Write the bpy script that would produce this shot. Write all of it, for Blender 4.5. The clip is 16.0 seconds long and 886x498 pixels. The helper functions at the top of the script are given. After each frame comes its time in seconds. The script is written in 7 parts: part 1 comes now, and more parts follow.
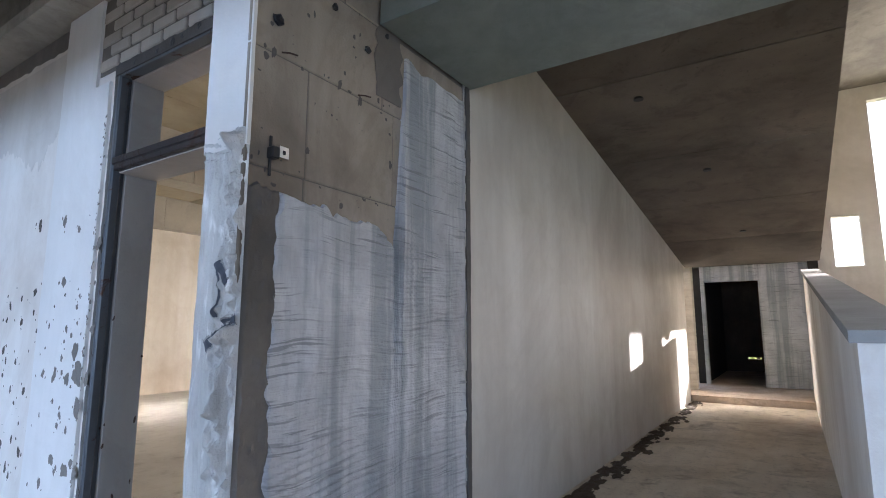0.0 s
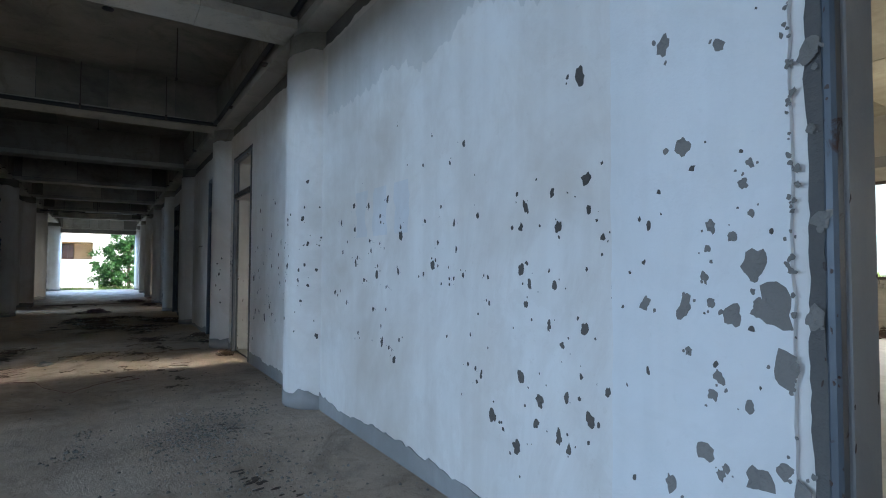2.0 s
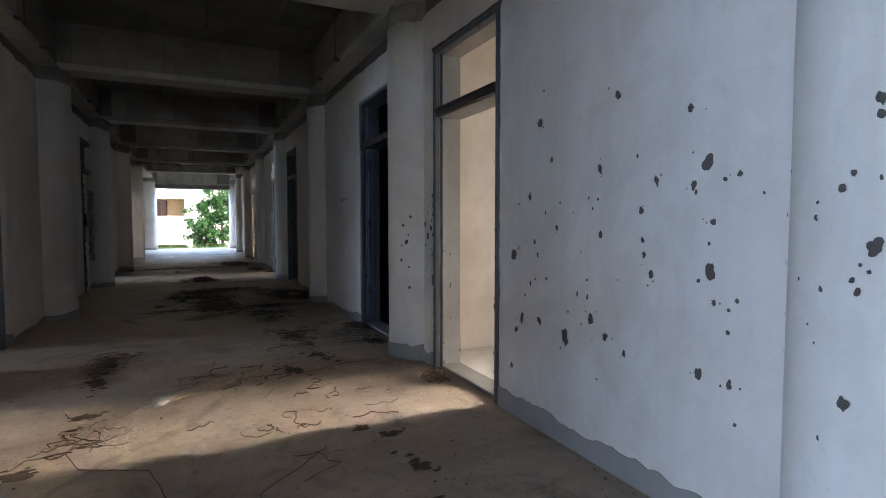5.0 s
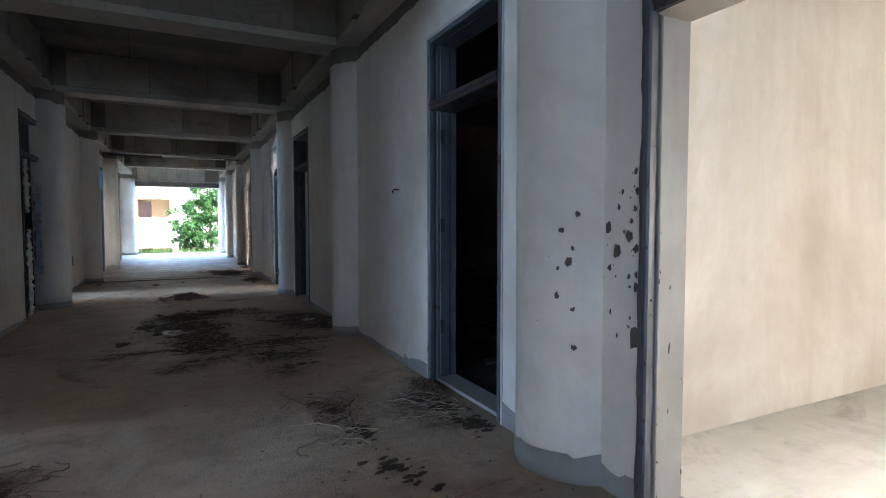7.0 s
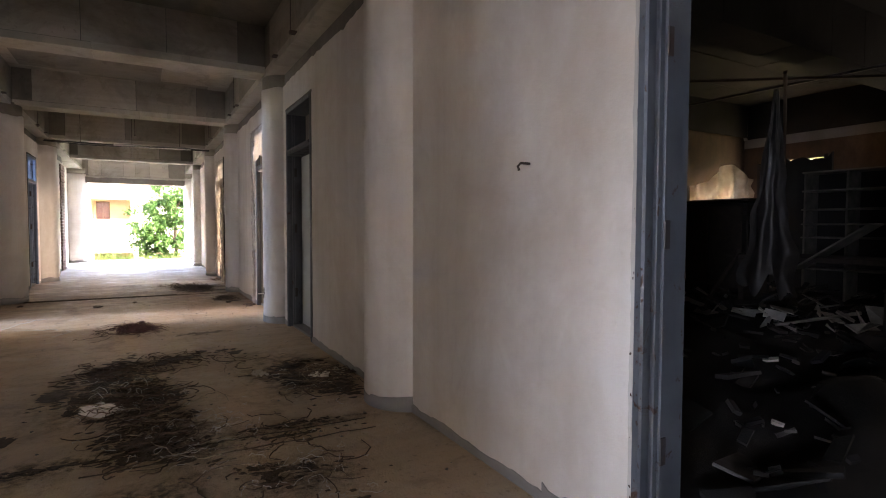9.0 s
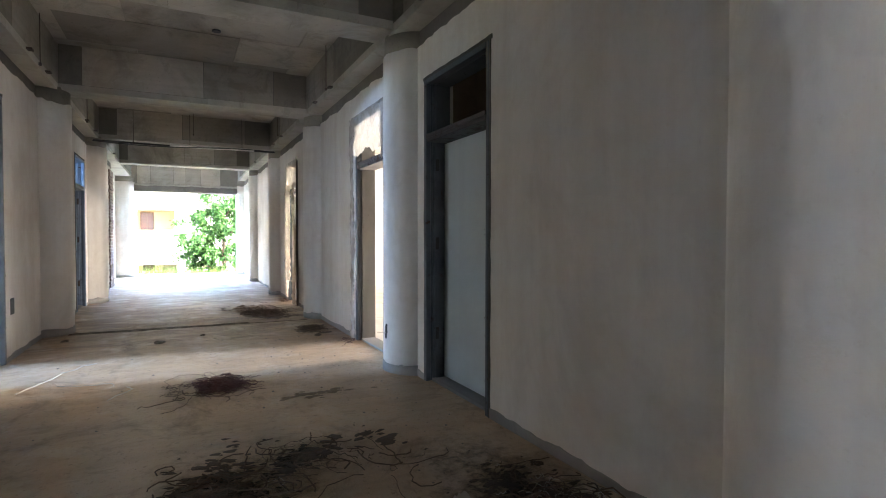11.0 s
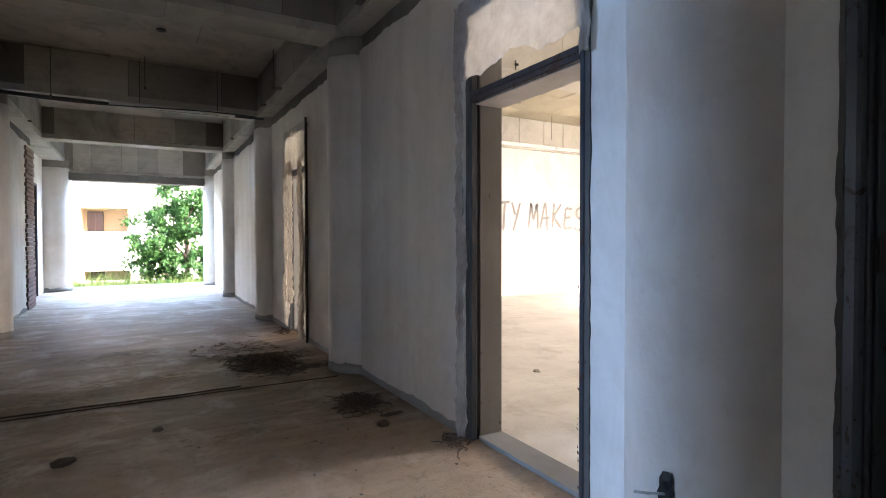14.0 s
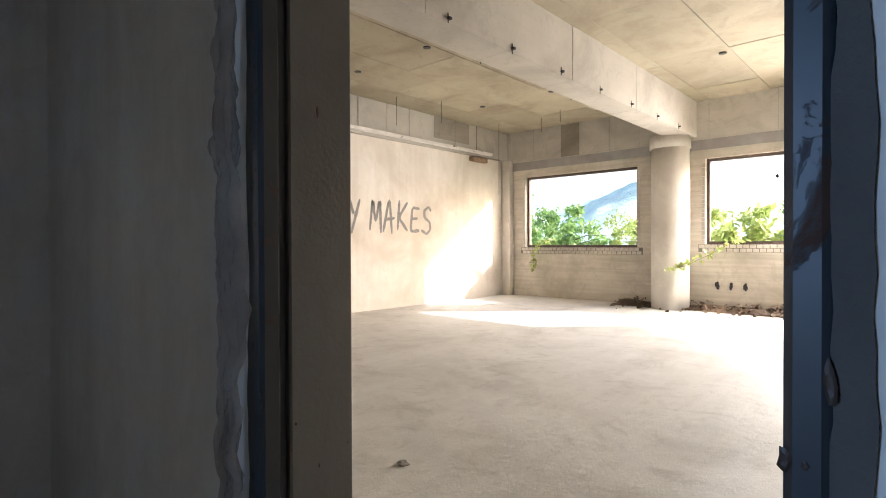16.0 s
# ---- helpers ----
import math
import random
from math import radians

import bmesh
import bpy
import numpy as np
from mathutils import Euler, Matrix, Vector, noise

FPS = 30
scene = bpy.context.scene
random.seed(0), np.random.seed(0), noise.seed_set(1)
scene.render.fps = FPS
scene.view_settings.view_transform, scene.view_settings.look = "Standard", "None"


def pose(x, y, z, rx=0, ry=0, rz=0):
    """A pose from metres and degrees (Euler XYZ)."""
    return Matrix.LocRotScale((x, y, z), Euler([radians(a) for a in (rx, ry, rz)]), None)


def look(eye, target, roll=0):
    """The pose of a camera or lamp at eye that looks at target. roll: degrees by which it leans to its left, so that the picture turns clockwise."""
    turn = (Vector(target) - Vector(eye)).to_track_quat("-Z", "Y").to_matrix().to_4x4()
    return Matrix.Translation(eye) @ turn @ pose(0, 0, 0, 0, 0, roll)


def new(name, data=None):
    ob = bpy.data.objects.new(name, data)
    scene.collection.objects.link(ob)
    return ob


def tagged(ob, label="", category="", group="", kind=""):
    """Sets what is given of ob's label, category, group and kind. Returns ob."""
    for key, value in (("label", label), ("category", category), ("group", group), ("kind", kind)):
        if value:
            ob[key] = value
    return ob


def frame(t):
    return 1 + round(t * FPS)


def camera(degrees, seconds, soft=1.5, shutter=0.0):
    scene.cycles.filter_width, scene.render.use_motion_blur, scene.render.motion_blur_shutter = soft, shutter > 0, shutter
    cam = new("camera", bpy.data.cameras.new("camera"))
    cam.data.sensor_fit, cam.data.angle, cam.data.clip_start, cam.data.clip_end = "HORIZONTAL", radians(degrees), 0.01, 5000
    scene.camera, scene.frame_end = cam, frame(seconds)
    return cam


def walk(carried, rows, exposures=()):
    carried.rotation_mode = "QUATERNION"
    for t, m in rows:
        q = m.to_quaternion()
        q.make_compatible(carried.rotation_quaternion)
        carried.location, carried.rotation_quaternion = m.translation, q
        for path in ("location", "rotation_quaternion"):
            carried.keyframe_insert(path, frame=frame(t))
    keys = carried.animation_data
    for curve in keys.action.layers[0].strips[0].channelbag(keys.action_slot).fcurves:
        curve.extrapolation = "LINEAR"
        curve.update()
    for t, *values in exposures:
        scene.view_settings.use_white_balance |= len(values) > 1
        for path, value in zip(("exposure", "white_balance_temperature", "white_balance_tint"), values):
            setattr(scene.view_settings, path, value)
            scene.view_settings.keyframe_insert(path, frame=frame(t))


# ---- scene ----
cam = camera(79.7, 16.0, 1.0)
# seconds, eye, point looked at, lean
PATH = [
    (0.0, (0.022, 0.026, 1.235), (-2.14, 3.342, 1.815), 0.08),
    (0.5, (-0.533, -0.021, 1.224), (-3.278, 2.828, 1.813), 0.18),
    (1.0, (-1.057, -0.056, 1.23), (-4.062, 2.517, 1.824), 0.21),
    (1.5, (-1.662, -0.091, 1.122), (-4.844, 2.283, 1.61), 0.35),
    (2.0, (-2.153, -0.177, 1.105), (-5.523, 1.973, 1.243), 0.26),
    (2.5, (-2.74, -0.257, 1.103), (-6.235, 1.688, 1.003), 0.29),
    (3.0, (-3.275, -0.375, 1.147), (-6.853, 1.403, 0.969), 0.42),
    (3.5, (-3.866, -0.406, 1.161), (-7.464, 1.33, 0.964), 0.23),
    (4.0, (-4.447, -0.468, 1.159), (-8.056, 1.245, 0.959), 0.23),
    (4.5, (-5.036, -0.463, 1.166), (-8.646, 1.247, 0.956), 0.05),
    (5.0, (-5.663, -0.495, 1.173), (-9.273, 1.215, 0.965), -0.03),
    (7.5, (-8.548, -0.339, 1.171), (-12.094, 1.502, 0.981), -0.1),
    (8.0, (-9.148, -0.261, 1.185), (-12.651, 1.661, 0.99), -0.09),
    (8.5, (-9.692, -0.227, 1.189), (-13.181, 1.72, 1.009), 0.14),
    (9.0, (-10.274, -0.215, 1.175), (-13.756, 1.747, 1.008), 0.2),
    (9.5, (-10.862, -0.314, 1.162), (-14.357, 1.627, 1.021), 0.2),
    (12.0, (-13.643, -0.624, 1.23), (-17.26, 1.082, 1.142), 0.04),
    (12.5, (-14.213, -0.595, 1.214), (-17.822, 1.13, 1.134), -0.03),
    (13.0, (-14.789, -0.6, 1.199), (-18.385, 1.149, 1.122), 0.0),
    (13.5, (-15.347, -0.531, 1.191), (-18.901, 1.302, 1.11), -0.12),
    (14.0, (-15.855, -0.448, 1.199), (-19.323, 1.543, 1.118), -0.09),
    (14.5, (-16.301, -0.259, 1.199), (-19.584, 2.025, 1.118), -0.15),
    (15.0, (-16.746, 0.051, 1.204), (-19.867, 2.552, 1.118), -0.17),
    (15.5, (-17.136, 0.349, 1.233), (-20.046, 3.093, 1.155), 0.0),
    (16.0, (-17.5, 0.71, 1.17), (-20.193, 3.667, 1.132), -0.2),
]
EXPOSURES = [(0.0, 2.2, 5950, 17), (1.0, 2.0, 5750, 10), (1.5, 1.75, 5800, 10), (2.0, 1.55, 5700, 8), (2.5, 1.3, 5750, 8), (3.5, 1.5, 5850, 12), (4.5, 1.75, 6000, 12), (5.0, 1.95, 6100, 16), (7.5, 2.9, 5600, 11), (8.0, 3.0, 5850, 14),
             (8.5, 3.5, 6500, 22), (9.0, 3.8, 7600, 28), (9.5, 3.9, 7400, 24), (12.0, 4.1, 6000, 14), (13.0, 3.6, 6050, 15), (14.0, 3.0, 6350, 19), (15.0, 2.68, 6450, 19), (16.0, 2.0, 6200, 15)]
walk(cam, [(t, look(eye, target, lean)) for t, eye, target, lean in PATH], EXPOSURES)

# ---- light ----
SUN_WAY = Vector((-0.66, -0.62, -0.42)).normalized()      # the way that sunlight travels
world = bpy.data.worlds.new("sky")
scene.world = world
world.use_nodes = True
wn = world.node_tree.nodes
sky = wn.new("ShaderNodeTexSky")
sky.sky_type, sky.sun_disc = "NISHITA", False
sky.sun_elevation = math.asin(-SUN_WAY.z)
sky.sun_rotation = math.atan2(-SUN_WAY.x, -SUN_WAY.y)
sky.air_density, sky.dust_density = 1.0, 4.0
wn["Background"].inputs["Strength"].default_value = 0.15
world.node_tree.links.new(sky.outputs["Color"], wn["Background"].inputs["Color"])
sun = new("sun", bpy.data.lights.new("sun", "SUN"))
sun.data.energy, sun.data.angle, sun.data.color = 4.5, radians(0.6), (1.0, 0.95, 0.86)
sun.matrix_world = look((0, 0, 30), Vector((0, 0, 30)) + SUN_WAY)
# area lamps for daylight in window openings; lamps merely added are noted below
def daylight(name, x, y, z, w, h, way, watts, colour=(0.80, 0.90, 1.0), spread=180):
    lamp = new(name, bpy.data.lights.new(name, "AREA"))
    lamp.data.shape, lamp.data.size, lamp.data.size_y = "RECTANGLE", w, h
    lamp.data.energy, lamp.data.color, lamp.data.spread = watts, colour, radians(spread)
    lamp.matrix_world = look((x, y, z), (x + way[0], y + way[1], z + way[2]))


BLUE, CREAM, GOLD = (0.48, 0.68, 1.0), (1.0, 0.94, 0.84), (1.0, 0.89, 0.72)
daylight("daylight_lobby_1", -5.2, -8.25, 1.55, 2.8, 0.9, (0.05, 1, -0.2), 58, (0.55, 0.74, 1.0), 130)
daylight("daylight_left_1", -12.2, -8.25, 1.75, 1.3, 1.5, (0.18, 1, -0.3), 30, (0.54, 0.74, 1.0))
daylight("daylight_lobby_2", 1.2, -8.25, 1.55, 6.4, 0.9, (-0.1, 1, -0.25), 72, BLUE)
daylight("daylight_left_2", -19.35, -8.25, 2.2, 1.1, 1.0, (0.14, 1, -0.7), 95, (0.36, 0.61, 1.0))
daylight("daylight_left_3", -21.4, -8.25, 1.85, 1.2, 1.7, (0.35, 1, -0.3), 5, (0.50, 0.70, 1.0))
# fill lamp added outside the open end, hidden above the lintel
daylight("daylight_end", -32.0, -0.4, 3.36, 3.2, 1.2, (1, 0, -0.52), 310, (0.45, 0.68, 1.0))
# fill lamp added to brighten the side hall
daylight("daylight_hall", 3.3, 13.12, 4.1, 2.9, 2.6, (-0.35, -1, -0.5), 85, CREAM)
# fill lamp added in an unseen opening behind the start
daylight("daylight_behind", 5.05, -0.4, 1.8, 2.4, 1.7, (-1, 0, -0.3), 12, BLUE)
daylight("daylight_room_1", -3.15, 10.86, 1.8, 1.7, 1.5, (0, -1, -0.45), 70, GOLD)
# beam narrowed and aimed to throw a light band out of door 2
daylight("daylight_room_1b", -8.3, 10.93, 2.2, 1.3, 0.8, (0.04, -1, -0.19), 26, GOLD, 22)
# fill lamp added to brighten the burnt-out room
daylight("daylight_room_2", -12.0, 10.9, 1.9, 0.7, 0.7, (-0.2, -1, -0.35), 1.4, CREAM)
daylight("daylight_room_3", -18.2, 10.86, 1.9, 1.4, 1.4, (0, -1, -0.5), 130, CREAM)

# ---- materials ----
def material(name, rough=0.8, metal=0.0):
    m = bpy.data.materials.new(name)
    m.use_nodes = True
    t = m.node_tree
    b = t.nodes["Principled BSDF"]
    b.inputs["Roughness"].default_value, b.inputs["Metallic"].default_value = rough, metal
    return m, t, b


def place(t, scale=(1, 1, 1), space="Object"):
    c, m = t.nodes.new("ShaderNodeTexCoord"), t.nodes.new("ShaderNodeMapping")
    m.inputs["Scale"].default_value = scale
    t.links.new(c.outputs[space], m.inputs["Vector"])
    return m.outputs["Vector"]


def cloud(t, vec, scale, detail=5.0, rough=0.6, warp=0.0):
    n = t.nodes.new("ShaderNodeTexNoise")
    n.inputs["Scale"].default_value, n.inputs["Detail"].default_value = scale, detail
    n.inputs["Roughness"].default_value, n.inputs["Distortion"].default_value = rough, warp
    t.links.new(vec, n.inputs["Vector"])
    return n.outputs["Fac"]


def ramp(t, fac, stops):
    r = t.nodes.new("ShaderNodeValToRGB")
    while len(r.color_ramp.elements) < len(stops):
        r.color_ramp.elements.new(0.5)
    for e, (p, c) in zip(r.color_ramp.elements, stops):
        e.position = p
        e.color = (*c, 1) if isinstance(c, tuple) else (c, c, c, 1)
    t.links.new(fac, r.inputs["Fac"])
    return r.outputs["Color"]


def mix(t, fac, a, b, kind="MIX"):
    n = t.nodes.new("ShaderNodeMix")
    n.data_type, n.blend_type = "RGBA", kind
    for sock, v in ((n.inputs["Factor"], fac), (n.inputs["A"], a), (n.inputs["B"], b)):
        if hasattr(v, "links"):
            t.links.new(v, sock)
        elif isinstance(v, tuple):
            sock.default_value = (*v, 1)
        else:
            sock.default_value = v
    return n.outputs["Result"]


def relief(t, b, height, strength=0.3, dist=0.01):
    n = t.nodes.new("ShaderNodeBump")
    n.inputs["Strength"].default_value, n.inputs["Distance"].default_value = strength, dist
    t.links.new(height, n.inputs["Height"])
    t.links.new(n.outputs["Normal"], b.inputs["Normal"])


def paint(t, b, colour):
    t.links.new(colour, b.inputs["Base Color"])


def plaster_like(name, light, mid, dark, streak=0.5, bump=0.25, rough=0.75):
    """Painted or rendered wall: clouds, run marks, fine grain."""
    m, t, b = material(name, rough)
    p = place(t)
    base = ramp(t, cloud(t, p, 0.55, 6, 0.6, 0.3), [(0.3, dark), (0.5, mid), (0.72, light)])
    runs = ramp(t, cloud(t, place(t, (3.2, 3.2, 0.22)), 1.5, 4, 0.6), [(0.45, 0.0), (0.75, 1.0)])
    patch = ramp(t, cloud(t, p, 3.1, 5, 0.65, 0.8), [(0.5, 0.0), (0.68, 1.0)])
    c = mix(t, mix(t, streak, (0, 0, 0), runs), base, mix(t, 0.6, base, dark))
    c = mix(t, mix(t, 0.38, (0, 0, 0), patch), c, mix(t, 0.5, c, dark))
    tide = ramp(t, cloud(t, place(t, (0.9, 0.9, 0.5)), 1.1, 8, 0.68, 1.4), [(0.46, 0.0), (0.53, 0.17), (0.56, 0.05), (0.66, 0.14)])
    c = mix(t, tide, c, dark)
    band = ramp(t, cloud(t, place(t, (2.6, 2.6, 0.10)), 1.0, 3, 0.55, 0.2), [(0.36, 0.22), (0.50, 0.0), (0.62, 0.0), (0.70, 0.16)])
    c = mix(t, band, c, dark)
    thin = ramp(t, cloud(t, place(t, (1.1, 1.1, 0.8)), 1.7, 7, 0.62, 2.2), [(0.55, 0.0), (0.585, 0.20), (0.72, 0.26)])
    c = mix(t, mix(t, streak, (0, 0, 0), thin), c, dark)
    speck = ramp(t, cloud(t, p, 26, 5, 0.75), [(0.6, 0.0), (0.68, 0.45)])
    c = mix(t, speck, c, mix(t, 0.45, c, dark))
    paint(t, b, c)
    relief(t, b, mix(t, 0.4, cloud(t, p, 9, 6), cloud(t, p, 90, 3)), bump, 0.012)
    return m


PLASTER = plaster_like("white_plaster", (0.85, 0.82, 0.77), (0.79, 0.745, 0.685), (0.56, 0.485, 0.405))
PLASTER_CLEAN = plaster_like("fresh_white_plaster", (0.84, 0.825, 0.795), (0.79, 0.77, 0.735), (0.64, 0.615, 0.57))
BRICK_RED = plaster_like("red_brown_brick", (0.42, 0.28, 0.22), (0.32, 0.21, 0.165), (0.18, 0.12, 0.10), 0.2, 0.6, 0.9)
PLASTER_DIRTY = plaster_like("stained_plaster", (0.70, 0.68, 0.63), (0.60, 0.57, 0.51), (0.40, 0.36, 0.31), 0.45)
def combed(name):
    """Grey-white render: fine slanting dark comb scratches, and long pale and dark runs."""
    m, t, b = material(name, 0.85)
    p = place(t)
    base = ramp(t, cloud(t, p, 1.8, 7, 0.65, 0.6), [(0.3, (0.36, 0.365, 0.37)), (0.5, (0.50, 0.51, 0.52)), (0.7, (0.68, 0.68, 0.68))])
    runs = ramp(t, cloud(t, place(t, (5.0, 5.0, 0.22)), 1.4, 4, 0.6), [(0.46, 0.0), (0.58, 0.62)])
    c = mix(t, runs, base, (0.20, 0.225, 0.235))
    warped = t.nodes.new("ShaderNodeMixRGB")
    warped.inputs["Fac"].default_value = 0.10
    t.links.new(p, warped.inputs["Color1"])
    n = t.nodes.new("ShaderNodeTexNoise")
    n.inputs["Scale"].default_value, n.inputs["Detail"].default_value = 1.6, 2
    t.links.new(p, n.inputs["Vector"])
    t.links.new(n.outputs["Color"], warped.inputs["Color2"])
    fine = t.nodes.new("ShaderNodeMapping")
    fine.inputs["Scale"].default_value, fine.inputs["Rotation"].default_value = (2.2, 2.2, 46.0), (0.10, 0, 0)
    t.links.new(warped.outputs["Color"], fine.inputs["Vector"])
    scratch = cloud(t, fine.outputs["Vector"], 1.6, 3, 0.55)
    lines = ramp(t, scratch, [(0.59, 0.0), (0.63, 0.6)])
    where = ramp(t, cloud(t, p, 2.6, 4), [(0.40, 0.1), (0.55, 1.0)])
    c = mix(t, mix(t, 1.0, lines, where, "MULTIPLY"), c, (0.16, 0.165, 0.17))
    paint(t, b, c)
    relief(t, b, mix(t, 0.45, cloud(t, p, 14, 6), scratch), 0.9, 0.03)
    return m


COAT_ROUGH = combed("rough_render_coat")


def lumpy(name):
    """Trowelled render thrown on in lumps, whose highlights and shade are put into colour."""
    m, t, b = material(name, 0.8)
    p = place(t, (1.0, 1.0, 0.28))
    lumps = cloud(t, p, 15, 5, 0.55, 0.3)
    base = ramp(t, cloud(t, p, 3.0, 7, 0.65, 0.5), [(0.3, (0.33, 0.32, 0.295)), (0.5, (0.44, 0.43, 0.40)), (0.7, (0.57, 0.56, 0.525))])
    # shade painted into the hollows, then white dabs and highlights onto the lump tops
    c = mix(t, ramp(t, lumps, [(0.34, 0.45), (0.45, 0.0)]), base, (0.30, 0.285, 0.26))
    c = mix(t, ramp(t, lumps, [(0.57, 0.0), (0.66, 0.8)]), c, (0.84, 0.83, 0.80))
    paint(t, b, c)
    relief(t, b, mix(t, 0.4, lumps, cloud(t, place(t), 60, 4)), 0.6, 0.03)
    return m


COAT_LUMPY = lumpy("lumpy_render_coat")
MORTAR = plaster_like("grey_mortar", (0.36, 0.355, 0.34), (0.29, 0.285, 0.27), (0.19, 0.18, 0.165), 0.3, 0.6, 0.9)
SKIRTING = plaster_like("pale_cement_skirting", (0.40, 0.385, 0.365), (0.33, 0.315, 0.295), (0.21, 0.195, 0.178), 0.3, 0.5, 0.9)
MORTAR_DARK = plaster_like("dark_mortar", (0.17, 0.16, 0.145), (0.115, 0.105, 0.095), (0.06, 0.055, 0.05), 0.2, 0.8, 0.95)
BROWN_MORTAR = plaster_like("brown_grey_mortar", (0.26, 0.235, 0.205), (0.18, 0.16, 0.14), (0.09, 0.08, 0.068), 0.3, 0.7, 0.95)
GREY_COAT = plaster_like("thin_greyed_coat", (0.75, 0.72, 0.67), (0.68, 0.64, 0.585), (0.50, 0.45, 0.385), 0.7)
FADED = plaster_like("faded_blue_mark", (0.775, 0.76, 0.74), (0.71, 0.695, 0.68), (0.53, 0.485, 0.43))
CHIP = plaster_like("broken_plaster_bed", (0.30, 0.275, 0.245), (0.21, 0.19, 0.165), (0.11, 0.10, 0.085), 0.2, 1.0, 0.95)
CHIP_DARK = plaster_like("deep_plaster_chip", (0.19, 0.165, 0.14), (0.105, 0.09, 0.075), (0.05, 0.043, 0.036), 0.2, 1.0, 0.95)
BLOCK = plaster_like("tan_concrete_block", (0.43, 0.375, 0.305), (0.345, 0.295, 0.235), (0.12, 0.095, 0.07), 0.6, 0.6, 0.9)
BRICK = plaster_like("pale_brick", (0.66, 0.62, 0.55), (0.54, 0.50, 0.435), (0.30, 0.27, 0.225), 0.2, 0.5, 0.9)
SOOT_AND_SHADE = plaster_like("soot_and_shade_black", (0.05, 0.044, 0.038), (0.022, 0.02, 0.018), (0.010, 0.009, 0.008), 0.4, 0.5, 0.85)
SCORCHED_AND_DIM = plaster_like("scorched_and_dim_plaster", (0.30, 0.20, 0.125), (0.13, 0.085, 0.055), (0.04, 0.03, 0.024), 0.7, 0.4, 0.9)
GREEN_COAT = plaster_like("green_tinged_paint", (0.36, 0.38, 0.345), (0.25, 0.28, 0.25), (0.14, 0.16, 0.142), 0.6, 0.35, 0.85)
FACADE = plaster_like("white_facade", (0.78, 0.77, 0.74), (0.72, 0.71, 0.68), (0.60, 0.59, 0.56), 0.3, 0.2, 0.8)
FACADE_TAN = plaster_like("tan_facade", (0.66, 0.56, 0.42), (0.60, 0.50, 0.37), (0.50, 0.41, 0.30), 0.3, 0.2, 0.8)


def concrete_like(name, light, mid, dark, island=0.35, board=0.4, single=False):
    """Raw formed concrete: each shuttering panel has its own tone, with board lines and stains."""
    m, t, b = material(name, 0.88)
    p = place(t)
    base = ramp(t, cloud(t, p, 0.8, 7, 0.65, 0.5), [(0.28, dark), (0.5, mid), (0.75, light)])
    lines = ramp(t, cloud(t, place(t, (0.35, 0.35, 9.0)), 2.0, 4), [(0.4, 0.0), (0.7, 1.0)])
    c = mix(t, mix(t, board, (0, 0, 0), lines), base, mix(t, 0.5, base, dark))
    geo = t.nodes.new("ShaderNodeNewGeometry")
    chance = t.nodes.new("ShaderNodeObjectInfo").outputs["Random"] if single else geo.outputs["Random Per Island"]
    tone = ramp(t, chance, [(0.0, 1.0 - island), (0.3, 1.0 - 0.35 * island), (0.5, 1.0), (1.0, 1.0)])
    pores = ramp(t, cloud(t, p, 30, 4, 0.7), [(0.60, 0.0), (0.70, 0.55)])
    c = mix(t, pores, c, dark)
    blot = ramp(t, cloud(t, p, 2.6, 7, 0.7, 0.9), [(0.54, 0.0), (0.62, 0.6)])
    c = mix(t, blot, c, mix(t, 0.6, c, dark))
    c = mix(t, 1.0, c, tone, "MULTIPLY")
    paint(t, b, c)
    relief(t, b, mix(t, 0.5, cloud(t, p, 6, 6), cloud(t, p, 70, 3)), 0.35, 0.012)
    return m


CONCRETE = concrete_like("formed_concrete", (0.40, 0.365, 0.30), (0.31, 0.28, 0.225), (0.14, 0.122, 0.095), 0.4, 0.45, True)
# copy of formed_concrete, bounce light on the far beams put into its colour
CONCRETE_FAR_LIT = concrete_like("far_lit_formed_concrete", (0.64, 0.585, 0.49), (0.51, 0.46, 0.38), (0.22, 0.19, 0.15), 0.4, 0.45, True)
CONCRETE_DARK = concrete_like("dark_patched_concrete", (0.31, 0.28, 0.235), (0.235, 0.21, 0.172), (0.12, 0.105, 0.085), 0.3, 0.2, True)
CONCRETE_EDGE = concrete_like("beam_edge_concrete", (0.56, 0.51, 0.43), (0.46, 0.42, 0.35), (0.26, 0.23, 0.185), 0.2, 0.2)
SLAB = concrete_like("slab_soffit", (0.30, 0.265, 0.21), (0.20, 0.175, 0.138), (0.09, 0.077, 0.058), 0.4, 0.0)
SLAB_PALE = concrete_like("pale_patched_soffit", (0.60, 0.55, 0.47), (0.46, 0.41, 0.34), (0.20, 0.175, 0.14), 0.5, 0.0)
CONCRETE_PATCH = concrete_like("dark_repair_concrete", (0.36, 0.325, 0.265), (0.29, 0.26, 0.21), (0.17, 0.15, 0.12), 0.1, 0.5)
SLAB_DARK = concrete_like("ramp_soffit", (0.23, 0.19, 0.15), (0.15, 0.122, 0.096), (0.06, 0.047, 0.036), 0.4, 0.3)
SLAB_ROOM = concrete_like("room_slab_soffit", (0.44, 0.39, 0.285), (0.37, 0.325, 0.235), (0.24, 0.205, 0.145), 0.22, 0.0)
CONCRETE_ROOM = concrete_like("room_beam_concrete", (0.58, 0.55, 0.48), (0.50, 0.47, 0.41), (0.36, 0.33, 0.28), 0.35, 0.2)
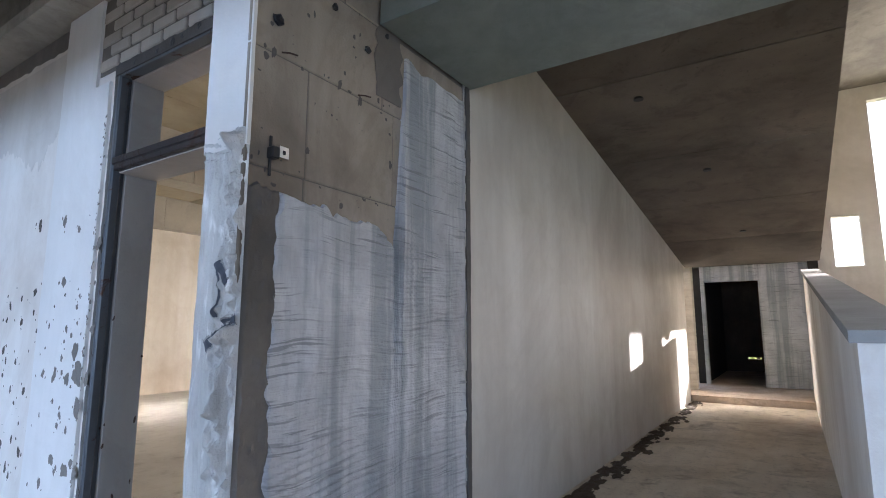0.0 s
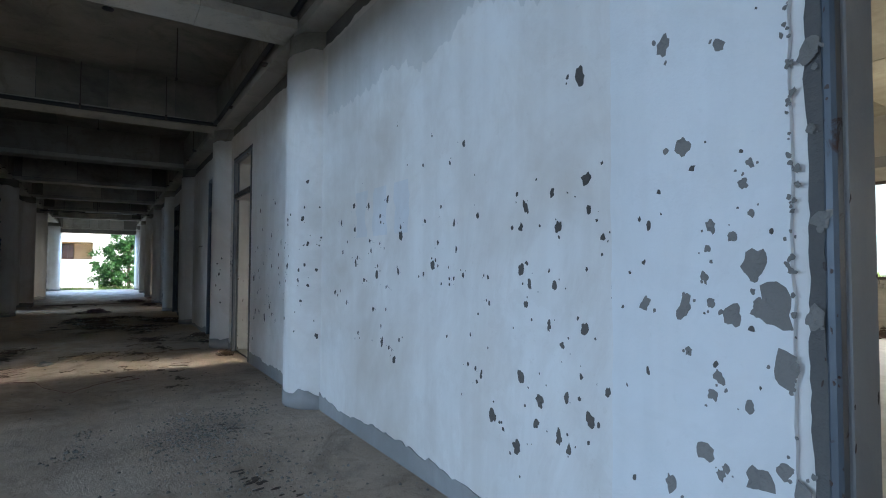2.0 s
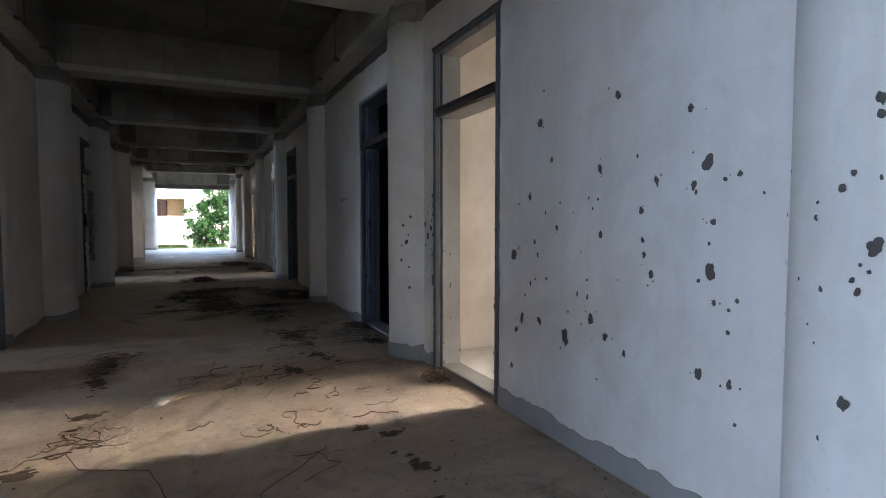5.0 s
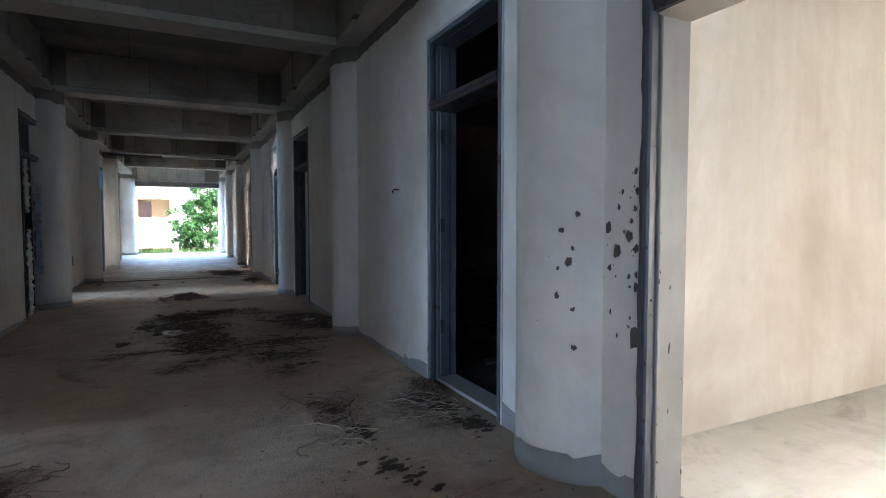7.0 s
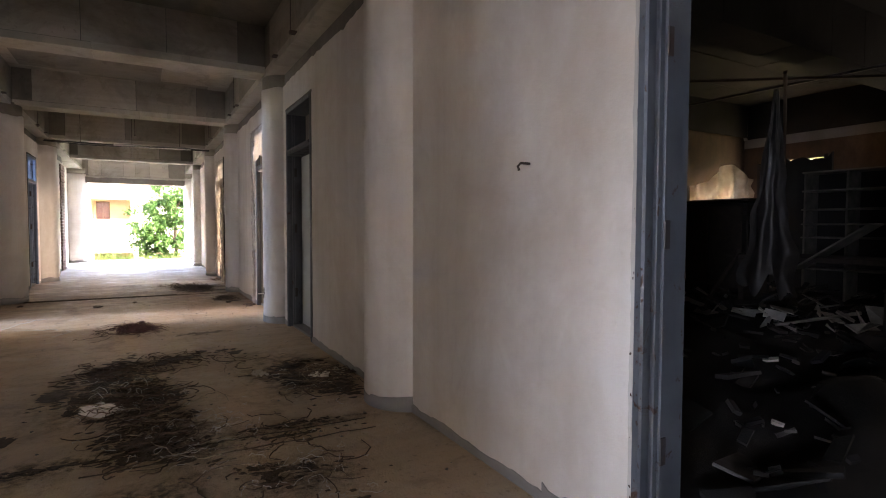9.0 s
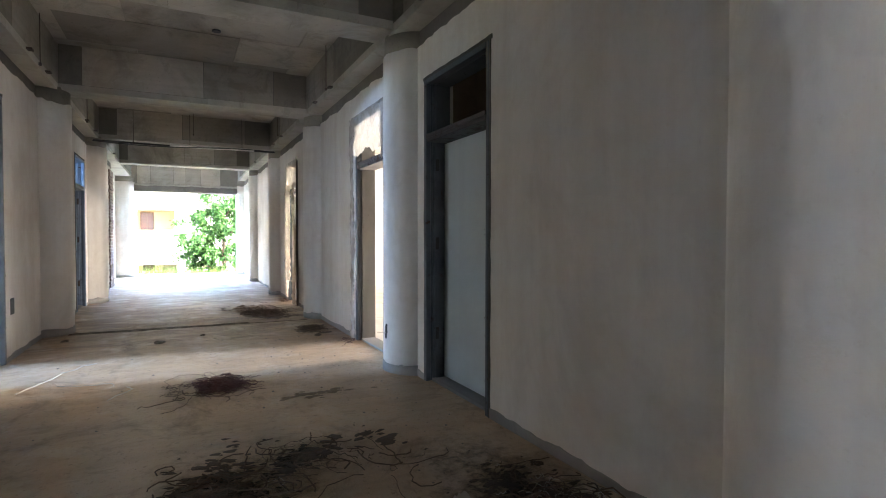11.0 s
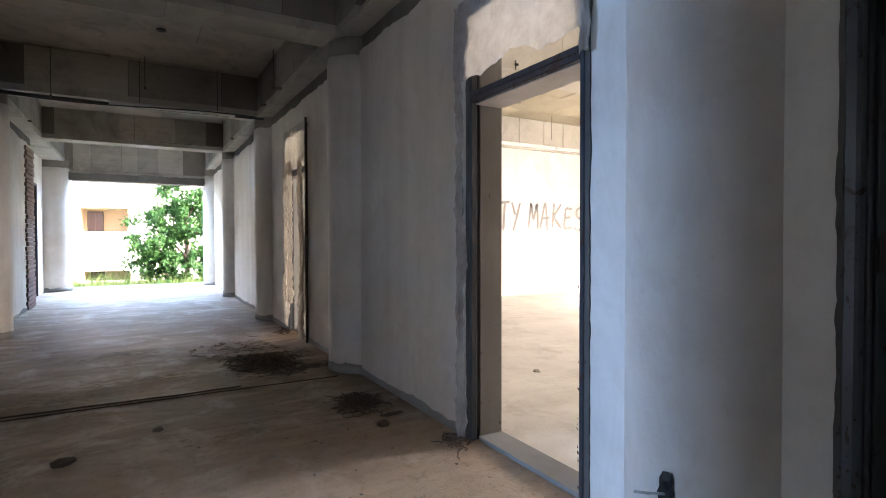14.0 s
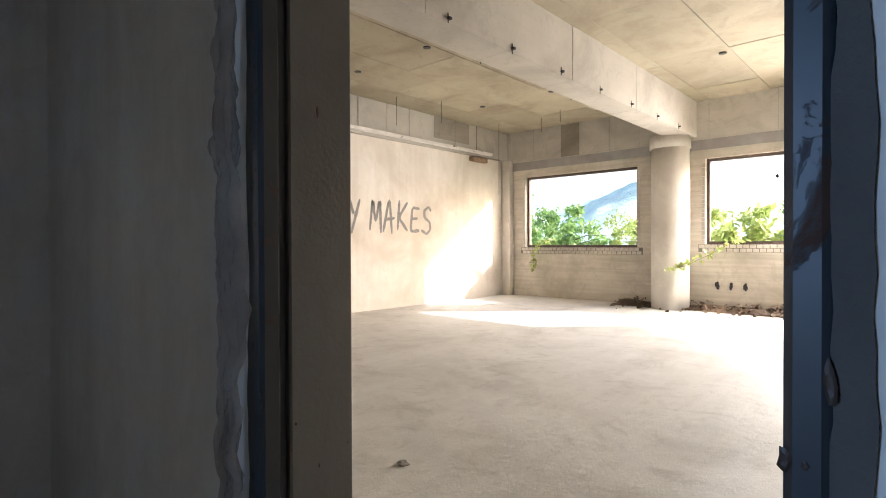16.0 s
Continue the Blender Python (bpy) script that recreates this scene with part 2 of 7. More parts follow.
BAND_CONCRETE = concrete_like("board_marked_concrete", (0.68, 0.64, 0.56), (0.58, 0.535, 0.455), (0.36, 0.32, 0.26), 0.1, 1.0)


def floor_like(name, light, mid, dark, stain, amount, coarse=1.0, silt_and_bounce=None):
    """Screed floor with dust, damp stains and grit."""
    m, t, b = material(name, 0.85)
    p = place(t)
    base = ramp(t, cloud(t, p, 0.7, 7, 0.62, 0.6), [(0.3, dark), (0.5, mid), (0.72, light)])
    drag = ramp(t, cloud(t, place(t, (5.0, 0.7, 1)), 1.6, 5, 0.6, 0.4), [(0.45, 0.0), (0.7, 1.0)])
    c = mix(t, mix(t, 0.5, (0, 0, 0), drag), base, mix(t, 0.6, base, dark))
    # brown silt past x=-9.4, with warm bounce light put into its colour
    if silt_and_bounce:
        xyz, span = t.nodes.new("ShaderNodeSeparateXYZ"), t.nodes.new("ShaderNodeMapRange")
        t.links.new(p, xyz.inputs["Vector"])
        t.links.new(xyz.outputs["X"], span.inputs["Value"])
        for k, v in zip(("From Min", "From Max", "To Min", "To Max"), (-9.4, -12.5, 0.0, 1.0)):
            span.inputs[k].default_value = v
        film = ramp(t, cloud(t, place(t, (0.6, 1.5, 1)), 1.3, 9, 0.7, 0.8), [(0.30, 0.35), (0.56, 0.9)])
        c = mix(t, mix(t, 1.0, film, span.outputs["Result"], "MULTIPLY"), c, mix(t, mix(t, 0.35, (0, 0, 0), drag), silt_and_bounce, tuple(0.5 * v for v in silt_and_bounce)))
        # past x=-18: mud, and shade beyond the light band put into the colour
        trodden = t.nodes.new("ShaderNodeMapRange")
        t.links.new(xyz.outputs["X"], trodden.inputs["Value"])
        for k, v in zip(("From Min", "From Max", "To Min", "To Max"), (-18.0, -19.4, 0.0, 1.0)):
            trodden.inputs[k].default_value = v
        swept = ramp(t, cloud(t, place(t, (1.6, 0.45, 1)), 1.7, 9, 0.68, 1.0), [(0.30, 0.95), (0.50, 0.75), (0.68, 0.2)])
        c = mix(t, mix(t, 1.0, swept, trodden.outputs["Result"], "MULTIPLY"), c, (0.17, 0.108, 0.062))
    mud = ramp(t, cloud(t, p, 1.25, 8, 0.7, 1.2), [(0.56, 0.0), (0.68, amount)])
    c = mix(t, mud, c, stain)
    scuff = ramp(t, cloud(t, p, 5.5, 9, 0.72, 0.7), [(0.545, 0.0), (0.60, 0.6 * amount)])
    c = mix(t, scuff, c, mix(t, 0.65, c, stain))
    dust = ramp(t, cloud(t, p, 2.1, 8, 0.7, 0.4), [(0.52, 0.0), (0.66, 0.5)])
    c = mix(t, dust, c, light)
    grit = ramp(t, cloud(t, p, 24, 6, 0.8), [(0.57, 0.0), (0.65, 0.75 * coarse)])
    c = mix(t, grit, c, mix(t, 0.75, c, stain))
    paint(t, b, c)
    t.links.new(ramp(t, cloud(t, p, 3.0, 5, 0.6), [(0.35, 0.56), (0.65, 0.74)]), b.inputs["Roughness"])
    strokes = cloud(t, place(t, (7.0, 55.0, 1)), 1.0, 4, 0.65, 0.6)
    height = mix(t, 0.3, cloud(t, p, 11, 7, 0.7), cloud(t, p, 70, 4, 0.7))
    relief(t, b, mix(t, 0.10 * coarse, height, strokes), 1.0 * coarse, 0.034)
    return m


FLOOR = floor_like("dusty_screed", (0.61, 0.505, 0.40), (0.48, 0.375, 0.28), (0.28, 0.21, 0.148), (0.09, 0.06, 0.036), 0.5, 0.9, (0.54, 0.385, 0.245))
FLOOR_ROOM = floor_like("pale_room_screed", (0.75, 0.74, 0.71), (0.66, 0.645, 0.61), (0.48, 0.46, 0.425), (0.36, 0.335, 0.30), 0.6, 0.3)
# paler copy of dusty_screed, with the hall's light put into the colour
FLOOR_HALL = floor_like("brightened_hall_screed", (0.78, 0.70, 0.58), (0.68, 0.59, 0.46), (0.42, 0.34, 0.25), (0.14, 0.10, 0.07), 0.6)
MUD = floor_like("dark_mud", (0.13, 0.088, 0.052), (0.075, 0.05, 0.029), (0.035, 0.023, 0.014), (0.03, 0.02, 0.013), 0.7)
SMEAR = floor_like("dried_brown_mud", (0.33, 0.245, 0.16), (0.25, 0.18, 0.11), (0.15, 0.105, 0.065), (0.08, 0.055, 0.035), 0.6)
DIRT = floor_like("brown_leaf_dirt", (0.20, 0.13, 0.08), (0.13, 0.085, 0.055), (0.06, 0.04, 0.028), (0.04, 0.03, 0.02), 0.6)


def damp(name, colour):
    """A damp stain that thins out to nothing at its broken rim."""
    m, t, b = material(name, 0.55)
    p = place(t)
    g = t.nodes.new("ShaderNodeTexCoord").outputs["Generated"]
    off, size = t.nodes.new("ShaderNodeVectorMath"), t.nodes.new("ShaderNodeVectorMath")
    off.operation, size.operation = "SUBTRACT", "LENGTH"
    off.inputs[1].default_value = (0.5, 0.5, 0.5)
    t.links.new(g, off.inputs[0])
    t.links.new(off.outputs["Vector"], size.inputs[0])
    middle = ramp(t, size.outputs["Value"], [(0.05, 1.0), (0.5, 0.0)])
    blots = mix(t, 0.45, cloud(t, place(t, (1.0, 0.7, 1.0)), 4.5, 9, 0.72, 1.2), cloud(t, p, 17, 6, 0.7, 0.6))
    blots = ramp(t, blots, [(0.40, 0.0), (0.60, 1.0)])
    veil = mix(t, 1.0, ramp(t, middle, [(0.0, 0.0), (0.7, 1.0)]), ramp(t, mix(t, 0.42, blots, middle), [(0.38, 0.0), (0.85, 0.9)]), "MULTIPLY")
    paint(t, b, mix(t, ramp(t, cloud(t, p, 30, 5), [(0.4, 0.0), (0.6, 1.0)]), colour, tuple(0.5 * v for v in colour)))
    clear, both = t.nodes.new("ShaderNodeBsdfTransparent"), t.nodes.new("ShaderNodeMixShader")
    t.links.new(veil, both.inputs["Fac"])
    t.links.new(clear.outputs["BSDF"], both.inputs[1])
    t.links.new(b.outputs["BSDF"], both.inputs[2])
    t.links.new(both.outputs["Shader"], t.nodes["Material Output"].inputs["Surface"])
    return m


DAMP = damp("damp_dark_mud", (0.055, 0.036, 0.021))


def steel_like(name, colour, dark, rust=0.3):
    """Painted pressed steel with chips and rust."""
    m, t, b = material(name, 0.45)
    p = place(t)
    base = ramp(t, cloud(t, p, 4, 5), [(0.3, dark), (0.65, colour)])
    worn = ramp(t, cloud(t, p, 7, 7, 0.7, 0.8), [(0.60 - 0.1 * rust, 0.0), (0.66, 1.0)])
    c = mix(t, worn, base, mix(t, cloud(t, p, 30, 3), (0.10, 0.045, 0.025), (0.035, 0.022, 0.018)))
    paint(t, b, c)
    t.links.new(ramp(t, worn, [(0, 0.42), (1, 0.9)]), b.inputs["Roughness"])
    relief(t, b, worn, 0.25, 0.004)
    return m


STEEL = steel_like("blue_grey_painted_steel", (0.10, 0.112, 0.125), (0.062, 0.07, 0.08), 0.0)
STEEL_NAVY = steel_like("dark_navy_painted_steel", (0.034, 0.042, 0.052), (0.02, 0.026, 0.033), 0.1)
STEEL_DARK = steel_like("dark_rusty_steel", (0.042, 0.034, 0.032), (0.022, 0.018, 0.017), 0.9)
RUST = steel_like("flaked_rust", (0.06, 0.032, 0.022), (0.028, 0.018, 0.014), 0.8)
STEEL_BLUE = steel_like("dull_blue_door_paint", (0.17, 0.22, 0.30), (0.11, 0.15, 0.22), 0.2)
WHITE_TRAY = steel_like("white_enamelled_tray", (0.75, 0.73, 0.68), (0.62, 0.60, 0.55), 0.0)
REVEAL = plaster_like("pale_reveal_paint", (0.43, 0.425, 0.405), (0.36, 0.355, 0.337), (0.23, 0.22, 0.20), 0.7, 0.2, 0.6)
# shaded copy of the pale reveal paint, for the fifth doorway's jambs
REVEAL_SHADED = plaster_like("shaded_reveal_paint", (0.24, 0.235, 0.22), (0.19, 0.185, 0.172), (0.11, 0.102, 0.09), 0.6, 0.2, 0.6)
# lit copy of the reveal paint: floor bounce on undersides put into the colour
SOFFIT_LIT = plaster_like("bounce_lit_reveal_paint", (0.55, 0.52, 0.49), (0.47, 0.44, 0.41), (0.30, 0.27, 0.245), 0.5, 0.2, 0.6)
LEAF_PAINT = plaster_like("pale_green_door_paint", (0.60, 0.635, 0.61), (0.55, 0.585, 0.56), (0.44, 0.475, 0.45), 0.4, 0.08, 0.42)


def plain(name, colour, rough=0.7, metal=0.0, var=0.25, scale=12):
    m, t, b = material(name, rough, metal)
    p = place(t)
    dark = tuple(v * (1 - var) for v in colour)
    light = tuple(min(1, v * (1 + var)) for v in colour)
    paint(t, b, ramp(t, cloud(t, p, scale, 5), [(0.3, dark), (0.7, light)]))
    relief(t, b, cloud(t, p, scale * 4, 4), 0.2, 0.004)
    return m


CABLE = plain("black_cable_rubber", (0.02, 0.019, 0.018), 0.55)
ROD = plain("rusty_rod", (0.07, 0.05, 0.04), 0.7)
WIRE_BROWN = plain("brown_strands", (0.12, 0.078, 0.052), 0.8, 0, 0.5)
WIRE_STRAW = plain("straw_stalks", (0.36, 0.29, 0.20), 0.75, 0, 0.4)
WIRE_RED = plain("red_brown_wire", (0.16, 0.06, 0.05), 0.6)
WIRE_HEAP = plain("dark_purple_wire", (0.10, 0.038, 0.040), 0.5, 0, 0.5)
CLOTH_BURNT = plain("burnt_lining", (0.030, 0.025, 0.022), 0.42)
WIRE_PALE = plain("pale_wire", (0.55, 0.53, 0.49), 0.6)
PAPER = plain("crumpled_pale_paper", (0.78, 0.74, 0.67), 0.8)
SHEET = plain("glazed_white_paper", (0.86, 0.82, 0.78), 0.2, 0, 0.06)
SPRAY = plain("faded_black_spray", (0.25, 0.24, 0.23), 0.85, 0, 0.35, 25)
SPRAY_DARK = plain("black_spray", (0.06, 0.065, 0.078), 0.8, 0, 0.3, 25)
STONE = plain("grey_rubble", (0.30, 0.28, 0.25), 0.9)
SHELF_DUSTY = plain("sooty_white_board", (0.17, 0.155, 0.135), 0.7, 0, 0.4, 5)
WOOD_DARK = plain("charred_wood", (0.045, 0.032, 0.025), 0.8)
WOOD_BROWN = plain("rough_brown_timber", (0.27, 0.18, 0.11), 0.8, 0, 0.4)
METAL_BENT = plain("scorched_sheet_metal", (0.075, 0.068, 0.062), 0.5, 0.4)
BLACK = plain("black_plastic", (0.012, 0.012, 0.013), 0.5)
GLASS_DARK = plain("dark_window_glass", (0.10, 0.055, 0.05), 0.15)
FRAME_BROWN = plain("brown_window_frame", (0.10, 0.07, 0.055), 0.6)


def foliage(name, a, bcol):
    m, t, b = material(name, 0.55)
    geo = t.nodes.new("ShaderNodeNewGeometry")
    c = ramp(t, geo.outputs["Random Per Island"], [(0.0, a), (1.0, bcol)])
    paint(t, b, c)
    b.inputs["Subsurface Weight"].default_value = 0.0
    tr, ad = t.nodes.new("ShaderNodeBsdfTranslucent"), t.nodes.new("ShaderNodeMixShader")
    t.links.new(c, tr.inputs["Color"])
    ad.inputs["Fac"].default_value = 0.4
    t.links.new(b.outputs["BSDF"], ad.inputs[1])
    t.links.new(tr.outputs["BSDF"], ad.inputs[2])
    t.links.new(ad.outputs["Shader"], t.nodes["Material Output"].inputs["Surface"])
    return m


LEAF = foliage("fresh_leaf", (0.12, 0.24, 0.07), (0.32, 0.45, 0.16))
LEAF_YELLOW = foliage("yellow_green_leaf", (0.26, 0.35, 0.09), (0.48, 0.53, 0.18))
LEAF_DEEP = foliage("deep_green_leaf", (0.018, 0.066, 0.016), (0.075, 0.18, 0.042))
GRASS = foliage("grass_blade", (0.10, 0.19, 0.04), (0.25, 0.32, 0.10))
BARK = plain("grey_brown_bark", (0.13, 0.10, 0.075), 0.9)
EARTH = floor_like("grassy_earth", (0.22, 0.24, 0.10), (0.15, 0.18, 0.06), (0.08, 0.10, 0.04), (0.16, 0.13, 0.08), 0.6)


def sheet_plastic(name, dull, bright):
    m, t, b = material(name, 0.16)
    p = place(t)
    paint(t, b, ramp(t, cloud(t, p, 7, 5), [(0.35, dull), (0.65, bright)]))
    relief(t, b, mix(t, 0.5, cloud(t, place(t, (3, 3, 1.0)), 14, 5, 0.6, 1.5), cloud(t, place(t, (2, 2, 0.5)), 45, 4, 0.6, 1.0)), 1.0, 0.02)
    tr, gl, ad, ad2 = (t.nodes.new(n) for n in ("ShaderNodeBsdfTranslucent", "ShaderNodeBsdfTransparent", "ShaderNodeMixShader", "ShaderNodeMixShader"))
    tr.inputs["Color"].default_value = (0.82, 0.76, 0.64, 1)
    gl.inputs["Color"].default_value = (0.95, 0.93, 0.88, 1)
    ad.inputs["Fac"].default_value, ad2.inputs["Fac"].default_value = 0.36, 0.18
    t.links.new(b.outputs["BSDF"], ad.inputs[1])
    t.links.new(tr.outputs["BSDF"], ad.inputs[2])
    t.links.new(ad.outputs["Shader"], ad2.inputs[1])
    t.links.new(gl.outputs["BSDF"], ad2.inputs[2])
    t.links.new(ad2.outputs["Shader"], t.nodes["Material Output"].inputs["Surface"])
    return m


FILM = sheet_plastic("cloudy_plastic_film", (0.42, 0.33, 0.28), (0.74, 0.67, 0.61))
FILM_PALE = sheet_plastic("pale_plastic_film", (0.58, 0.52, 0.44), (0.86, 0.84, 0.80))

# ---- building blocks ----
NO = noise.noise


def box(bm, x0, x1, y0, y1, z0, z1):
    vs = [bm.verts.new((x, y, z)) for z in (z0, z1) for y in (y0, y1) for x in (x0, x1)]
    for f in ((0, 2, 3, 1), (4, 5, 7, 6), (0, 1, 5, 4), (2, 6, 7, 3), (0, 4, 6, 2), (1, 3, 7, 5)):
        bm.faces.new([vs[i] for i in f])


def soft_box(bm, x0, x1, y0, y1, z0, z1, r=0.006):
    one = bmesh.new()
    box(one, x0, x1, y0, y1, z0, z1)
    bmesh.ops.bevel(one, geom=one.edges[:], offset=r, segments=1, affect="EDGES")
    add(bm, one)


def add(bm, other, m=None):
    """Puts another bmesh into bm."""
    if m is not None:
        other.transform(m)
    data = bpy.data.meshes.new("joined")
    other.to_mesh(data)
    other.free()
    bm.from_mesh(data)
    bpy.data.meshes.remove(data)


def link(name, bm, mat, smooth=False):
    data = bpy.data.meshes.new(name)
    bmesh.ops.recalc_face_normals(bm, faces=bm.faces[:])
    bm.to_mesh(data)
    bm.free()
    data.materials.append(mat)
    if smooth:
        data.shade_smooth()
    return new(name, data)


def setting(name, bm, mat, label="", smooth=False):
    return tagged(link(name, bm, mat, smooth), label, "", "", "structure")


def thing(name, at, label, category, group="", kind=""):
    e = new(name)
    e.empty_display_size = 0.1
    e.location = at
    return tagged(e, label, category, group, kind)


def hang(ob, parent):
    ob.parent = parent
    up, p = parent.matrix_basis, parent
    while p.parent is not None:
        up = p.parent.matrix_basis @ p.matrix_parent_inverse @ up
        p = p.parent
    ob.matrix_parent_inverse = up.inverted()
    return ob


def part(name, bm, mat, parent, label="", smooth=False):
    ob = hang(link(name, bm, mat, smooth), parent)
    return tagged(ob, label)


def wall_cells(bm, along, a0, a1, us, zs, solid):
    """A wall a0..a1 thick that runs along x or y; cells between the us and zs are solid or open."""
    us, zs = sorted(set(us)), sorted(set(zs))
    nu, nz = len(us) - 1, len(zs) - 1
    full = [[solid((us[i] + us[i + 1]) / 2, (zs[j] + zs[j + 1]) / 2) for j in range(nz)] for i in range(nu)]

    def v(u, a, z):
        return bm.verts.new((u, a, z) if along == "x" else (a, u, z))

    def quad(*p):
        bm.faces.new([v(*q) for q in p])

    for i in range(nu):
        for j in range(nz):
            if not full[i][j]:
                continue
            u0, u1, z0, z1 = us[i], us[i + 1], zs[j], zs[j + 1]
            for a in (a0, a1):
                quad((u0, a, z0), (u1, a, z0), (u1, a, z1), (u0, a, z1))
            if i == 0 or not full[i - 1][j]:
                quad((u0, a0, z0), (u0, a1, z0), (u0, a1, z1), (u0, a0, z1))
            if i == nu - 1 or not full[i + 1][j]:
                quad((u1, a0, z0), (u1, a1, z0), (u1, a1, z1), (u1, a0, z1))
            if j == 0 or not full[i][j - 1]:
                quad((u0, a0, z0), (u1, a0, z0), (u1, a1, z0), (u0, a1, z0))
            if j == nz - 1 or not full[i][j + 1]:
                quad((u0, a0, z1), (u1, a0, z1), (u1, a1, z1), (u0, a1, z1))
    bmesh.ops.remove_doubles(bm, verts=bm.verts[:], dist=1e-5)


def wall(along, a0, a1, u0, u1, z0, z1, holes=()):
    """A straight wall with rectangular holes (u0, u1, z0, z1)."""
    bm = bmesh.new()
    us = [u0, u1] + [h[0] for h in holes] + [h[1] for h in holes]
    zs = [z0, z1] + [h[2] for h in holes] + [h[3] for h in holes]
    wall_cells(bm, along, a0, a1, us, zs, lambda u, z: not any(h[0] < u < h[1] and h[2] < z < h[3] for h in holes))
    return bm


def ragged(bm, along, a, proud, u0, u1, low, high, rough, seed, step=0.035, flip=False):
    """A thin layer on a wall face, from z=low to an uneven upper edge round z=high (or hanging, with flip)."""
    n = max(2, int((u1 - u0) / step))
    rows = []
    for i in range(n + 1):
        u = u0 + (u1 - u0) * i / n
        d = rough * (NO((u * 2.3, seed, 0)) + 0.6 * NO((u * 9.1, seed, 3)) + 0.35 * NO((u * 31, seed, 7)))
        lo, hi = (low + d, high) if flip else (low, high + d)
        rows.append([bm.verts.new((u, y, z) if along == "x" else (y, u, z)) for y, z in ((a, lo), (a + proud, lo), (a + proud, hi), (a, hi))])
    for p, q in zip(rows, rows[1:]):
        for k in range(4):
            bm.faces.new((p[k], q[k], q[(k + 1) % 4], p[(k + 1) % 4]))
    bm.faces.new(rows[0])
    bm.faces.new(rows[-1][::-1])


def ragged_post(bm, y, proud, u0, u1, z0, z1, rough, seed, along="x"):
    """A thin upright strip on a wall face with uneven sides."""
    n = int((z1 - z0) / 0.03)
    rows = []
    for i in range(n + 1):
        z = z0 + (z1 - z0) * i / n
        a = u0 - rough * (NO((z * 4.1, seed, 1)) + 0.7 * NO((z * 19, seed, 5)))
        b = u1 + rough * (NO((z * 4.7, seed, 9)) + 0.7 * NO((z * 17, seed, 8)))
        rows.append([bm.verts.new((u, v, z) if along == "x" else (v, u, z)) for u, v in ((a, y), (b, y), (b, y + proud), (a, y + proud))])
    for p, q in zip(rows, rows[1:]):
        for k in range(4):
            bm.faces.new((p[k], q[k], q[(k + 1) % 4], p[(k + 1) % 4]))
    bm.faces.new(rows[0])
    bm.faces.new(rows[-1][::-1])


def drum(bm, cx, cy, r, z0, z1, sides=40, rows=1, wob=0.0, jag=0.0, seed=0.0):
    """An upright round column, a little uneven, whose top edge may be ragged."""
    rings = []
    for j in range(rows + 1):
        ring = []
        for i in range(sides):
            a = 2 * math.pi * i / sides
            z = z0 + (z1 - z0) * j / rows
            rr = r + wob * NO((math.cos(a) * 2 + seed, math.sin(a) * 2, z * 1.5))
            if j == rows and jag:
                z += jag * (NO((math.cos(a) * 3, math.sin(a) * 3, seed)) + 0.6 * NO((math.cos(a) * 11, math.sin(a) * 11, seed)))
            ring.append(bm.verts.new((cx + rr * math.cos(a), cy + rr * math.sin(a), z)))
        rings.append(ring)
    for p, q in zip(rings, rings[1:]):
        for i in range(sides):
            bm.faces.new((p[i], p[(i + 1) % sides], q[(i + 1) % sides], q[i]))
    bm.faces.new(rings[0][::-1])
    bm.faces.new(rings[-1])


def tube(bm, points, r, sides=5, taper=1.0):
    """A round bar through the points."""
    pts = [Vector(p) for p in points]
    rings = []
    for i, p in enumerate(pts):
        d = (pts[min(i + 1, len(pts) - 1)] - pts[max(i - 1, 0)]).normalized()
        side = d.cross(Vector((0.3, 0.2, 1)) if abs(d.z) < 0.9 else Vector((1, 0, 0))).normalized()
        up = side.cross(d)
        rr = r * (1 + (taper - 1) * i / max(1, len(pts) - 1))
        rings.append([bm.verts.new(p + rr * (math.cos(2 * math.pi * k / sides) * side + math.sin(2 * math.pi * k / sides) * up)) for k in range(sides)])
    for p, q in zip(rings, rings[1:]):
        for k in range(sides):
            bm.faces.new((p[k], p[(k + 1) % sides], q[(k + 1) % sides], q[k]))
    bm.faces.new(rings[0][::-1])
    bm.faces.new(rings[-1])


def sheet(bm, x0, x1, y0, y1, z, nx, ny, amp=0.004, freq=1.3):
    """A level floor with slight unevenness."""
    grid = [[bm.verts.new((x0 + (x1 - x0) * i / nx, y0 + (y1 - y0) * j / ny,
             z + amp * NO((x0 + (x1 - x0) * i / nx * freq, y0 + (y1 - y0) * j / ny * freq, z)))) for j in range(ny + 1)] for i in range(nx + 1)]
    for i in range(nx):
        for j in range(ny):
            bm.faces.new((grid[i][j], grid[i + 1][j], grid[i + 1][j + 1], grid[i][j + 1]))


# ---- plan ----
RIGHT, LEFT = 1.25, -2.07              # faces of the corridor walls
THICK = 0.2
CEIL, BEAM, LONG = 3.53, 2.98, 2.97    # soffit, underside of cross beams and of long beams
CEIL_ROOM, BEAM_ROOM = 3.68, 3.05    # the same in the rooms
PLASTER_TOP = 2.83
END = -31.0
BACK = 10.8                            # inner face of the window wall
BAYS = [-6.44, -10.01, -13.55, -17.03, -20.55, -24.10, -27.65]
DOORS_R = [(-2.72, -1.86), (-9.50, -8.53), (-11.53, -10.53), (-16.58, -15.55), (-18.50, -17.555), (-22.85, -21.95)]
DOORS_L = [(-11.75, -10.85), (-16.75, -15.85), (-18.80, -17.82), (-23.50, -22.58)]
HEAD, BAR = 2.50, 1.985
HALL = -1.50                           # face of the wall along the side hall

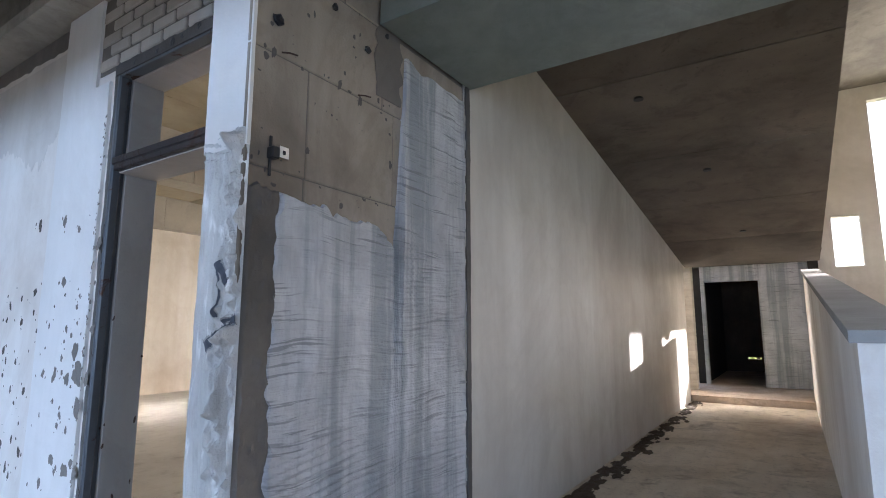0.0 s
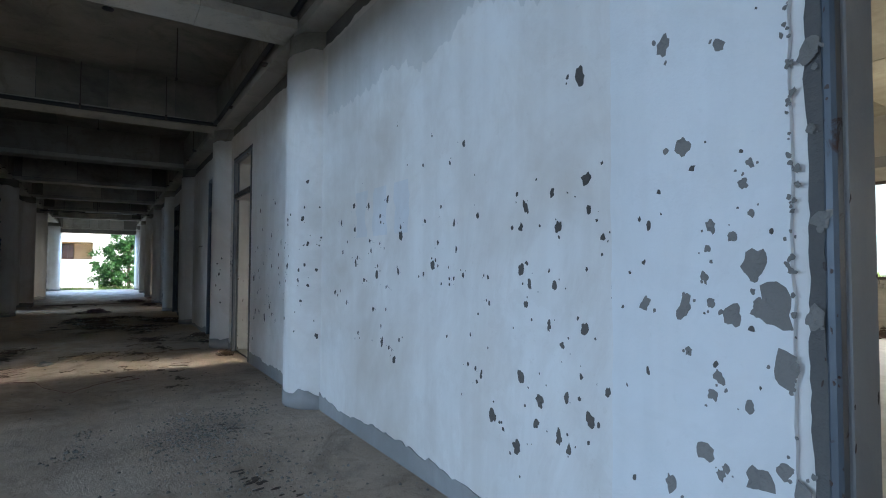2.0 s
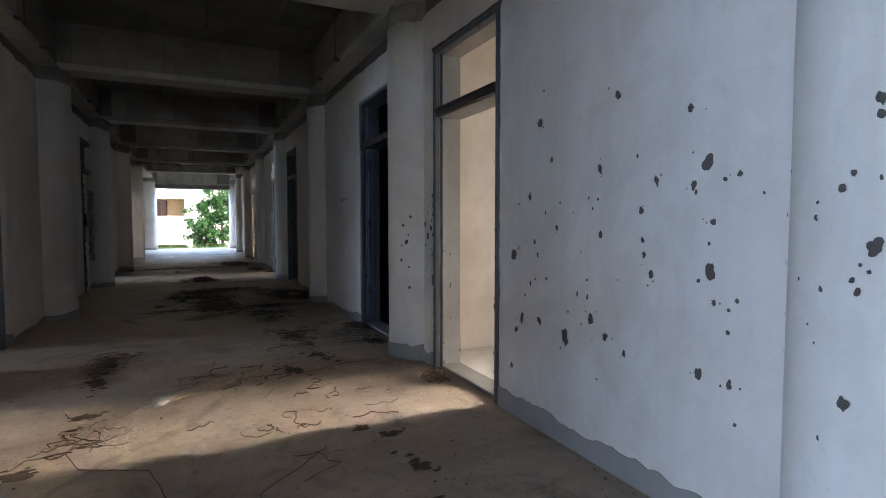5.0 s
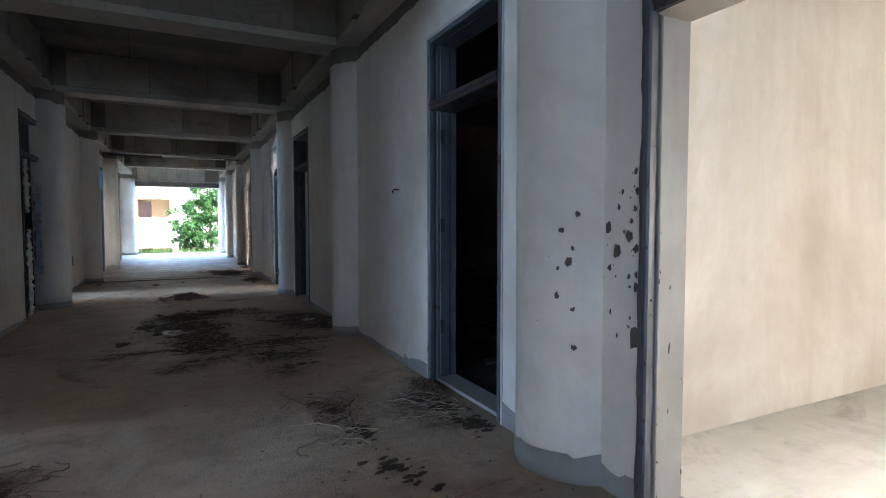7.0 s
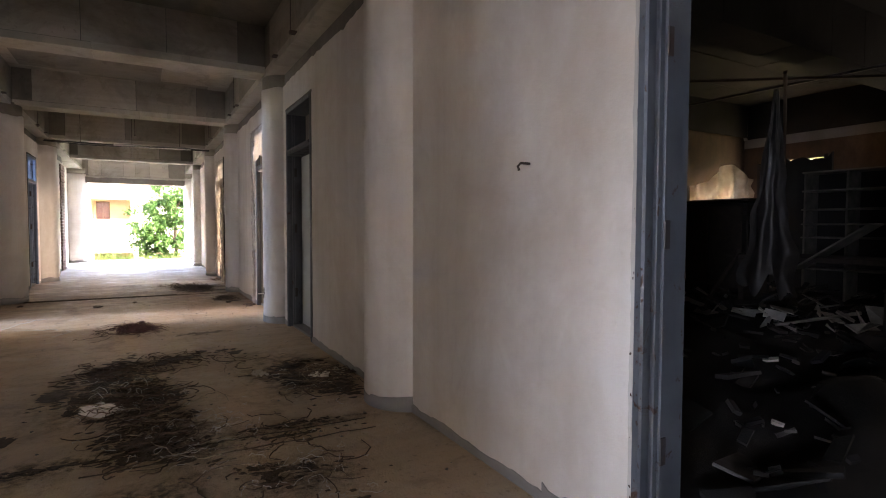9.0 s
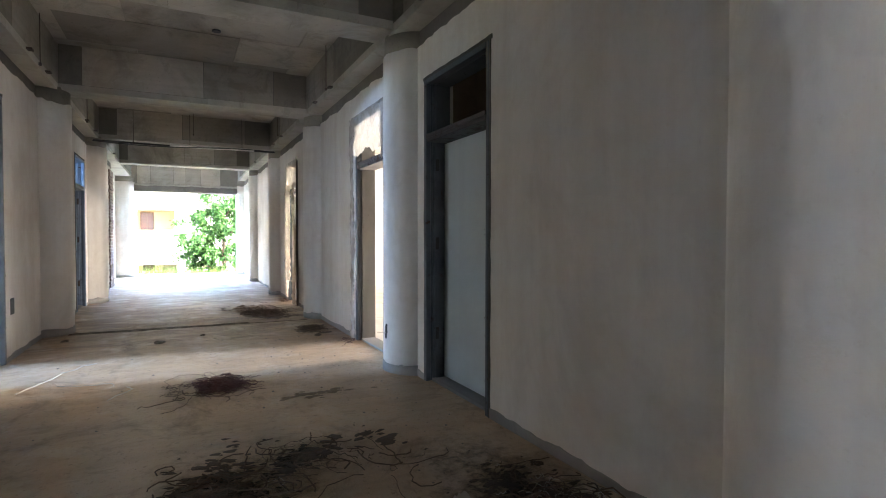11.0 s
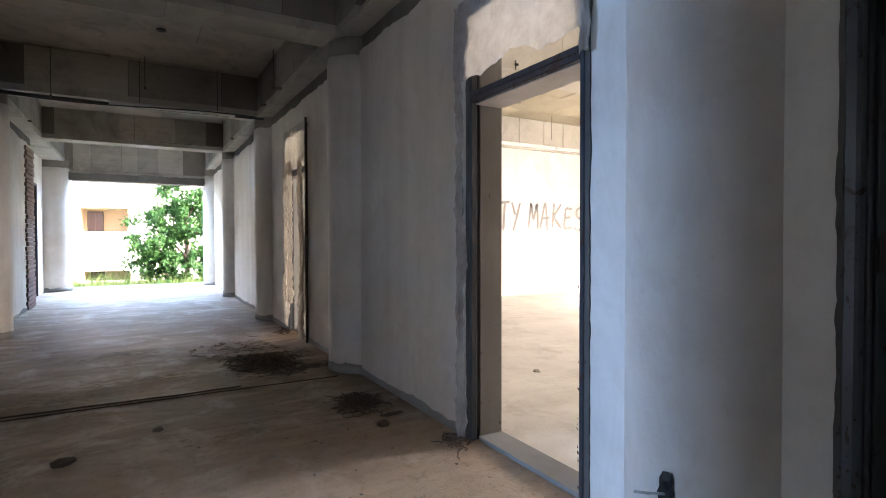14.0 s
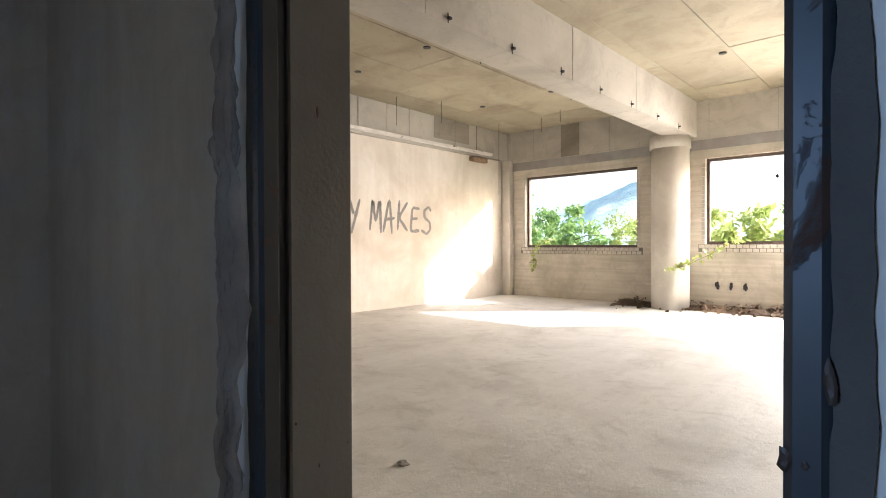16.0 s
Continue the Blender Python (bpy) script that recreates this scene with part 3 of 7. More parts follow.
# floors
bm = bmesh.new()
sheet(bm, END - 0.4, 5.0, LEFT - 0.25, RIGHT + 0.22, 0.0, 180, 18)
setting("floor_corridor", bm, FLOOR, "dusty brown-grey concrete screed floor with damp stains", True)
bm = bmesh.new()
sheet(bm, HALL - 0.01, 4.0, RIGHT + 0.22, 10.0, 0.0, 30, 40)
setting("floor_hall", bm, FLOOR_HALL, "dusty concrete floor of the side hall", True)
for nm, x0, x1, mat, lab in (("floor_room_1", -9.94, HALL - 0.17, FLOOR_ROOM, "pale swept concrete floor in an empty room"),
                             ("floor_room_2", -16.95, -10.08, SOOT_AND_SHADE, "soot-black floor of a burnt-out room"),
                             ("floor_room_3", -24.72, -17.1, FLOOR_ROOM, "pale swept concrete floor with a patch of sunlight")):
    bm = bmesh.new()
    sheet(bm, x0, x1, RIGHT + 0.22, BACK, 0.0, 40, 50)
    setting(nm, bm, mat, lab, True)
bm = bmesh.new()
sheet(bm, -32, 5.0, -8.2, LEFT - 0.25, 0.0, 60, 14)
setting("floor_left_rooms", bm, FLOOR, "dusty concrete floor beyond the corridor's doors", True)

def slab_panels(bm, x0, x1, y0, y1, z, seed, w=0.92, l=1.83):
    """The print of shuttering boards: shallow panels, each at its own height, with open joints."""
    rng = random.Random(seed)
    x = x0
    while x < x1 - 0.02:
        xe = min(x1, x + w)
        y = y0 - rng.uniform(0, l * 0.8)
        while y < y1 - 0.02:
            ye = y + l
            a, b = max(y, y0), min(ye, y1)
            if b - a > 0.02:
                box(bm, x + 0.003, xe - 0.003, a + 0.003, b - 0.003, z + rng.uniform(-0.004, 0.004), z + 0.022)
            y = ye
        x = xe


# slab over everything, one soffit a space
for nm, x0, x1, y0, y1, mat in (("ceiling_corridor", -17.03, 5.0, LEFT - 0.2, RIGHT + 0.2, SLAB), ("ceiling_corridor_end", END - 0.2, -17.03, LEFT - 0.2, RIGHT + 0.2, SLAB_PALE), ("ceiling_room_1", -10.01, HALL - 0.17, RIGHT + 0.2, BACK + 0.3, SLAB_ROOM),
                                ("ceiling_room_2", -17.03, -10.01, RIGHT + 0.2, BACK + 0.3, SOOT_AND_SHADE), ("ceiling_room_3", -24.9, -17.03, RIGHT + 0.2, BACK + 0.3, SLAB_ROOM),
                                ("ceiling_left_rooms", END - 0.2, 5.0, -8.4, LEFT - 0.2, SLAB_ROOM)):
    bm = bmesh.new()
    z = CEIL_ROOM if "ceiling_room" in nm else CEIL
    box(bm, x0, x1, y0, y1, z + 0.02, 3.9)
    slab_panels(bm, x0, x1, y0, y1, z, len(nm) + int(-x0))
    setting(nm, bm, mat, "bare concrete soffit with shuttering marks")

# corridor walls: rough core, then a coat of plaster with a torn upper edge
def corridor_wall(name, face, side, doors, u0, u1, extra=(), top=PLASTER_TOP):
    core0, core1 = sorted((face + side * 0.02, face + side * THICK))
    holes = [(a, b, -1, HEAD) for a, b in doors] + list(extra)
    ob = setting(name, wall("x", core0, core1, u0, u1, 0, LONG + 0.05, holes), BROWN_MORTAR, "block wall with white plaster stopping short of the beam")
    bm = bmesh.new()
    cuts = sorted([u0, u1] + [v for h in holes for v in h[:2]])
    for a, b in zip(cuts, cuts[1:]):
        mid = (a + b) / 2
        over = [h for h in holes if h[0] < mid < h[1]]
        if over and over[0][3] > top:
            continue
        ragged(bm, "x", face, side * 0.0199, a, b, over[0][3] if over else 0.0, top, 0.035, face * 3.1)
    hang(setting(name + "_plaster", bm, PLASTER, "off-white plaster with run marks and chips"), ob)
    return ob


wall_n = corridor_wall("wall_north", RIGHT, 1, DOORS_R, END, HALL - 0.03)
wall_s = corridor_wall("wall_south", LEFT, -1, DOORS_L, -27.65, -9.75)

# cement skirting with an uneven upper edge
for face, out, doors, u0, u1, nm in ((RIGHT, -1, DOORS_R, END, HALL - 0.03, "baseboard_north"), (LEFT, 1, DOORS_L, -27.65, -9.75, "baseboard_south")):
    bm = bmesh.new()
    cuts = sorted([u0, u1] + [v for d in doors for v in d])
    for a, b in zip(cuts, cuts[1:]):
        if not any(d[0] < (a + b) / 2 < d[1] for d in doors):
            for p, q, h in ((max(a, -12.0), b, 0.11), (a, min(b, -12.0), 0.055)):
                if q - p > 0.05:
                    ragged(bm, "x", face + out * 0.0005, out * 0.006, p, q, 0.0, h, h * 0.45, face * 7)
    setting(nm, bm, SKIRTING, "grey cement skirting with an uneven edge")

# round columns half sunk in the corridor walls
def column(name, cx, cy, r, lab):
    e = thing(name, (cx, cy, 0), lab, "column", "columns along the corridor", "structure")
    bm = bmesh.new()
    drum(bm, cx, cy, r, 0, 2.81, 44, 14, 0.004, 0.03, cx)
    part("plastered_shaft", bm, PLASTER, e, "white plastered shaft", True)
    bm = bmesh.new()
    drum(bm, cx, cy, r - 0.012, 2.74, BEAM + 0.02, 32, 2, 0.006)
    part("bare_neck", bm, CONCRETE, e, "unplastered dark concrete neck", True)
    bm = bmesh.new()
    drum(bm, cx, cy, r + 0.005, 0, 0.12 if cx > -12 else 0.08, 72, 1, 0.002, 0.05 if cx > -12 else 0.035, cx * 3)
    part("skirting", bm, SKIRTING, e, "grey cement skirting", True)


for x in BAYS:
    column("column", x, 1.38, 0.32, "white plastered round column half sunk in the wall")
    if -27 < x < -9:
        column("column", x, -2.12, 0.33, "white plastered round column half sunk in the wall")
column("column", END + 0.1, 1.38, 0.36, "white plastered round column at the open end")
column("column", END + 0.1, -2.14, 0.36, "white plastered round column at the open end")

# beams: a core, proud shuttering panels of differing tone and a pale lower edge
def beam(name, along, c, w, u0, u1, z0, z1, mat, seed, lab, seg=0.95, ends=None, edge=None):
    """ends: the darker patched panels where the beam meets its supports, with their length."""
    rng = random.Random(seed)

    def put(bm, a, b, half, lo, hi):
        box(bm, *((a, b, c - half, c + half, lo, hi) if along == "x" else (c - half, c + half, a, b, lo, hi)))

    bm = bmesh.new()
    put(bm, u0, u1, w / 2 - 0.012, z0 + 0.008, z1)
    ob = setting(name, bm, mat if mat is SOOT_AND_SHADE else MORTAR_DARK, lab)
    cuts = [(u0, u0 + ends * rng.uniform(0.25, 0.8), True), (u1 - ends * rng.uniform(0.7, 1.3), u1, True)] if ends else []
    u, last = (cuts[0][1], cuts[1][0]) if ends else (u0, u1)
    while u < last - 0.05:
        v = min(last, u + seg * rng.uniform(0.55, 1.35))
        if last - v < 0.3:
            v = last
        cuts.append((u, v, False))
        u = v
    lip = 0.075 if edge else 0.0
    for a, b, dark in cuts:
        bm = bmesh.new()
        put(bm, a + 0.003, b - 0.003, w / 2 - rng.uniform(0, 0.005), z0 + lip + 0.004 if lip else z0 - rng.uniform(0, 0.003), z1)
        hang(link("panel", bm, CONCRETE_DARK if dark else mat), ob)
    if edge:
        bm = bmesh.new()
        u = u0
        while u < u1 - 0.02:
            v = min(u1, u + rng.uniform(0.7, 1.7))
            put(bm, u + 0.001, v - 0.002, w / 2 + 0.002 + rng.uniform(0, 0.006), z0 - rng.uniform(0, 0.004), z0 + lip + rng.uniform(-0.004, 0.002))
            u = v
        hang(link("lower_edge", bm, edge), ob)
    return ob


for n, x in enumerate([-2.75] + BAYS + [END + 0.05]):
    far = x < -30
    beam("beam_cross_%d" % (n + 1), "y", x, 0.36, LEFT + 0.18, RIGHT - 0.18, BEAM - (0.26 if far else 0), CEIL + 0.015, CONCRETE_FAR_LIT if x < -15 else CONCRETE, n, "bare concrete cross beam with shuttering panels",
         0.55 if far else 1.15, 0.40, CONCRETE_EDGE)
bm = bmesh.new()
ragged(bm, "y", END + 0.05 + 0.184, 0.03, LEFT + 0.2, RIGHT - 0.2, BEAM - 0.42, BEAM - 0.25, 0.03, 8.0, 0.035)
box(bm, END - 0.15, END + 0.22, LEFT + 0.2, RIGHT - 0.2, BEAM - 0.42, BEAM - 0.27)
setting("lintel_end", bm, BROWN_MORTAR, "dark uneven mortar lintel over the open end")
beam("beam_long_north", "x", RIGHT + 0.03, 0.4, END, HALL - 0.02, LONG, CEIL + 0.015, CONCRETE, 21, "bare concrete beam over the corridor wall", 1.2, None, CONCRETE_EDGE)
beam("beam_long_south", "x", LEFT - 0.03, 0.4, END, 4.9, LONG, CEIL + 0.015, CONCRETE, 22, "bare concrete beam over the corridor wall", 1.2, None, CONCRETE_EDGE)

# set-back wall with a dark door beside the open end
setting("wall_south_end", wall("x", LEFT - 0.42, LEFT - 0.22, END, -27.4, 0, LONG, [(-29.75, -28.75, -1, 2.35)]), PLASTER, "set-back plastered wall beside the open end")

# partitions between the rooms and the window wall
for nm, x, mat in (("wall_partition_1", -10.01, PLASTER), ("wall_partition_2", -17.03, PLASTER), ("wall_partition_3", -24.80, PLASTER)):
    bm = wall("y", x - 0.075, x + 0.075, RIGHT + THICK, BACK, 0, 3.06)
    setting(nm, bm, mat, "white plastered partition wall")
    beam(nm.replace("wall", "beam"), "y", x, 0.36, RIGHT + THICK, BACK, 3.06, CEIL_ROOM + 0.01, CONCRETE_ROOM, int(-x), "bare concrete beam above the partition", 1.1)
bm = wall("y", -10.11, -10.09, RIGHT + THICK, BACK, 0, 3.4)
setting("lining_east_burnt", bm, SOOT_AND_SHADE, "soot-black wall of the burnt-out room")
bm = wall("y", -16.95, -16.93, RIGHT + THICK, BACK, 0, 3.4)
setting("lining_west_burnt", bm, SCORCHED_AND_DIM, "scorched brown wall of the burnt-out room")
for nm, x in (("beam_room_1", -6.5), ("beam_room_2", -13.5), ("beam_room_3", -20.72)):
    beam(nm, "y", x, 0.4, RIGHT + THICK, BACK, BEAM_ROOM, CEIL_ROOM + 0.01, SOOT_AND_SHADE if x == -13.5 else CONCRETE_ROOM, int(-x), "bare concrete ceiling beam with joints and nail holes", 1.0)

# the fourth opening is unseen, added to bring fill light into the burnt room
WINDOWS = [(-9.5, -7.55, 1.10, 2.64), (-6.33, -2.2, 0.93, 2.60), (-16.5, -15.4, 1.3, 2.5), (-12.4, -11.6, 1.5, 2.3), (-24.18, -21.62, 1.09, 2.66), (-20.40, -17.4, 1.15, 2.67)]
setting("wall_windows", wall("x", BACK, BACK + 0.25, -25.0, HALL, 0, 3.0, [w for w in WINDOWS]), BAND_CONCRETE, "board-marked concrete window wall")
beam("beam_windows", "x", BACK + 0.1, 0.34, -25.0, HALL, 3.0, CEIL_ROOM + 0.01, CONCRETE_ROOM, 31, "pale concrete spandrel beam above the windows", 0.9)
bm = bmesh.new()
ragged(bm, "x", BACK - 0.0005, -0.03, -25.0, HALL - 0.2, 2.82, 3.02, 0.03, 5.0)
setting("mortar_band", bm, MORTAR, "grey mortar band with an uneven edge under the beam")
for x in (-6.93, -20.90):
    e = thing("column", (x, BACK - 0.3, 0), "round concrete column standing before the window wall", "column", "columns at the windows", "structure")
    bm = bmesh.new()
    drum(bm, x, BACK - 0.3, 0.32, 0, BEAM_ROOM - 0.18, 40, 6, 0.004)
    part("shaft", bm, PLASTER_DIRTY, e, "dusty plastered shaft", True)
    bm = bmesh.new()
    drum(bm, x, BACK - 0.3, 0.345, BEAM_ROOM - 0.2, BEAM_ROOM + 0.02, 40, 2, 0.012, 0, x)
    part("collar", bm, CONCRETE_ROOM, e, "rough cast collar", True)

# unseen header added to keep lobby light off the beams and upper wall
setting("wall_lobby_header", wall("x", LEFT - 0.19, LEFT - 0.01, -9.7, 4.9, 2.17, LONG - 0.004), PLASTER_DIRTY, "unseen plastered wall added over the lobby's opening to shade the ceiling")
# unseen pier added so that lobby light falls in a band
setting("wall_lobby_pier", wall("x", LEFT - 0.2, LEFT, -8.95, -6.6, 0, 2.166), PLASTER, "unseen plastered pier added in the open lobby to shade the corridor")
# unseen walls that close the rooms on the far side and behind the camera
left_windows = [(a, b, 0.95, 2.75) for a, b in ((-30.6, -24.6), (-23.8, -17.5), (-16.7, -10.2), (-9.3, -3.5), (-2.1, 4.5))]
setting("wall_left_windows", wall("x", -8.4, -8.2, END, 5.0, 0, CEIL, left_windows), PLASTER_DIRTY, "plain plastered window wall")
# partitions set to keep each lamp's light in its own room
for n, x in enumerate((-9.9, -13.6, -17.05, -24.1)):
    setting("wall_left_partition_%d" % (n + 1), wall("y", x - 0.07, x + 0.07, -8.2, LEFT - THICK, 0, CEIL), PLASTER, "plain plastered partition")
setting("wall_left_end", wall("y", END - 0.15, END, -8.4, LEFT - THICK, 0, CEIL), PLASTER, "plain plastered wall")
# unseen holes, added for the fill lamp and the hall's sun patch
setting("wall_behind", wall("y", 5.0, 5.2, -8.4, 14.0, 0, 6.0, [(-1.7, 0.9, 0.9, 2.7), (12.25, 13.0, 4.6, 5.4)]), PLASTER_DIRTY, "plain plastered wall")

# ---- side hall with the ramp ----
setting("wall_hall", wall("y", HALL - 0.17, HALL, 2.6, 10.0, 0, CEIL), PLASTER_DIRTY, "stained plaster wall along the side hall")
PIER = 1.13                            # front of the pier, proud of the corridor wall
bm = wall("y", HALL - 0.17, HALL - 0.018, RIGHT + 0.0205, 2.6, 0, CEIL)
box(bm, -1.748, HALL - 0.018, PIER + 0.012, RIGHT + 0.02, 0, LONG - 0.004)
setting("wall_pier", bm, BROWN_MORTAR, "pier of blocks where the corridor meets the hall")
beam("beam_hall", "x", 2.23, 0.84, HALL, 5.0, 2.65, CEIL + 0.3, GREEN_COAT, 41, "painted beam with faded green tinge across the hall", 6.0)


def hall_soffit(y):
    return 3.213 - 0.1436 * (y - 3.66)


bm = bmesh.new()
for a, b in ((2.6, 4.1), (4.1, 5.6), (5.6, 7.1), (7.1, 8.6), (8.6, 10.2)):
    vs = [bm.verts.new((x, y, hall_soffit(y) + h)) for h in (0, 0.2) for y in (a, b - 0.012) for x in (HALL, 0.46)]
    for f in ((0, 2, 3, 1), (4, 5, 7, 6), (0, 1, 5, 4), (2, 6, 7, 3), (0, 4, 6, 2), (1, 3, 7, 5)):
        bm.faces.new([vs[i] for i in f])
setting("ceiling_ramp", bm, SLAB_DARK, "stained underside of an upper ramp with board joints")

ramp_wall = thing("ramp_guard", (0.24, 6.9, 0), "pale plastered guard wall of a rising ramp with a grey cap", "guard wall", "", "structure")
bm = bmesh.new()
prof = [(2.7, 0.0), (10.6, 0.0), (10.6, 2.13), (2.7, 1.18)]
for x in (0.23, 0.41):
    bm.faces.new([bm.verts.new((x, y, z)) for y, z in prof])
bm.verts.ensure_lookup_table()
for k in range(4):
    bm.faces.new([bm.verts[i] for i in (k, (k + 1) % 4, 4 + (k + 1) % 4, 4 + k)])
part("guard", bm, PLASTER, ramp_wall, "pale plaster guard")
bm = bmesh.new()
vs = [bm.verts.new((x, y, z + h)) for y, z in ((2.64, 1.175), (10.6, 2.132)) for h in (0, 0.05) for x in (0.20, 0.44)]
for f in ((0, 1, 3, 2), (4, 6, 7, 5), (0, 4, 5, 1), (2, 3, 7, 6), (0, 2, 6, 4), (1, 5, 7, 3)):
    bm.faces.new([vs[i] for i in f])
part("cap", bm, MORTAR, ramp_wall, "grey cement cap")
bm = bmesh.new()
vs = [bm.verts.new((x, y, z)) for y, z in ((2.7, 0.15), (13.0, 1.38)) for x in (0.42, 2.6)]
bm.faces.new((vs[0], vs[1], vs[3], vs[2]))
setting("floor_ramp", bm, FLOOR, "rising concrete ramp")
# the second, larger hole is added to let fill light into the hall
setting("wall_hall_outer", wall("x", 13.0, 13.2, 0.5, 5.2, 0, 6.0, [(0.83, 1.29, 2.42, 3.42), (1.6, 4.9, 2.5, 5.7)]), PLASTER_DIRTY, "pale outer wall with a small window")
bm = wall("x", 12.0, 12.15, HALL, 0.34, 0, hall_soffit(12.0) + 0.5, [(-1.43, -0.48, -1, 2.14)])
setting("wall_hall_end", bm, COAT_ROUGH, "combed grey render round a doorway")
bm = bmesh.new()
box(bm, HALL - 0.2, 0.34, 10.0, 16.0, -0.1, 0.11)
setting("floor_landing", bm, FLOOR, "raised concrete landing with a pale edge")
# unlit room beyond the doorway: its darkness is put into the wall colours
setting("wall_hall_side", wall("y", HALL - 0.17, HALL, 12.15, 16.0, 0, CEIL), SOOT_AND_SHADE, "plain wall beyond the doorway, painted near black as an unlit room")
setting("wall_hall_room_back", wall("x", 16.0, 16.2, HALL - 0.2, 0.5, 0, CEIL, [(-1.0, -0.7, 0.42, 0.47)]), SCORCHED_AND_DIM, "back wall beyond the doorway, painted dark brown as an unlit room")
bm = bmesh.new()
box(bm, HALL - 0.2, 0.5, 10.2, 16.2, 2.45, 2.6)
setting("ceiling_landing", bm, SOOT_AND_SHADE, "low soffit over the landing, painted near black as unlit")
setting("wall_landing_east", wall("y", 0.34, 0.5, 11.8, 16.0, 0, 2.6), SOOT_AND_SHADE, "plain wall painted near black as an unlit room")

# unseen roof and upper walls, added to keep stray sun off the pier
bm = bmesh.new()
box(bm, HALL - 0.2, 5.2, RIGHT - 0.1, 13.2, 6.0, 6.2)
setting("ceiling_ramp_hall", bm, SLAB, "unseen high soffit added over the ramp to block the sun")
setting("wall_ramp_south", wall("x", RIGHT - 0.1, RIGHT + 0.2, HALL - 0.2, 5.0, CEIL + 0.26, 6.0), PLASTER_DIRTY, "unseen plain wall added above the corridor to block the sun")
setting("wall_ramp_west", wall("y", HALL - 0.2, HALL, RIGHT + 0.2, 13.0, CEIL + 0.31, 6.0), PLASTER_DIRTY, "unseen plain wall added above the hall to block the sun")
bm = bmesh.new()
ragged_post(bm, RIGHT - 0.016, 0.0155, -3.33, -2.785, 0.0, 2.47, 0.008, 12.0)
ragged_post(bm, RIGHT - 0.016, 0.0155, -3.33, -2.94, 2.47, 2.98, 0.010, 14.0)
ragged(bm, "x", RIGHT - 0.016, 0.0155, -3.31, -2.96, 2.98, 3.02, 0.03, 5.0)
setting("pilaster_strip", bm, PLASTER_CLEAN, "slightly proud white plaster strip beside the first doorway")
bm = bmesh.new()
ragged(bm, "x", RIGHT + 0.0005, -0.0015, -6.05, -3.34, 2.26, PLASTER_TOP - 0.03, 0.16, 6.0, 0.02, True)
setting("trim_undercoat", bm, GREY_COAT, "greyer strip where the white coat runs out below the beam")

# the pier's hall face: blocks above, combed render below
pier = thing("block_panel", (HALL - 0.02, 1.7, 1.7), "bare tan concrete blocks left uncoated on the pier", "blockwork", "", "structure")
for z0, z1, cuts in ((1.36, 1.795, (1.125, 1.40, 2.0, 2.5)), (1.80, 2.24, (1.125, 1.405, 1.945, 2.5)), (2.245, 2.64, (1.125, 1.86, 2.59)), (2.645, 3.05, (1.125, 1.6, 1.99))):
    for a, b in zip(cuts, cuts[1:]):
        bm = bmesh.new()
        soft_box(bm, HALL - 0.03, HALL - 0.012 - random.uniform(0, 0.002), a, b - 0.005, z0, z1, 0.004)
        part("block", bm, BLOCK, pier)
bm = bmesh.new()
ragged_post(bm, HALL - 0.0125, 0.004, 1.80, 1.99, 2.30, 2.655, 0.05, 23.0, "y")
setting("trim_mortar_smear", bm, BROWN_MORTAR, "dark mortar smeared over the blocks beneath the beam")


def chip(bm, x, z, r, seed, y=RIGHT, normal=-1, stretch=1.0):
    """A knocked-out pit: an angular outline, a lumpy bed and a few sharp corners."""
    n = 9 if r < 0.012 else 15
    c = bm.verts.new((x, y + normal * 0.0012, z))
    inner, ring = [], []
    lean = 0.5 * NO((seed, 3.3, 1.0))
    for i in range(n):
        a = 2 * math.pi * i / n
        q = 1 + 0.55 * NO((math.cos(a) * 1.1 + seed, math.sin(a) * 1.1, seed * 1.7)) + 0.38 * NO((math.cos(a) * 3.3 + seed, math.sin(a) * 3.3, seed))
        dx, dz = r * q * math.cos(a) * 0.84, r * q * math.sin(a) * stretch
        dx += lean * dz
        lump = 0.0014 + min(0.006, 0.16 * r) * abs(NO((i * 0.9, seed, 5)))
        inner.append(bm.verts.new((x + 0.55 * dx, y + normal * lump, z + 0.55 * dz)))
        ring.append(bm.verts.new((x + dx, y + normal * 0.0008, z + dz)))
    for i in range(n):
        j = (i + 1) % n
        bm.faces.new((c, inner[i], inner[j]))
        bm.faces.new((inner[i], ring[i], ring[j], inner[j]))


def coat(name, along, a, u0, u1, top, height, lab, mat, step=0.012, jag=0.0):
    """A thick trowelled coat modelled as a fine grid: height(u, z) is its thickness, top(u) its broken edge."""
    bm = bmesh.new()
    nu = int((u1 - u0) / step)
    rows = []
    for i in range(nu + 1):
        u = u0 + (u1 - u0) * i / nu
        t = top(u)
        nz = 210
        row = []
        for j in range(nz + 1):
            z = t * j / nz
            edge = min(1.0, i / 2, (nu - i) / 2, (nz - j) / 2)
            v = a + edge * height(u, z)
            w = u + jag * (1 - i / nu) ** 4 * (NO((z * 6, 4, a)) + 0.7 * NO((z * 23, 8, a)))
            row.append(bm.verts.new((w, v, z) if along == "x" else (v, w, z)))
        rows.append(row)
    for p, q in zip(rows, rows[1:]):
        for j in range(len(p) - 1):
            bm.faces.new((p[j], q[j], q[j + 1], p[j + 1]))
    return setting(name, bm, mat, lab)


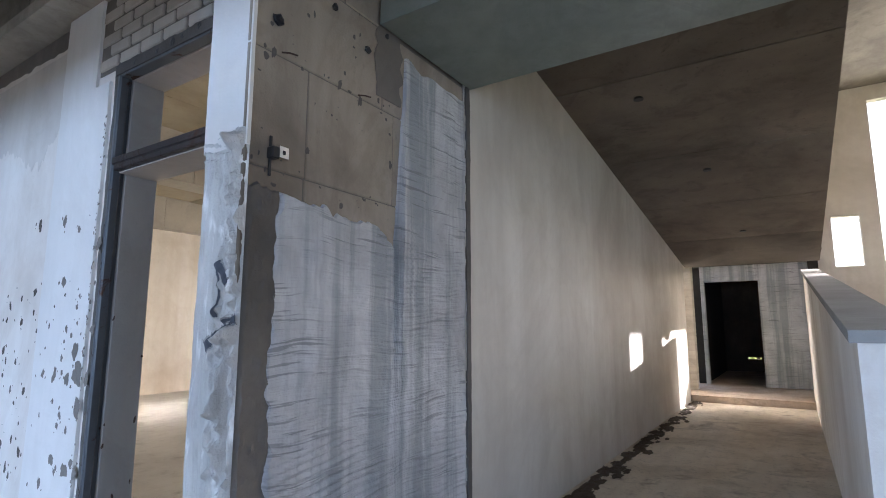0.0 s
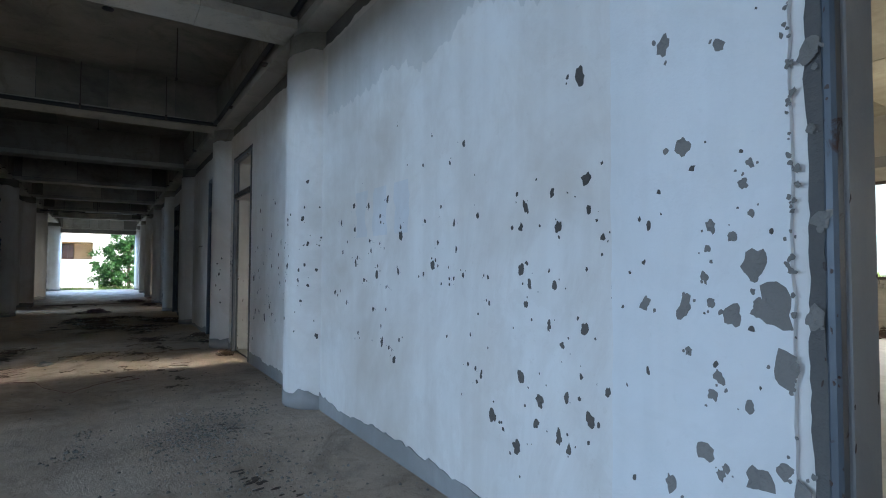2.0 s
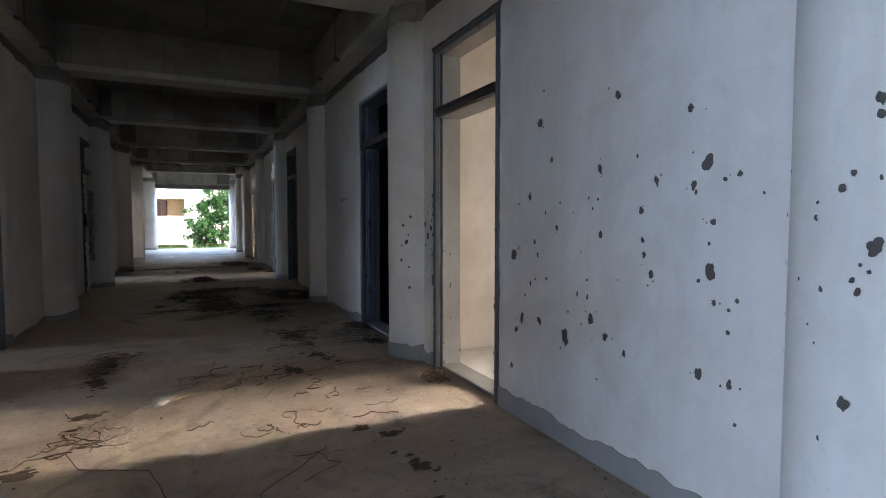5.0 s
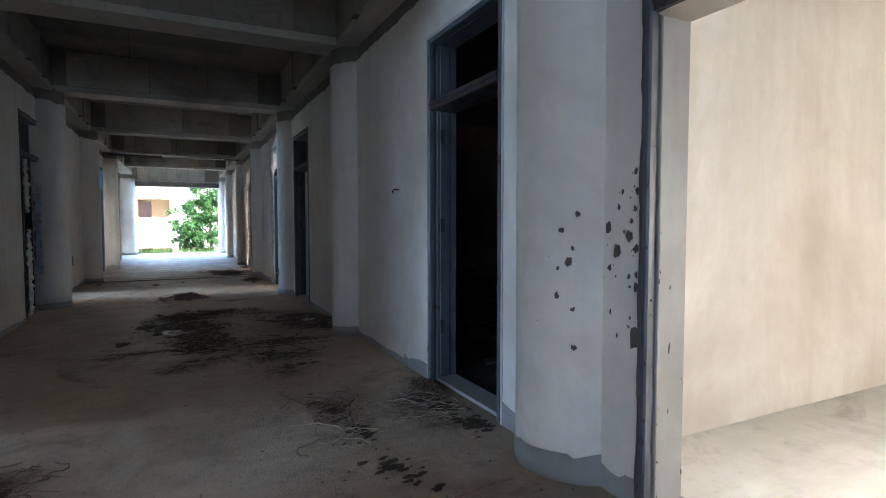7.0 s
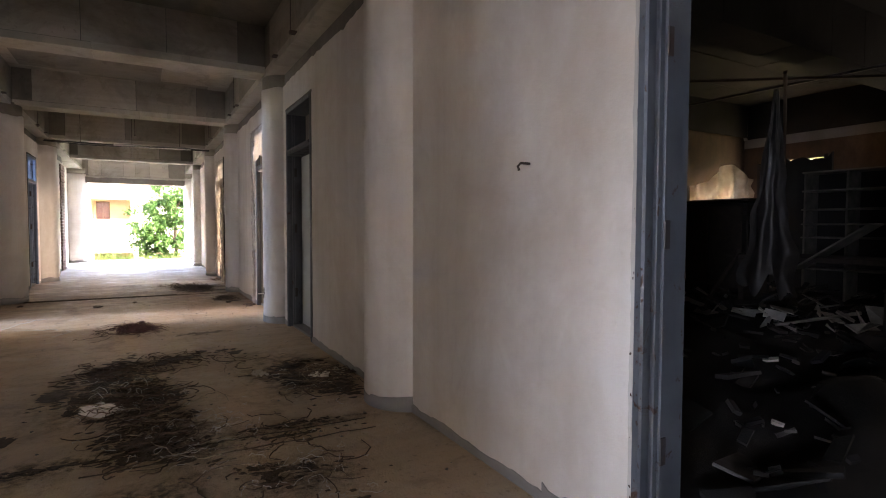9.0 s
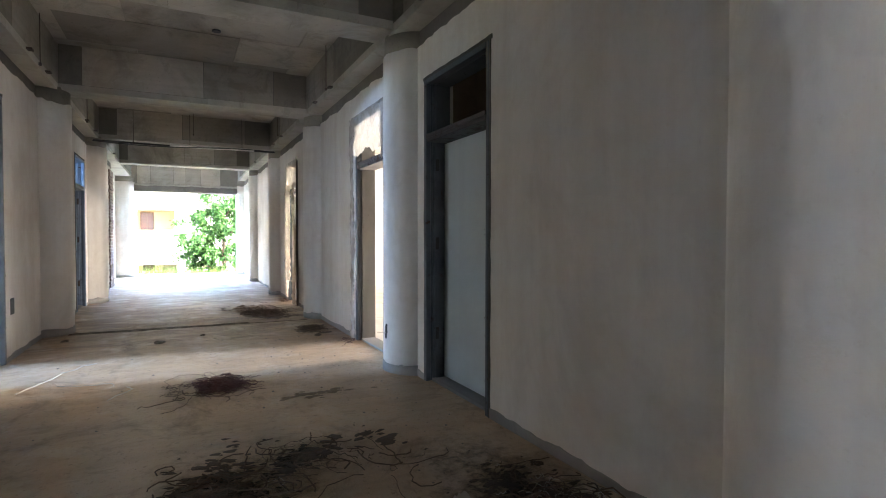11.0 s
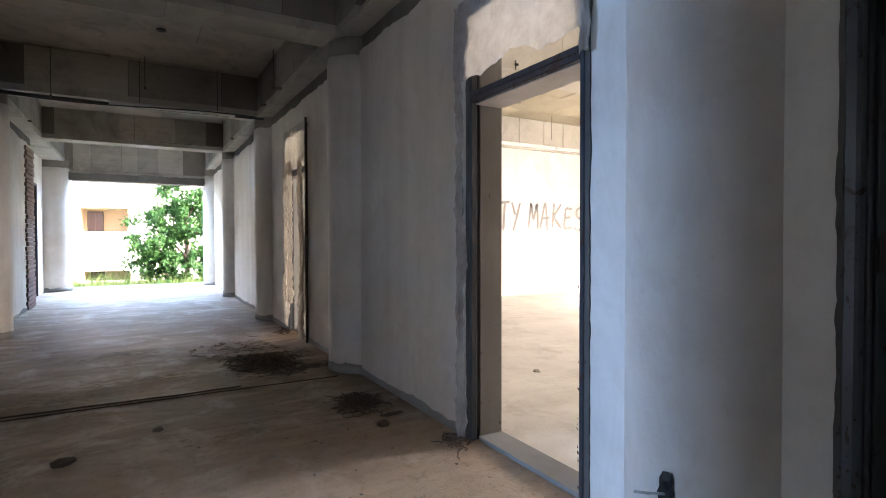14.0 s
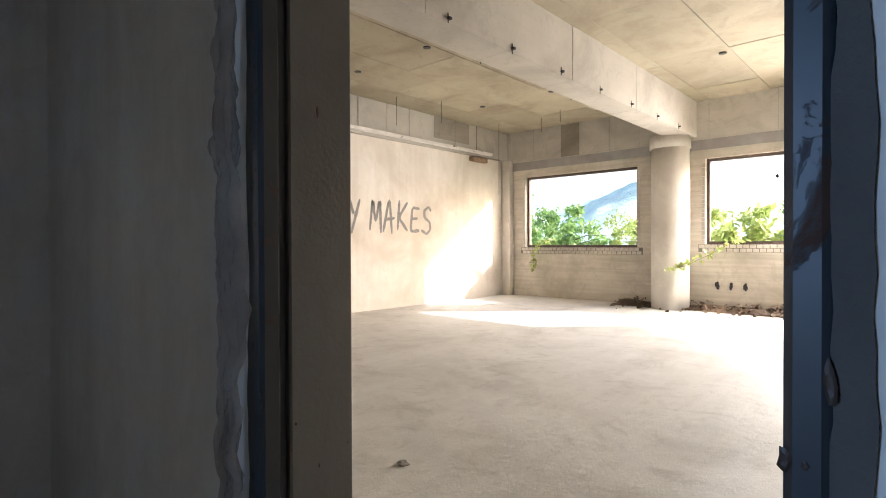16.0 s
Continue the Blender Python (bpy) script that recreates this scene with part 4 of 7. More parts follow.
def comb(u, z):
    """Lumps, and shallow comb strokes that come and go."""
    wave = z + 0.06 * NO((u * 1.6, z * 0.7, 3)) + 0.05 * (u - 2.0) ** 2
    where = max(0.0, NO((u * 1.7, z * 1.3, 11)) + (0.35 if z < 0.8 else 0.12))
    return 0.026 + 0.008 * NO((u * 3, z * 2, 0)) + 0.006 * NO((u * 14, z * 11, 5)) + 0.010 * max(0, NO((u * 9, z * 9, 15))) + 0.006 * where * math.sin(wave * 210 + 3 * NO((u * 4, z * 3, 8)))


def broken_top(u):
    if u < 1.96:
        return 1.73 - 0.09 * (u - 1.25) + 0.035 * NO((u * 7, 2, 0)) + 0.03 * NO((u * 23, 2, 4)) - 0.05 * max(0.0, 1 - abs(u - 1.95) / 0.06)
    return 2.57 + 0.05 * NO((u * 9, 5, 0)) if u > 2.02 else 1.68 + (u - 1.96) * 14.0 + 0.10 * NO((u * 40, 5, 0))


def pier_height(u, z):
    """Trowel streaks, and lumps thrown on towards the corner."""
    w = max(0.04, min(1.0, (u + 1.665) * 9))
    ribs = 0.005 * math.sin(z * 190 + 40 * u) if 1.83 < z < 1.92 else 0
    return -(0.012 + 0.007 * NO((u * 5, z * 2.2, 2)) + 0.004 * NO((u * 48, z * 5, 3)) + 0.10 * w * max(0, NO((u * 19, z * 12, 6)) - 0.06) + 0.05 * w * max(0, NO((u * 44, z * 29, 9)) - 0.06) + ribs)


coat("render_coat", "y", HALL - 0.026, 1.25, 2.61, broken_top, comb, "combed grey-white render with a broken edge and run marks", COAT_ROUGH, 0.012, 0.025)
coat("mortar_corner", "y", HALL - 0.024, PIER + 0.004, 1.30, lambda u: 1.735 + 0.02 * NO((u * 30, 3, 1)),
     lambda u, z: 0.018 + 0.008 * NO((u * 16, z * 9, 2)) + 0.016 * max(0, NO((u * 33, z * 21, 6))), "dark mortar corner where the render has come off", BROWN_MORTAR)
coat("pier_render", "x", PIER + 0.013, -1.756, HALL - 0.008, lambda u: 1.93 + 0.03 * NO((u * 12, 1, 1)) + 0.12 * (u + 1.63), pier_height,
     "lumpy trowelled grey-white render on the pier's front", COAT_LUMPY, 0.005, 0.004)
bm = bmesh.new()
ragged_post(bm, PIER + 0.0125, -0.0145, -1.754, HALL - 0.005, 1.86, LONG - 0.006, 0.002, 31.0)
setting("pier_plaster", bm, PLASTER_CLEAN, "clean white plaster on the upper pier")
mark = thing("paint_stroke", (-1.66, PIER, 1.25), "blurred black sprayed strokes on the rough pier", "paint mark")


def sprayed(a, b, w0, w1, mat, lift, lab=""):
    """One sprayed stroke that lies on the uneven coat."""
    bm = bmesh.new()
    rows = []
    for i in range(29):
        u = i / 28
        w = (w0 + (w1 - w0) * u) * (1 + 0.35 * NO((u * 5, a[1], 2)))
        x, z = a[0] + (b[0] - a[0]) * u, a[1] + (b[1] - a[1]) * u
        d = Vector((-(b[1] - a[1]), b[0] - a[0])).normalized()
        row = []
        for k in range(-3, 4):
            q = k / 3 * w * (1 + 0.3 * NO((u * 14, k, a[0] * 9)))
            px, pz = x + d.x * q, z + d.y * q
            row.append(bm.verts.new((px, PIER + 0.013 + pier_height(px, pz) - lift, pz)))
        rows.append(row)
    for p, q in zip(rows, rows[1:]):
        for k in range(6):
            bm.faces.new((p[k], q[k], q[k + 1], p[k + 1]))
    part("stroke", bm, mat, mark, lab, True)


for a, b, w0, w1 in (((-1.623, 1.452), (-1.555, 1.375), 0.013, 0.010), ((-1.620, 1.435), (-1.594, 1.265), 0.006, 0.003), ((-1.664, 1.165), (-1.615, 1.200), 0.019, 0.014), ((-1.612, 1.202), (-1.530, 1.252), 0.008, 0.012), ((-1.532, 1.250), (-1.512, 1.262), 0.014, 0.015)):
    sprayed(a, b, w0 * 1.5, w1 * 1.5, SPRAY, 0.0022, "faded edge of the spray")
    sprayed(a, b, w0, w1, SPRAY_DARK, 0.0034)
bracket = thing("conduit_bracket", (HALL, 1.24, 1.85), "small black bracket with a pale face on the blockwork", "bracket")
bm = bmesh.new()
soft_box(bm, HALL - 0.013, HALL + 0.022, 1.218, 1.252, 1.832, 1.876, 0.004)
soft_box(bm, HALL - 0.013, HALL - 0.006, 1.226, 1.238, 1.77, 1.92, 0.002)
part("clip", bm, BLACK, bracket)
bm = bmesh.new()
soft_box(bm, HALL + 0.014, HALL + 0.019, 1.2525, 1.294, 1.842, 1.884, 0.002)
part("pale_plate", bm, PAPER, bracket, "pale plate")
bm = bmesh.new()
soft_box(bm, HALL + 0.0195, HALL + 0.024, 1.262, 1.276, 1.852, 1.868, 0.002)
part("screw_head", bm, BLACK, bracket)
for y, z, r in ((1.239, 2.377, 0.024), (1.53, 2.587, 0.016), (1.875, 2.62, 0.014), (1.743, 2.49, 0.018)):
    plug = bmesh.new()
    bmesh.ops.create_icosphere(plug, subdivisions=2, radius=r)
    for v in plug.verts:
        v.co *= 1 + 0.5 * NO(v.co / r * 1.7 + Vector((y * 9, 0, z)))
        v.co = Vector((HALL - 0.010 + max(-0.002, v.co.x * 0.7), y + v.co.y, z + v.co.z))
    tagged(link("wall_plug", plug, BLACK), "black broken plug stuck in the blockwork", "plug", "plugs in the blockwork")
for y, z in ((1.285, 2.26), (1.71, 2.252)):
    nail = bmesh.new()
    tube(nail, [(HALL - 0.014, y - 0.02, z), (HALL + 0.008, y, z), (HALL + 0.012, y + 0.035, z + 0.004)], 0.0035, 6)
    tagged(link("bent_nail", nail, RUST), "bent rusty nail hammered into a joint", "nail", "nails in the blockwork")

bm = bmesh.new()
ragged_post(bm, HALL - 0.004, 0.012, 2.60, 2.64, 0.0, 2.66, 0.006, 17.0, "y")
setting("trim_joint", bm, MORTAR_DARK, "dark open joint between the pier and the hall wall")
holes = thing("nail_holes", (HALL, 1.9, 2.3), "dark nail holes and stains in the bare blocks", "holes", "", "stuff")
rng = random.Random(5)
bm = bmesh.new()
for k in range(70):
    y, z, r = rng.uniform(1.14, 1.93), rng.uniform(1.72, 2.64), rng.choice((0.003, 0.004, 0.006, 0.009, 0.014))
    if rng.random() < 0.4:
        z = rng.choice((1.798, 2.243)) + rng.gauss(0, 0.02)
    one = bmesh.new()
    chip(one, 0, 0, r, rng.uniform(0, 90), 0.0, -1, rng.choice((0.5, 1.0, 1.6)))
    add(bm, one, Matrix.Translation((HALL - 0.0112, y, z)) @ Matrix.Rotation(math.pi / 2, 4, "Z"))
part("holes", bm, MORTAR_DARK, holes)

# white bricks over the first door
over = thing("brick_panel", (-2.3, RIGHT, HEAD), "unplastered white bricks over the doorway", "brickwork", "", "structure")
bm = bmesh.new()
box(bm, -2.93, -1.75, RIGHT - 0.002, RIGHT + 0.0195, HEAD + 0.027, LONG - 0.01)
part("bed", bm, BROWN_MORTAR, over, "grimy mortar bed")
for r in range(6):
    z = HEAD + 0.05 + r * 0.069
    x = -2.92 + (0.1 if r % 2 else 0)
    while x < -1.77:
        w = min(0.19, -1.76 - x)
        if w > 0.04:
            bm = bmesh.new()
            soft_box(bm, x, x + w - 0.010, RIGHT - 0.008 - random.uniform(0, 0.006), RIGHT + 0.015, z, z + 0.059 - random.uniform(0, 0.003), 0.005)
            part("brick", bm, BRICK, over)
        x += 0.2
bm = bmesh.new()
ragged(bm, "x", RIGHT - 0.0125, -0.006, -2.73, -1.86, HEAD - 0.022, HEAD + 0.035, 0.02, 15.0, 0.015)
part("mortar_line", bm, MORTAR_DARK, over, "crumbling dark mortar along the frame's head")
bm = bmesh.new()
for x, z, r in ((-2.35, 2.50, 0.016), (-2.22, 2.505, 0.024), (-2.15, 2.51, 0.015), (-2.02, 2.52, 0.020), (-2.55, 2.50, 0.012)):
    chip(bm, x, z, r, x * 7, RIGHT - 0.019, -1, 0.8)
part("sockets", bm, BLACK, over, "black sockets in the mortar")

# toothed bricks left bare at the end of the plaster
tooth = thing("toothed_bricks", (-27.3, LEFT, 0), "bare red-brown brick edge where the plaster stops", "brickwork", "", "structure")
for r in range(36):
    bm = bmesh.new()
    soft_box(bm, -27.66, -26.98 + (0.07 if r % 2 else 0.0) + random.uniform(-0.02, 0.02), LEFT + 0.0005, LEFT + 0.024 + random.uniform(0, 0.014), 0.008 + r * 0.0765, 0.008 + r * 0.0765 + 0.066, 0.005)
    part("brick", bm, BRICK_RED, tooth)

# ---- doors ----
def door(number, x0, x1, face, side, sill=True, joint=0.014, f=0.04, leaf=None, bed=MORTAR_DARK, mat=STEEL, second=None, lining=REVEAL, depth=0.212, lab="open doorway with a blue-grey steel frame and empty transom", cat="doorway"):
    """A pressed steel frame with a transom bar; side: +1 where the room lies towards +y."""
    e = thing("door_%d" % number, (x0, face, 0), lab, cat, "corridor doorways", "structure")
    out, far = face - side * 0.012, face + side * (THICK + 0.012)

    def y(a, b):
        return (min(a, b), max(a, b))

    pale = lining if depth < 0.2 else mat
    rng = random.Random(number * 7)
    for a, b, s in ((x0, x0 + f, 1), (x1 - f, x1, -1)):
        # a flange with a rounded nose, a shadow groove, then the flat reveal with its stop
        bm = bmesh.new()
        soft_box(bm, a, b, *y(out, face + side * 0.034), 0, HEAD, 0.008)
        g0, g1 = (a, b - 0.014) if s > 0 else (a + 0.014, b)
        soft_box(bm, g0, g1, *y(face + side * 0.0345, face + side * 0.052), 0, HEAD, 0.002)
        j = part("jamb", bm, second if second and s < 0 else mat, e)
        bm = bmesh.new()
        soft_box(bm, a, b, *y(face + side * 0.0525, far), 0, HEAD, 0.004)
        inner = (b, b + 0.012) if s > 0 else (a - 0.012, a)
        if depth > 0.2:
            soft_box(bm, inner[0], inner[1], *y(face + side * 0.075, face + side * 0.15), 0, HEAD - f, 0.003)
        part("reveal", bm, pale, j, "pale painted reveal" if depth < 0.2 else "")
        bm = bmesh.new()
        for k in range(34):
            z = min(2.4, 0.02 + abs(rng.gauss(0, 0.75)))
            chip(bm, rng.choice((a + 0.002, b - 0.002, (a + b) / 2)) + rng.gauss(0, 0.003), z, rng.choice((0.002, 0.003, 0.004, 0.006)), rng.uniform(0, 90), out, -side, rng.choice((1.0, 1.8, 3.0)))
        for k in range(16):
            one = bmesh.new()
            z = min(2.3, 0.03 + abs(rng.gauss(0, 0.6)))
            chip(one, 0, 0, rng.choice((0.0025, 0.004, 0.006)), rng.uniform(0, 90), 0.0, -1, rng.choice((1.0, 2.0, 3.0)))
            d = face + side * rng.choice((0.058, 0.064, 0.12, 0.196, 0.205))
            xx = (b if s > 0 else a) + (s * 0.0125 if depth > 0.2 and 0.074 < abs(d - face) < 0.151 else 0.0)
            add(bm, one, Matrix.Translation((xx, d, z)) @ Matrix.Rotation(s * math.pi / 2, 4, "Z"))
        part("rust_spots", bm, RUST, j, "dark rust where the paint has chipped")
    bm = bmesh.new()
    soft_box(bm, x0 + f, x1 - f, *y(out, face + side * 0.05), HEAD - f, HEAD, 0.005)
    h = part("head", bm, mat, e)
    bm = bmesh.new()
    soft_box(bm, x0 + f, x1 - f, *y(face + side * 0.0505, far), HEAD - f, HEAD, 0.005)
    part("reveal", bm, SOFFIT_LIT if depth < 0.2 else mat, h, "pale painted soffit with floor bounce in its colour" if depth < 0.2 else "")
    bm = bmesh.new()
    soft_box(bm, x0 + f, x1 - f, *y(out + side * 0.004, far), BAR, BAR + 0.055, 0.006)
    soft_box(bm, x0 + f, x1 - f, *y(out - side * 0.006, out + side * 0.03), BAR + 0.028, BAR + 0.062, 0.004)
    h = part("transom_bar", bm, mat if mat is STEEL_BLUE else STEEL_DARK, e, "darker rusty transom bar")
    if depth < 0.2:
        bm = bmesh.new()
        soft_box(bm, x0 + f, x1 - f, *y(face + side * 0.02, far - side * 0.004), BAR - 0.006, BAR - 0.0005, 0.002)
        part("soffit", bm, SOFFIT_LIT, h, "pale painted underside with floor bounce in its colour")
    if sill:
        bm = bmesh.new()
        soft_box(bm, x0 + f, x1 - f, *y(face + side * 0.04, far), 0, 0.025, 0.004)
        part("threshold", bm, MORTAR, e, "grey cement threshold")
    for z in (0.35, 1.1, 1.75) if depth > 0.2 else ():
        bm = bmesh.new()
        soft_box(bm, x0 + f + 0.013, x0 + f + 0.02, *y(face + side * 0.07, face + side * 0.10), z, z + 0.1, 0.003)
        part("hinge_plate", bm, STEEL_DARK, e, "rusty hinge plate")
    if leaf:
        bm = bmesh.new()
        soft_box(bm, x0 + f + 0.006, x1 - f - 0.006, *y(face + side * 0.155, face + side * 0.195), 0.03, BAR - 0.004, 0.004)
        d = part("leaf", bm, leaf, e, "closed flush door leaf")
        bm = bmesh.new()
        yk = face + side * 0.145
        drum(bm, x1 - f - 0.07, yk, 0.012, 1.0, 1.06, 12)
        part("keyhole_plate", bm, STEEL_DARK, d, "small dark lock plate")
    # broken mortar joint round the frame
    bm = bmesh.new()
    for a, b, s in ((x0 - joint, x0 + 0.004, 1), (x1 - 0.004, x1 + joint, 2)):
        ragged_post(bm, face - side * 0.001, -side * 0.006, a, b, 0.0, HEAD, 0.006 + joint * 0.15, number * 3 + s)
    ragged(bm, "x", face - side * 0.001, -side * 0.006, x0 - 0.03, x1 + 0.03, HEAD, HEAD + 0.025, 0.015, number)
    part("mortar_joint", bm, bed, e, "crumbling mortar joint")
    return e


door(1, *DOORS_R[0], RIGHT, 1, joint=0.032, second=STEEL_DARK, depth=0.065, f=0.030)
door(2, *DOORS_R[1], RIGHT, 1, depth=0.06, f=0.034)
door(3, *DOORS_R[2], RIGHT, 1, bed=PLASTER_DIRTY, lab="open doorway into a dark burnt-out room")
door(4, *DOORS_R[3], RIGHT, 1, leaf=LEAF_PAINT, lab="closed pale green flush door under an empty transom", cat="door")
door(5, *DOORS_R[4], RIGHT, 1, joint=0.026, lining=REVEAL_SHADED, depth=0.13, f=0.036, mat=STEEL_NAVY, lab="open doorway with torn plastic film on its frame")
door(6, *DOORS_R[5], RIGHT, 1, depth=0.07, lab="doorway hung with torn cloudy plastic film")
door(7, *DOORS_L[0], LEFT, -1)
door(8, *DOORS_L[1], LEFT, -1, leaf=STEEL_BLUE, lab="dark blue door leaf with torn pale covering", cat="door")
door(9, *DOORS_L[2], LEFT, -1)
door(10, *DOORS_L[3], LEFT, -1, leaf=STEEL_BLUE, mat=STEEL_BLUE, lab="closed dull blue steel door", cat="door")


# plastic film: a crumpled strip that wraps a jamb, and a sheet over the transom
def film_strip(bm, x, y, z0, z1, w, seed, n=110):
    cols = 9
    grid = []
    for j in range(n + 1):
        z = z0 + (z1 - z0) * j / n
        row = []
        for i in range(cols):
            u = i / (cols - 1)
            dx = w * (u - 0.5) * (1 + 0.45 * NO((z * 2.2, seed, 1))) + 0.014 * NO((z * 6, u * 4, seed))
            dy = -0.022 * math.sin(math.pi * u) - 0.024 * abs(NO((z * 8, u * 3, seed + 4))) - 0.020 * NO((z * 21, u * 5, seed)) - 0.010 * NO((z * 47, u * 9, seed))
            row.append(bm.verts.new((x + dx + 0.012 * NO((z * 3, seed, 8)), y + dy, z)))
        grid.append(row)
    for p, q in zip(grid, grid[1:]):
        for i in range(cols - 1):
            bm.faces.new((p[i], p[i + 1], q[i + 1], q[i]))


def film_sheet(bm, x0, x1, y, z0, z1, seed, torn=0.0, n=60, m=44):
    grid = []
    for i in range(n + 1):
        u = i / n
        x = x0 + (x1 - x0) * u
        low = z0 + torn * (0.5 + 0.9 * NO((u * 3.1, seed, 0)) + 0.35 * NO((u * 11, seed, 4)))
        row = []
        for j in range(m + 1):
            v = j / m
            z = low + (z1 - low) * v
            row.append(bm.verts.new((x, y + 0.012 * NO((x * 9, z * 7, seed)) - 0.030 * abs(NO((x * 8 + z * 6, z * 2.5, seed))) - 0.014 * abs(NO((x * 19 - z * 11, z * 5, seed + 3))), z)))
        grid.append(row)
    for p, q in zip(grid, grid[1:]):
        for j in range(m):
            bm.faces.new((p[j], q[j], q[j + 1], p[j + 1]))


def film_curtain(bm, x0, x1, y, z0, z1, seed, nx=26, nz=90, deep=1.0, rag=1.0):
    """A gathered hanging film: fine upright pleats, crumples, and torn sides."""
    grid = []
    for j in range(nz + 1):
        z = z0 + (z1 - z0) * j / nz
        a = x0 + 0.10 * rag * (x1 - x0) * (NO((z * 3.1, seed, 1)) + 0.6 * NO((z * 13, seed, 2)))
        b = x1 + 0.16 * rag * (x1 - x0) * (NO((z * 2.3, seed, 5)) + 0.6 * NO((z * 11, seed, 6)))
        row = []
        for i in range(nx + 1):
            u = i / nx
            pleat = 0.016 * NO((u * 9 + 0.5 * NO((z * 1.7, seed, 3)), z * 0.8, seed)) + 0.009 * NO((u * 21, z * 2.2, seed + 7)) + 0.008 * NO((u * 6, z * 15, seed + 9)) + 0.005 * abs(NO((u * 5 + z * 6, z * 37, seed + 11)))
            row.append(bm.verts.new((a + (b - a) * u + 0.3 * (deep - 1) * pleat, y + deep * pleat, z + (0.05 * NO((u * 7, seed, 4)) if j == 0 else 0))))
        grid.append(row)
    for p, q in zip(grid, grid[1:]):
        for i in range(nx):
            bm.faces.new((p[i], p[i + 1], q[i + 1], q[i]))


a, b = DOORS_R[4]
e = thing("plastic_film", (a, RIGHT, 1.2), "torn cloudy plastic film taped round the doorway's edge", "plastic film", "films on doorways")
bm = bmesh.new()
film_curtain(bm, a - 0.065, a + 0.012, RIGHT - 0.052, 0.02, 2.55, 3.0, 18, 190, 2.1, 1.8)
part("wrapped_strip", bm, FILM, e, "crumpled strip hanging down the jamb", True)
bm = bmesh.new()
film_sheet(bm, a - 0.04, b + 0.03, RIGHT - 0.030, BAR + 0.09, HEAD + 0.07, 2.0, 0.10)
part("transom_sheet", bm, FILM, e, "sheet over the transom", True)
bm = bmesh.new()
film_curtain(bm, b - 0.015, b + 0.05, RIGHT - 0.036, BAR + 0.02, HEAD + 0.08, 9.0, 12, 40)
part("gathered_corner", bm, FILM, e, "gathered corner", True)
bm = bmesh.new()
tube(bm, [(a - 0.04 + (b - a + 0.07) * i / 12, RIGHT - 0.034 - 0.006 * NO((i, 1, 2)), HEAD + 0.065 + 0.012 * NO((i * 0.7, 4, 2))) for i in range(13)], 0.014, 6)
part("rolled_edge", bm, FILM, e, "rolled upper edge", True)
a, b = DOORS_R[5]
e = thing("plastic_film", (a, RIGHT, 1.2), "shredded cloudy plastic film hanging over the doorway", "plastic film", "films on doorways")
bm = bmesh.new()
film_sheet(bm, a - 0.03, b + 0.05, RIGHT - 0.035, BAR + 0.02, HEAD + 0.05, 6.0, 0.1)
part("transom_sheet", bm, FILM_PALE, e, "", True)
for x0, x1, s, z0 in ((a - 0.02, a + 0.20, 1.0, 0.1), (a + 0.26, a + 0.40, 2.0, 0.4), (b - 0.16, b + 0.03, 4.0, 0.03)):
    bm = bmesh.new()
    film_curtain(bm, x0, x1, RIGHT - 0.06, z0, 2.15, s * 5, 26, 130, 2.4, 2.2)
    part("hanging_strip", bm, FILM, e, "", True)
bm = bmesh.new()
tube(bm, [(b + 0.05, RIGHT - 0.03, 0), (b + 0.045, RIGHT - 0.035, 1.2), (b + 0.05, RIGHT - 0.03, 2.58)], 0.013, 7)
part("batten", bm, WOOD_DARK, e, "dark timber batten")
a, b = DOORS_L[1]
e = thing("torn_lining", (a, LEFT, 1.2), "torn dark lining sheet hanging in the doorway", "torn lining")
for x, z0, z1, w, mt in ((a + 0.3, 0.5, 1.7, 0.4, STEEL_BLUE), (b - 0.12, 0.05, 1.1, 0.2, PAPER), (b - 0.1, 1.3, 1.95, 0.18, PAPER)):
    bm = bmesh.new()
    film_strip(bm, x, LEFT + 0.04, z0, z1, w, x)
    part("rag", bm, mt, e, "", True)

# ---- plaster chips on the wall ----
MAIN = [(-3.48, 1.79, 0.031), (-3.45, 1.42, 0.028), (-3.62, 1.39, 0.019), (-3.77, 1.35, 0.021), (-3.80, 1.27, 0.021), (-3.59, 1.26, 0.025), (-3.44, 1.31, 0.014), (-3.38, 1.21, 0.015),
        (-3.80, 1.10, 0.030), (-3.75, 1.04, 0.018), (-3.61, 1.04, 0.020), (-3.77, 0.96, 0.018), (-3.64, 0.89, 0.017), (-3.46, 0.89, 0.028), (-3.57, 0.82, 0.016), (-3.80, 0.67, 0.027),
        (-3.48, 0.72, 0.013), (-3.69, 0.59, 0.030), (-3.55, 0.63, 0.018), (-3.98, 0.46, 0.024), (-3.71, 0.50, 0.022), (-3.59, 0.48, 0.024), (-3.44, 0.58, 0.032), (-3.83, 0.38, 0.034),
        (-3.54, 0.45, 0.016), (-3.36, 0.69, 0.017), (-3.33, 1.04, 0.019)]
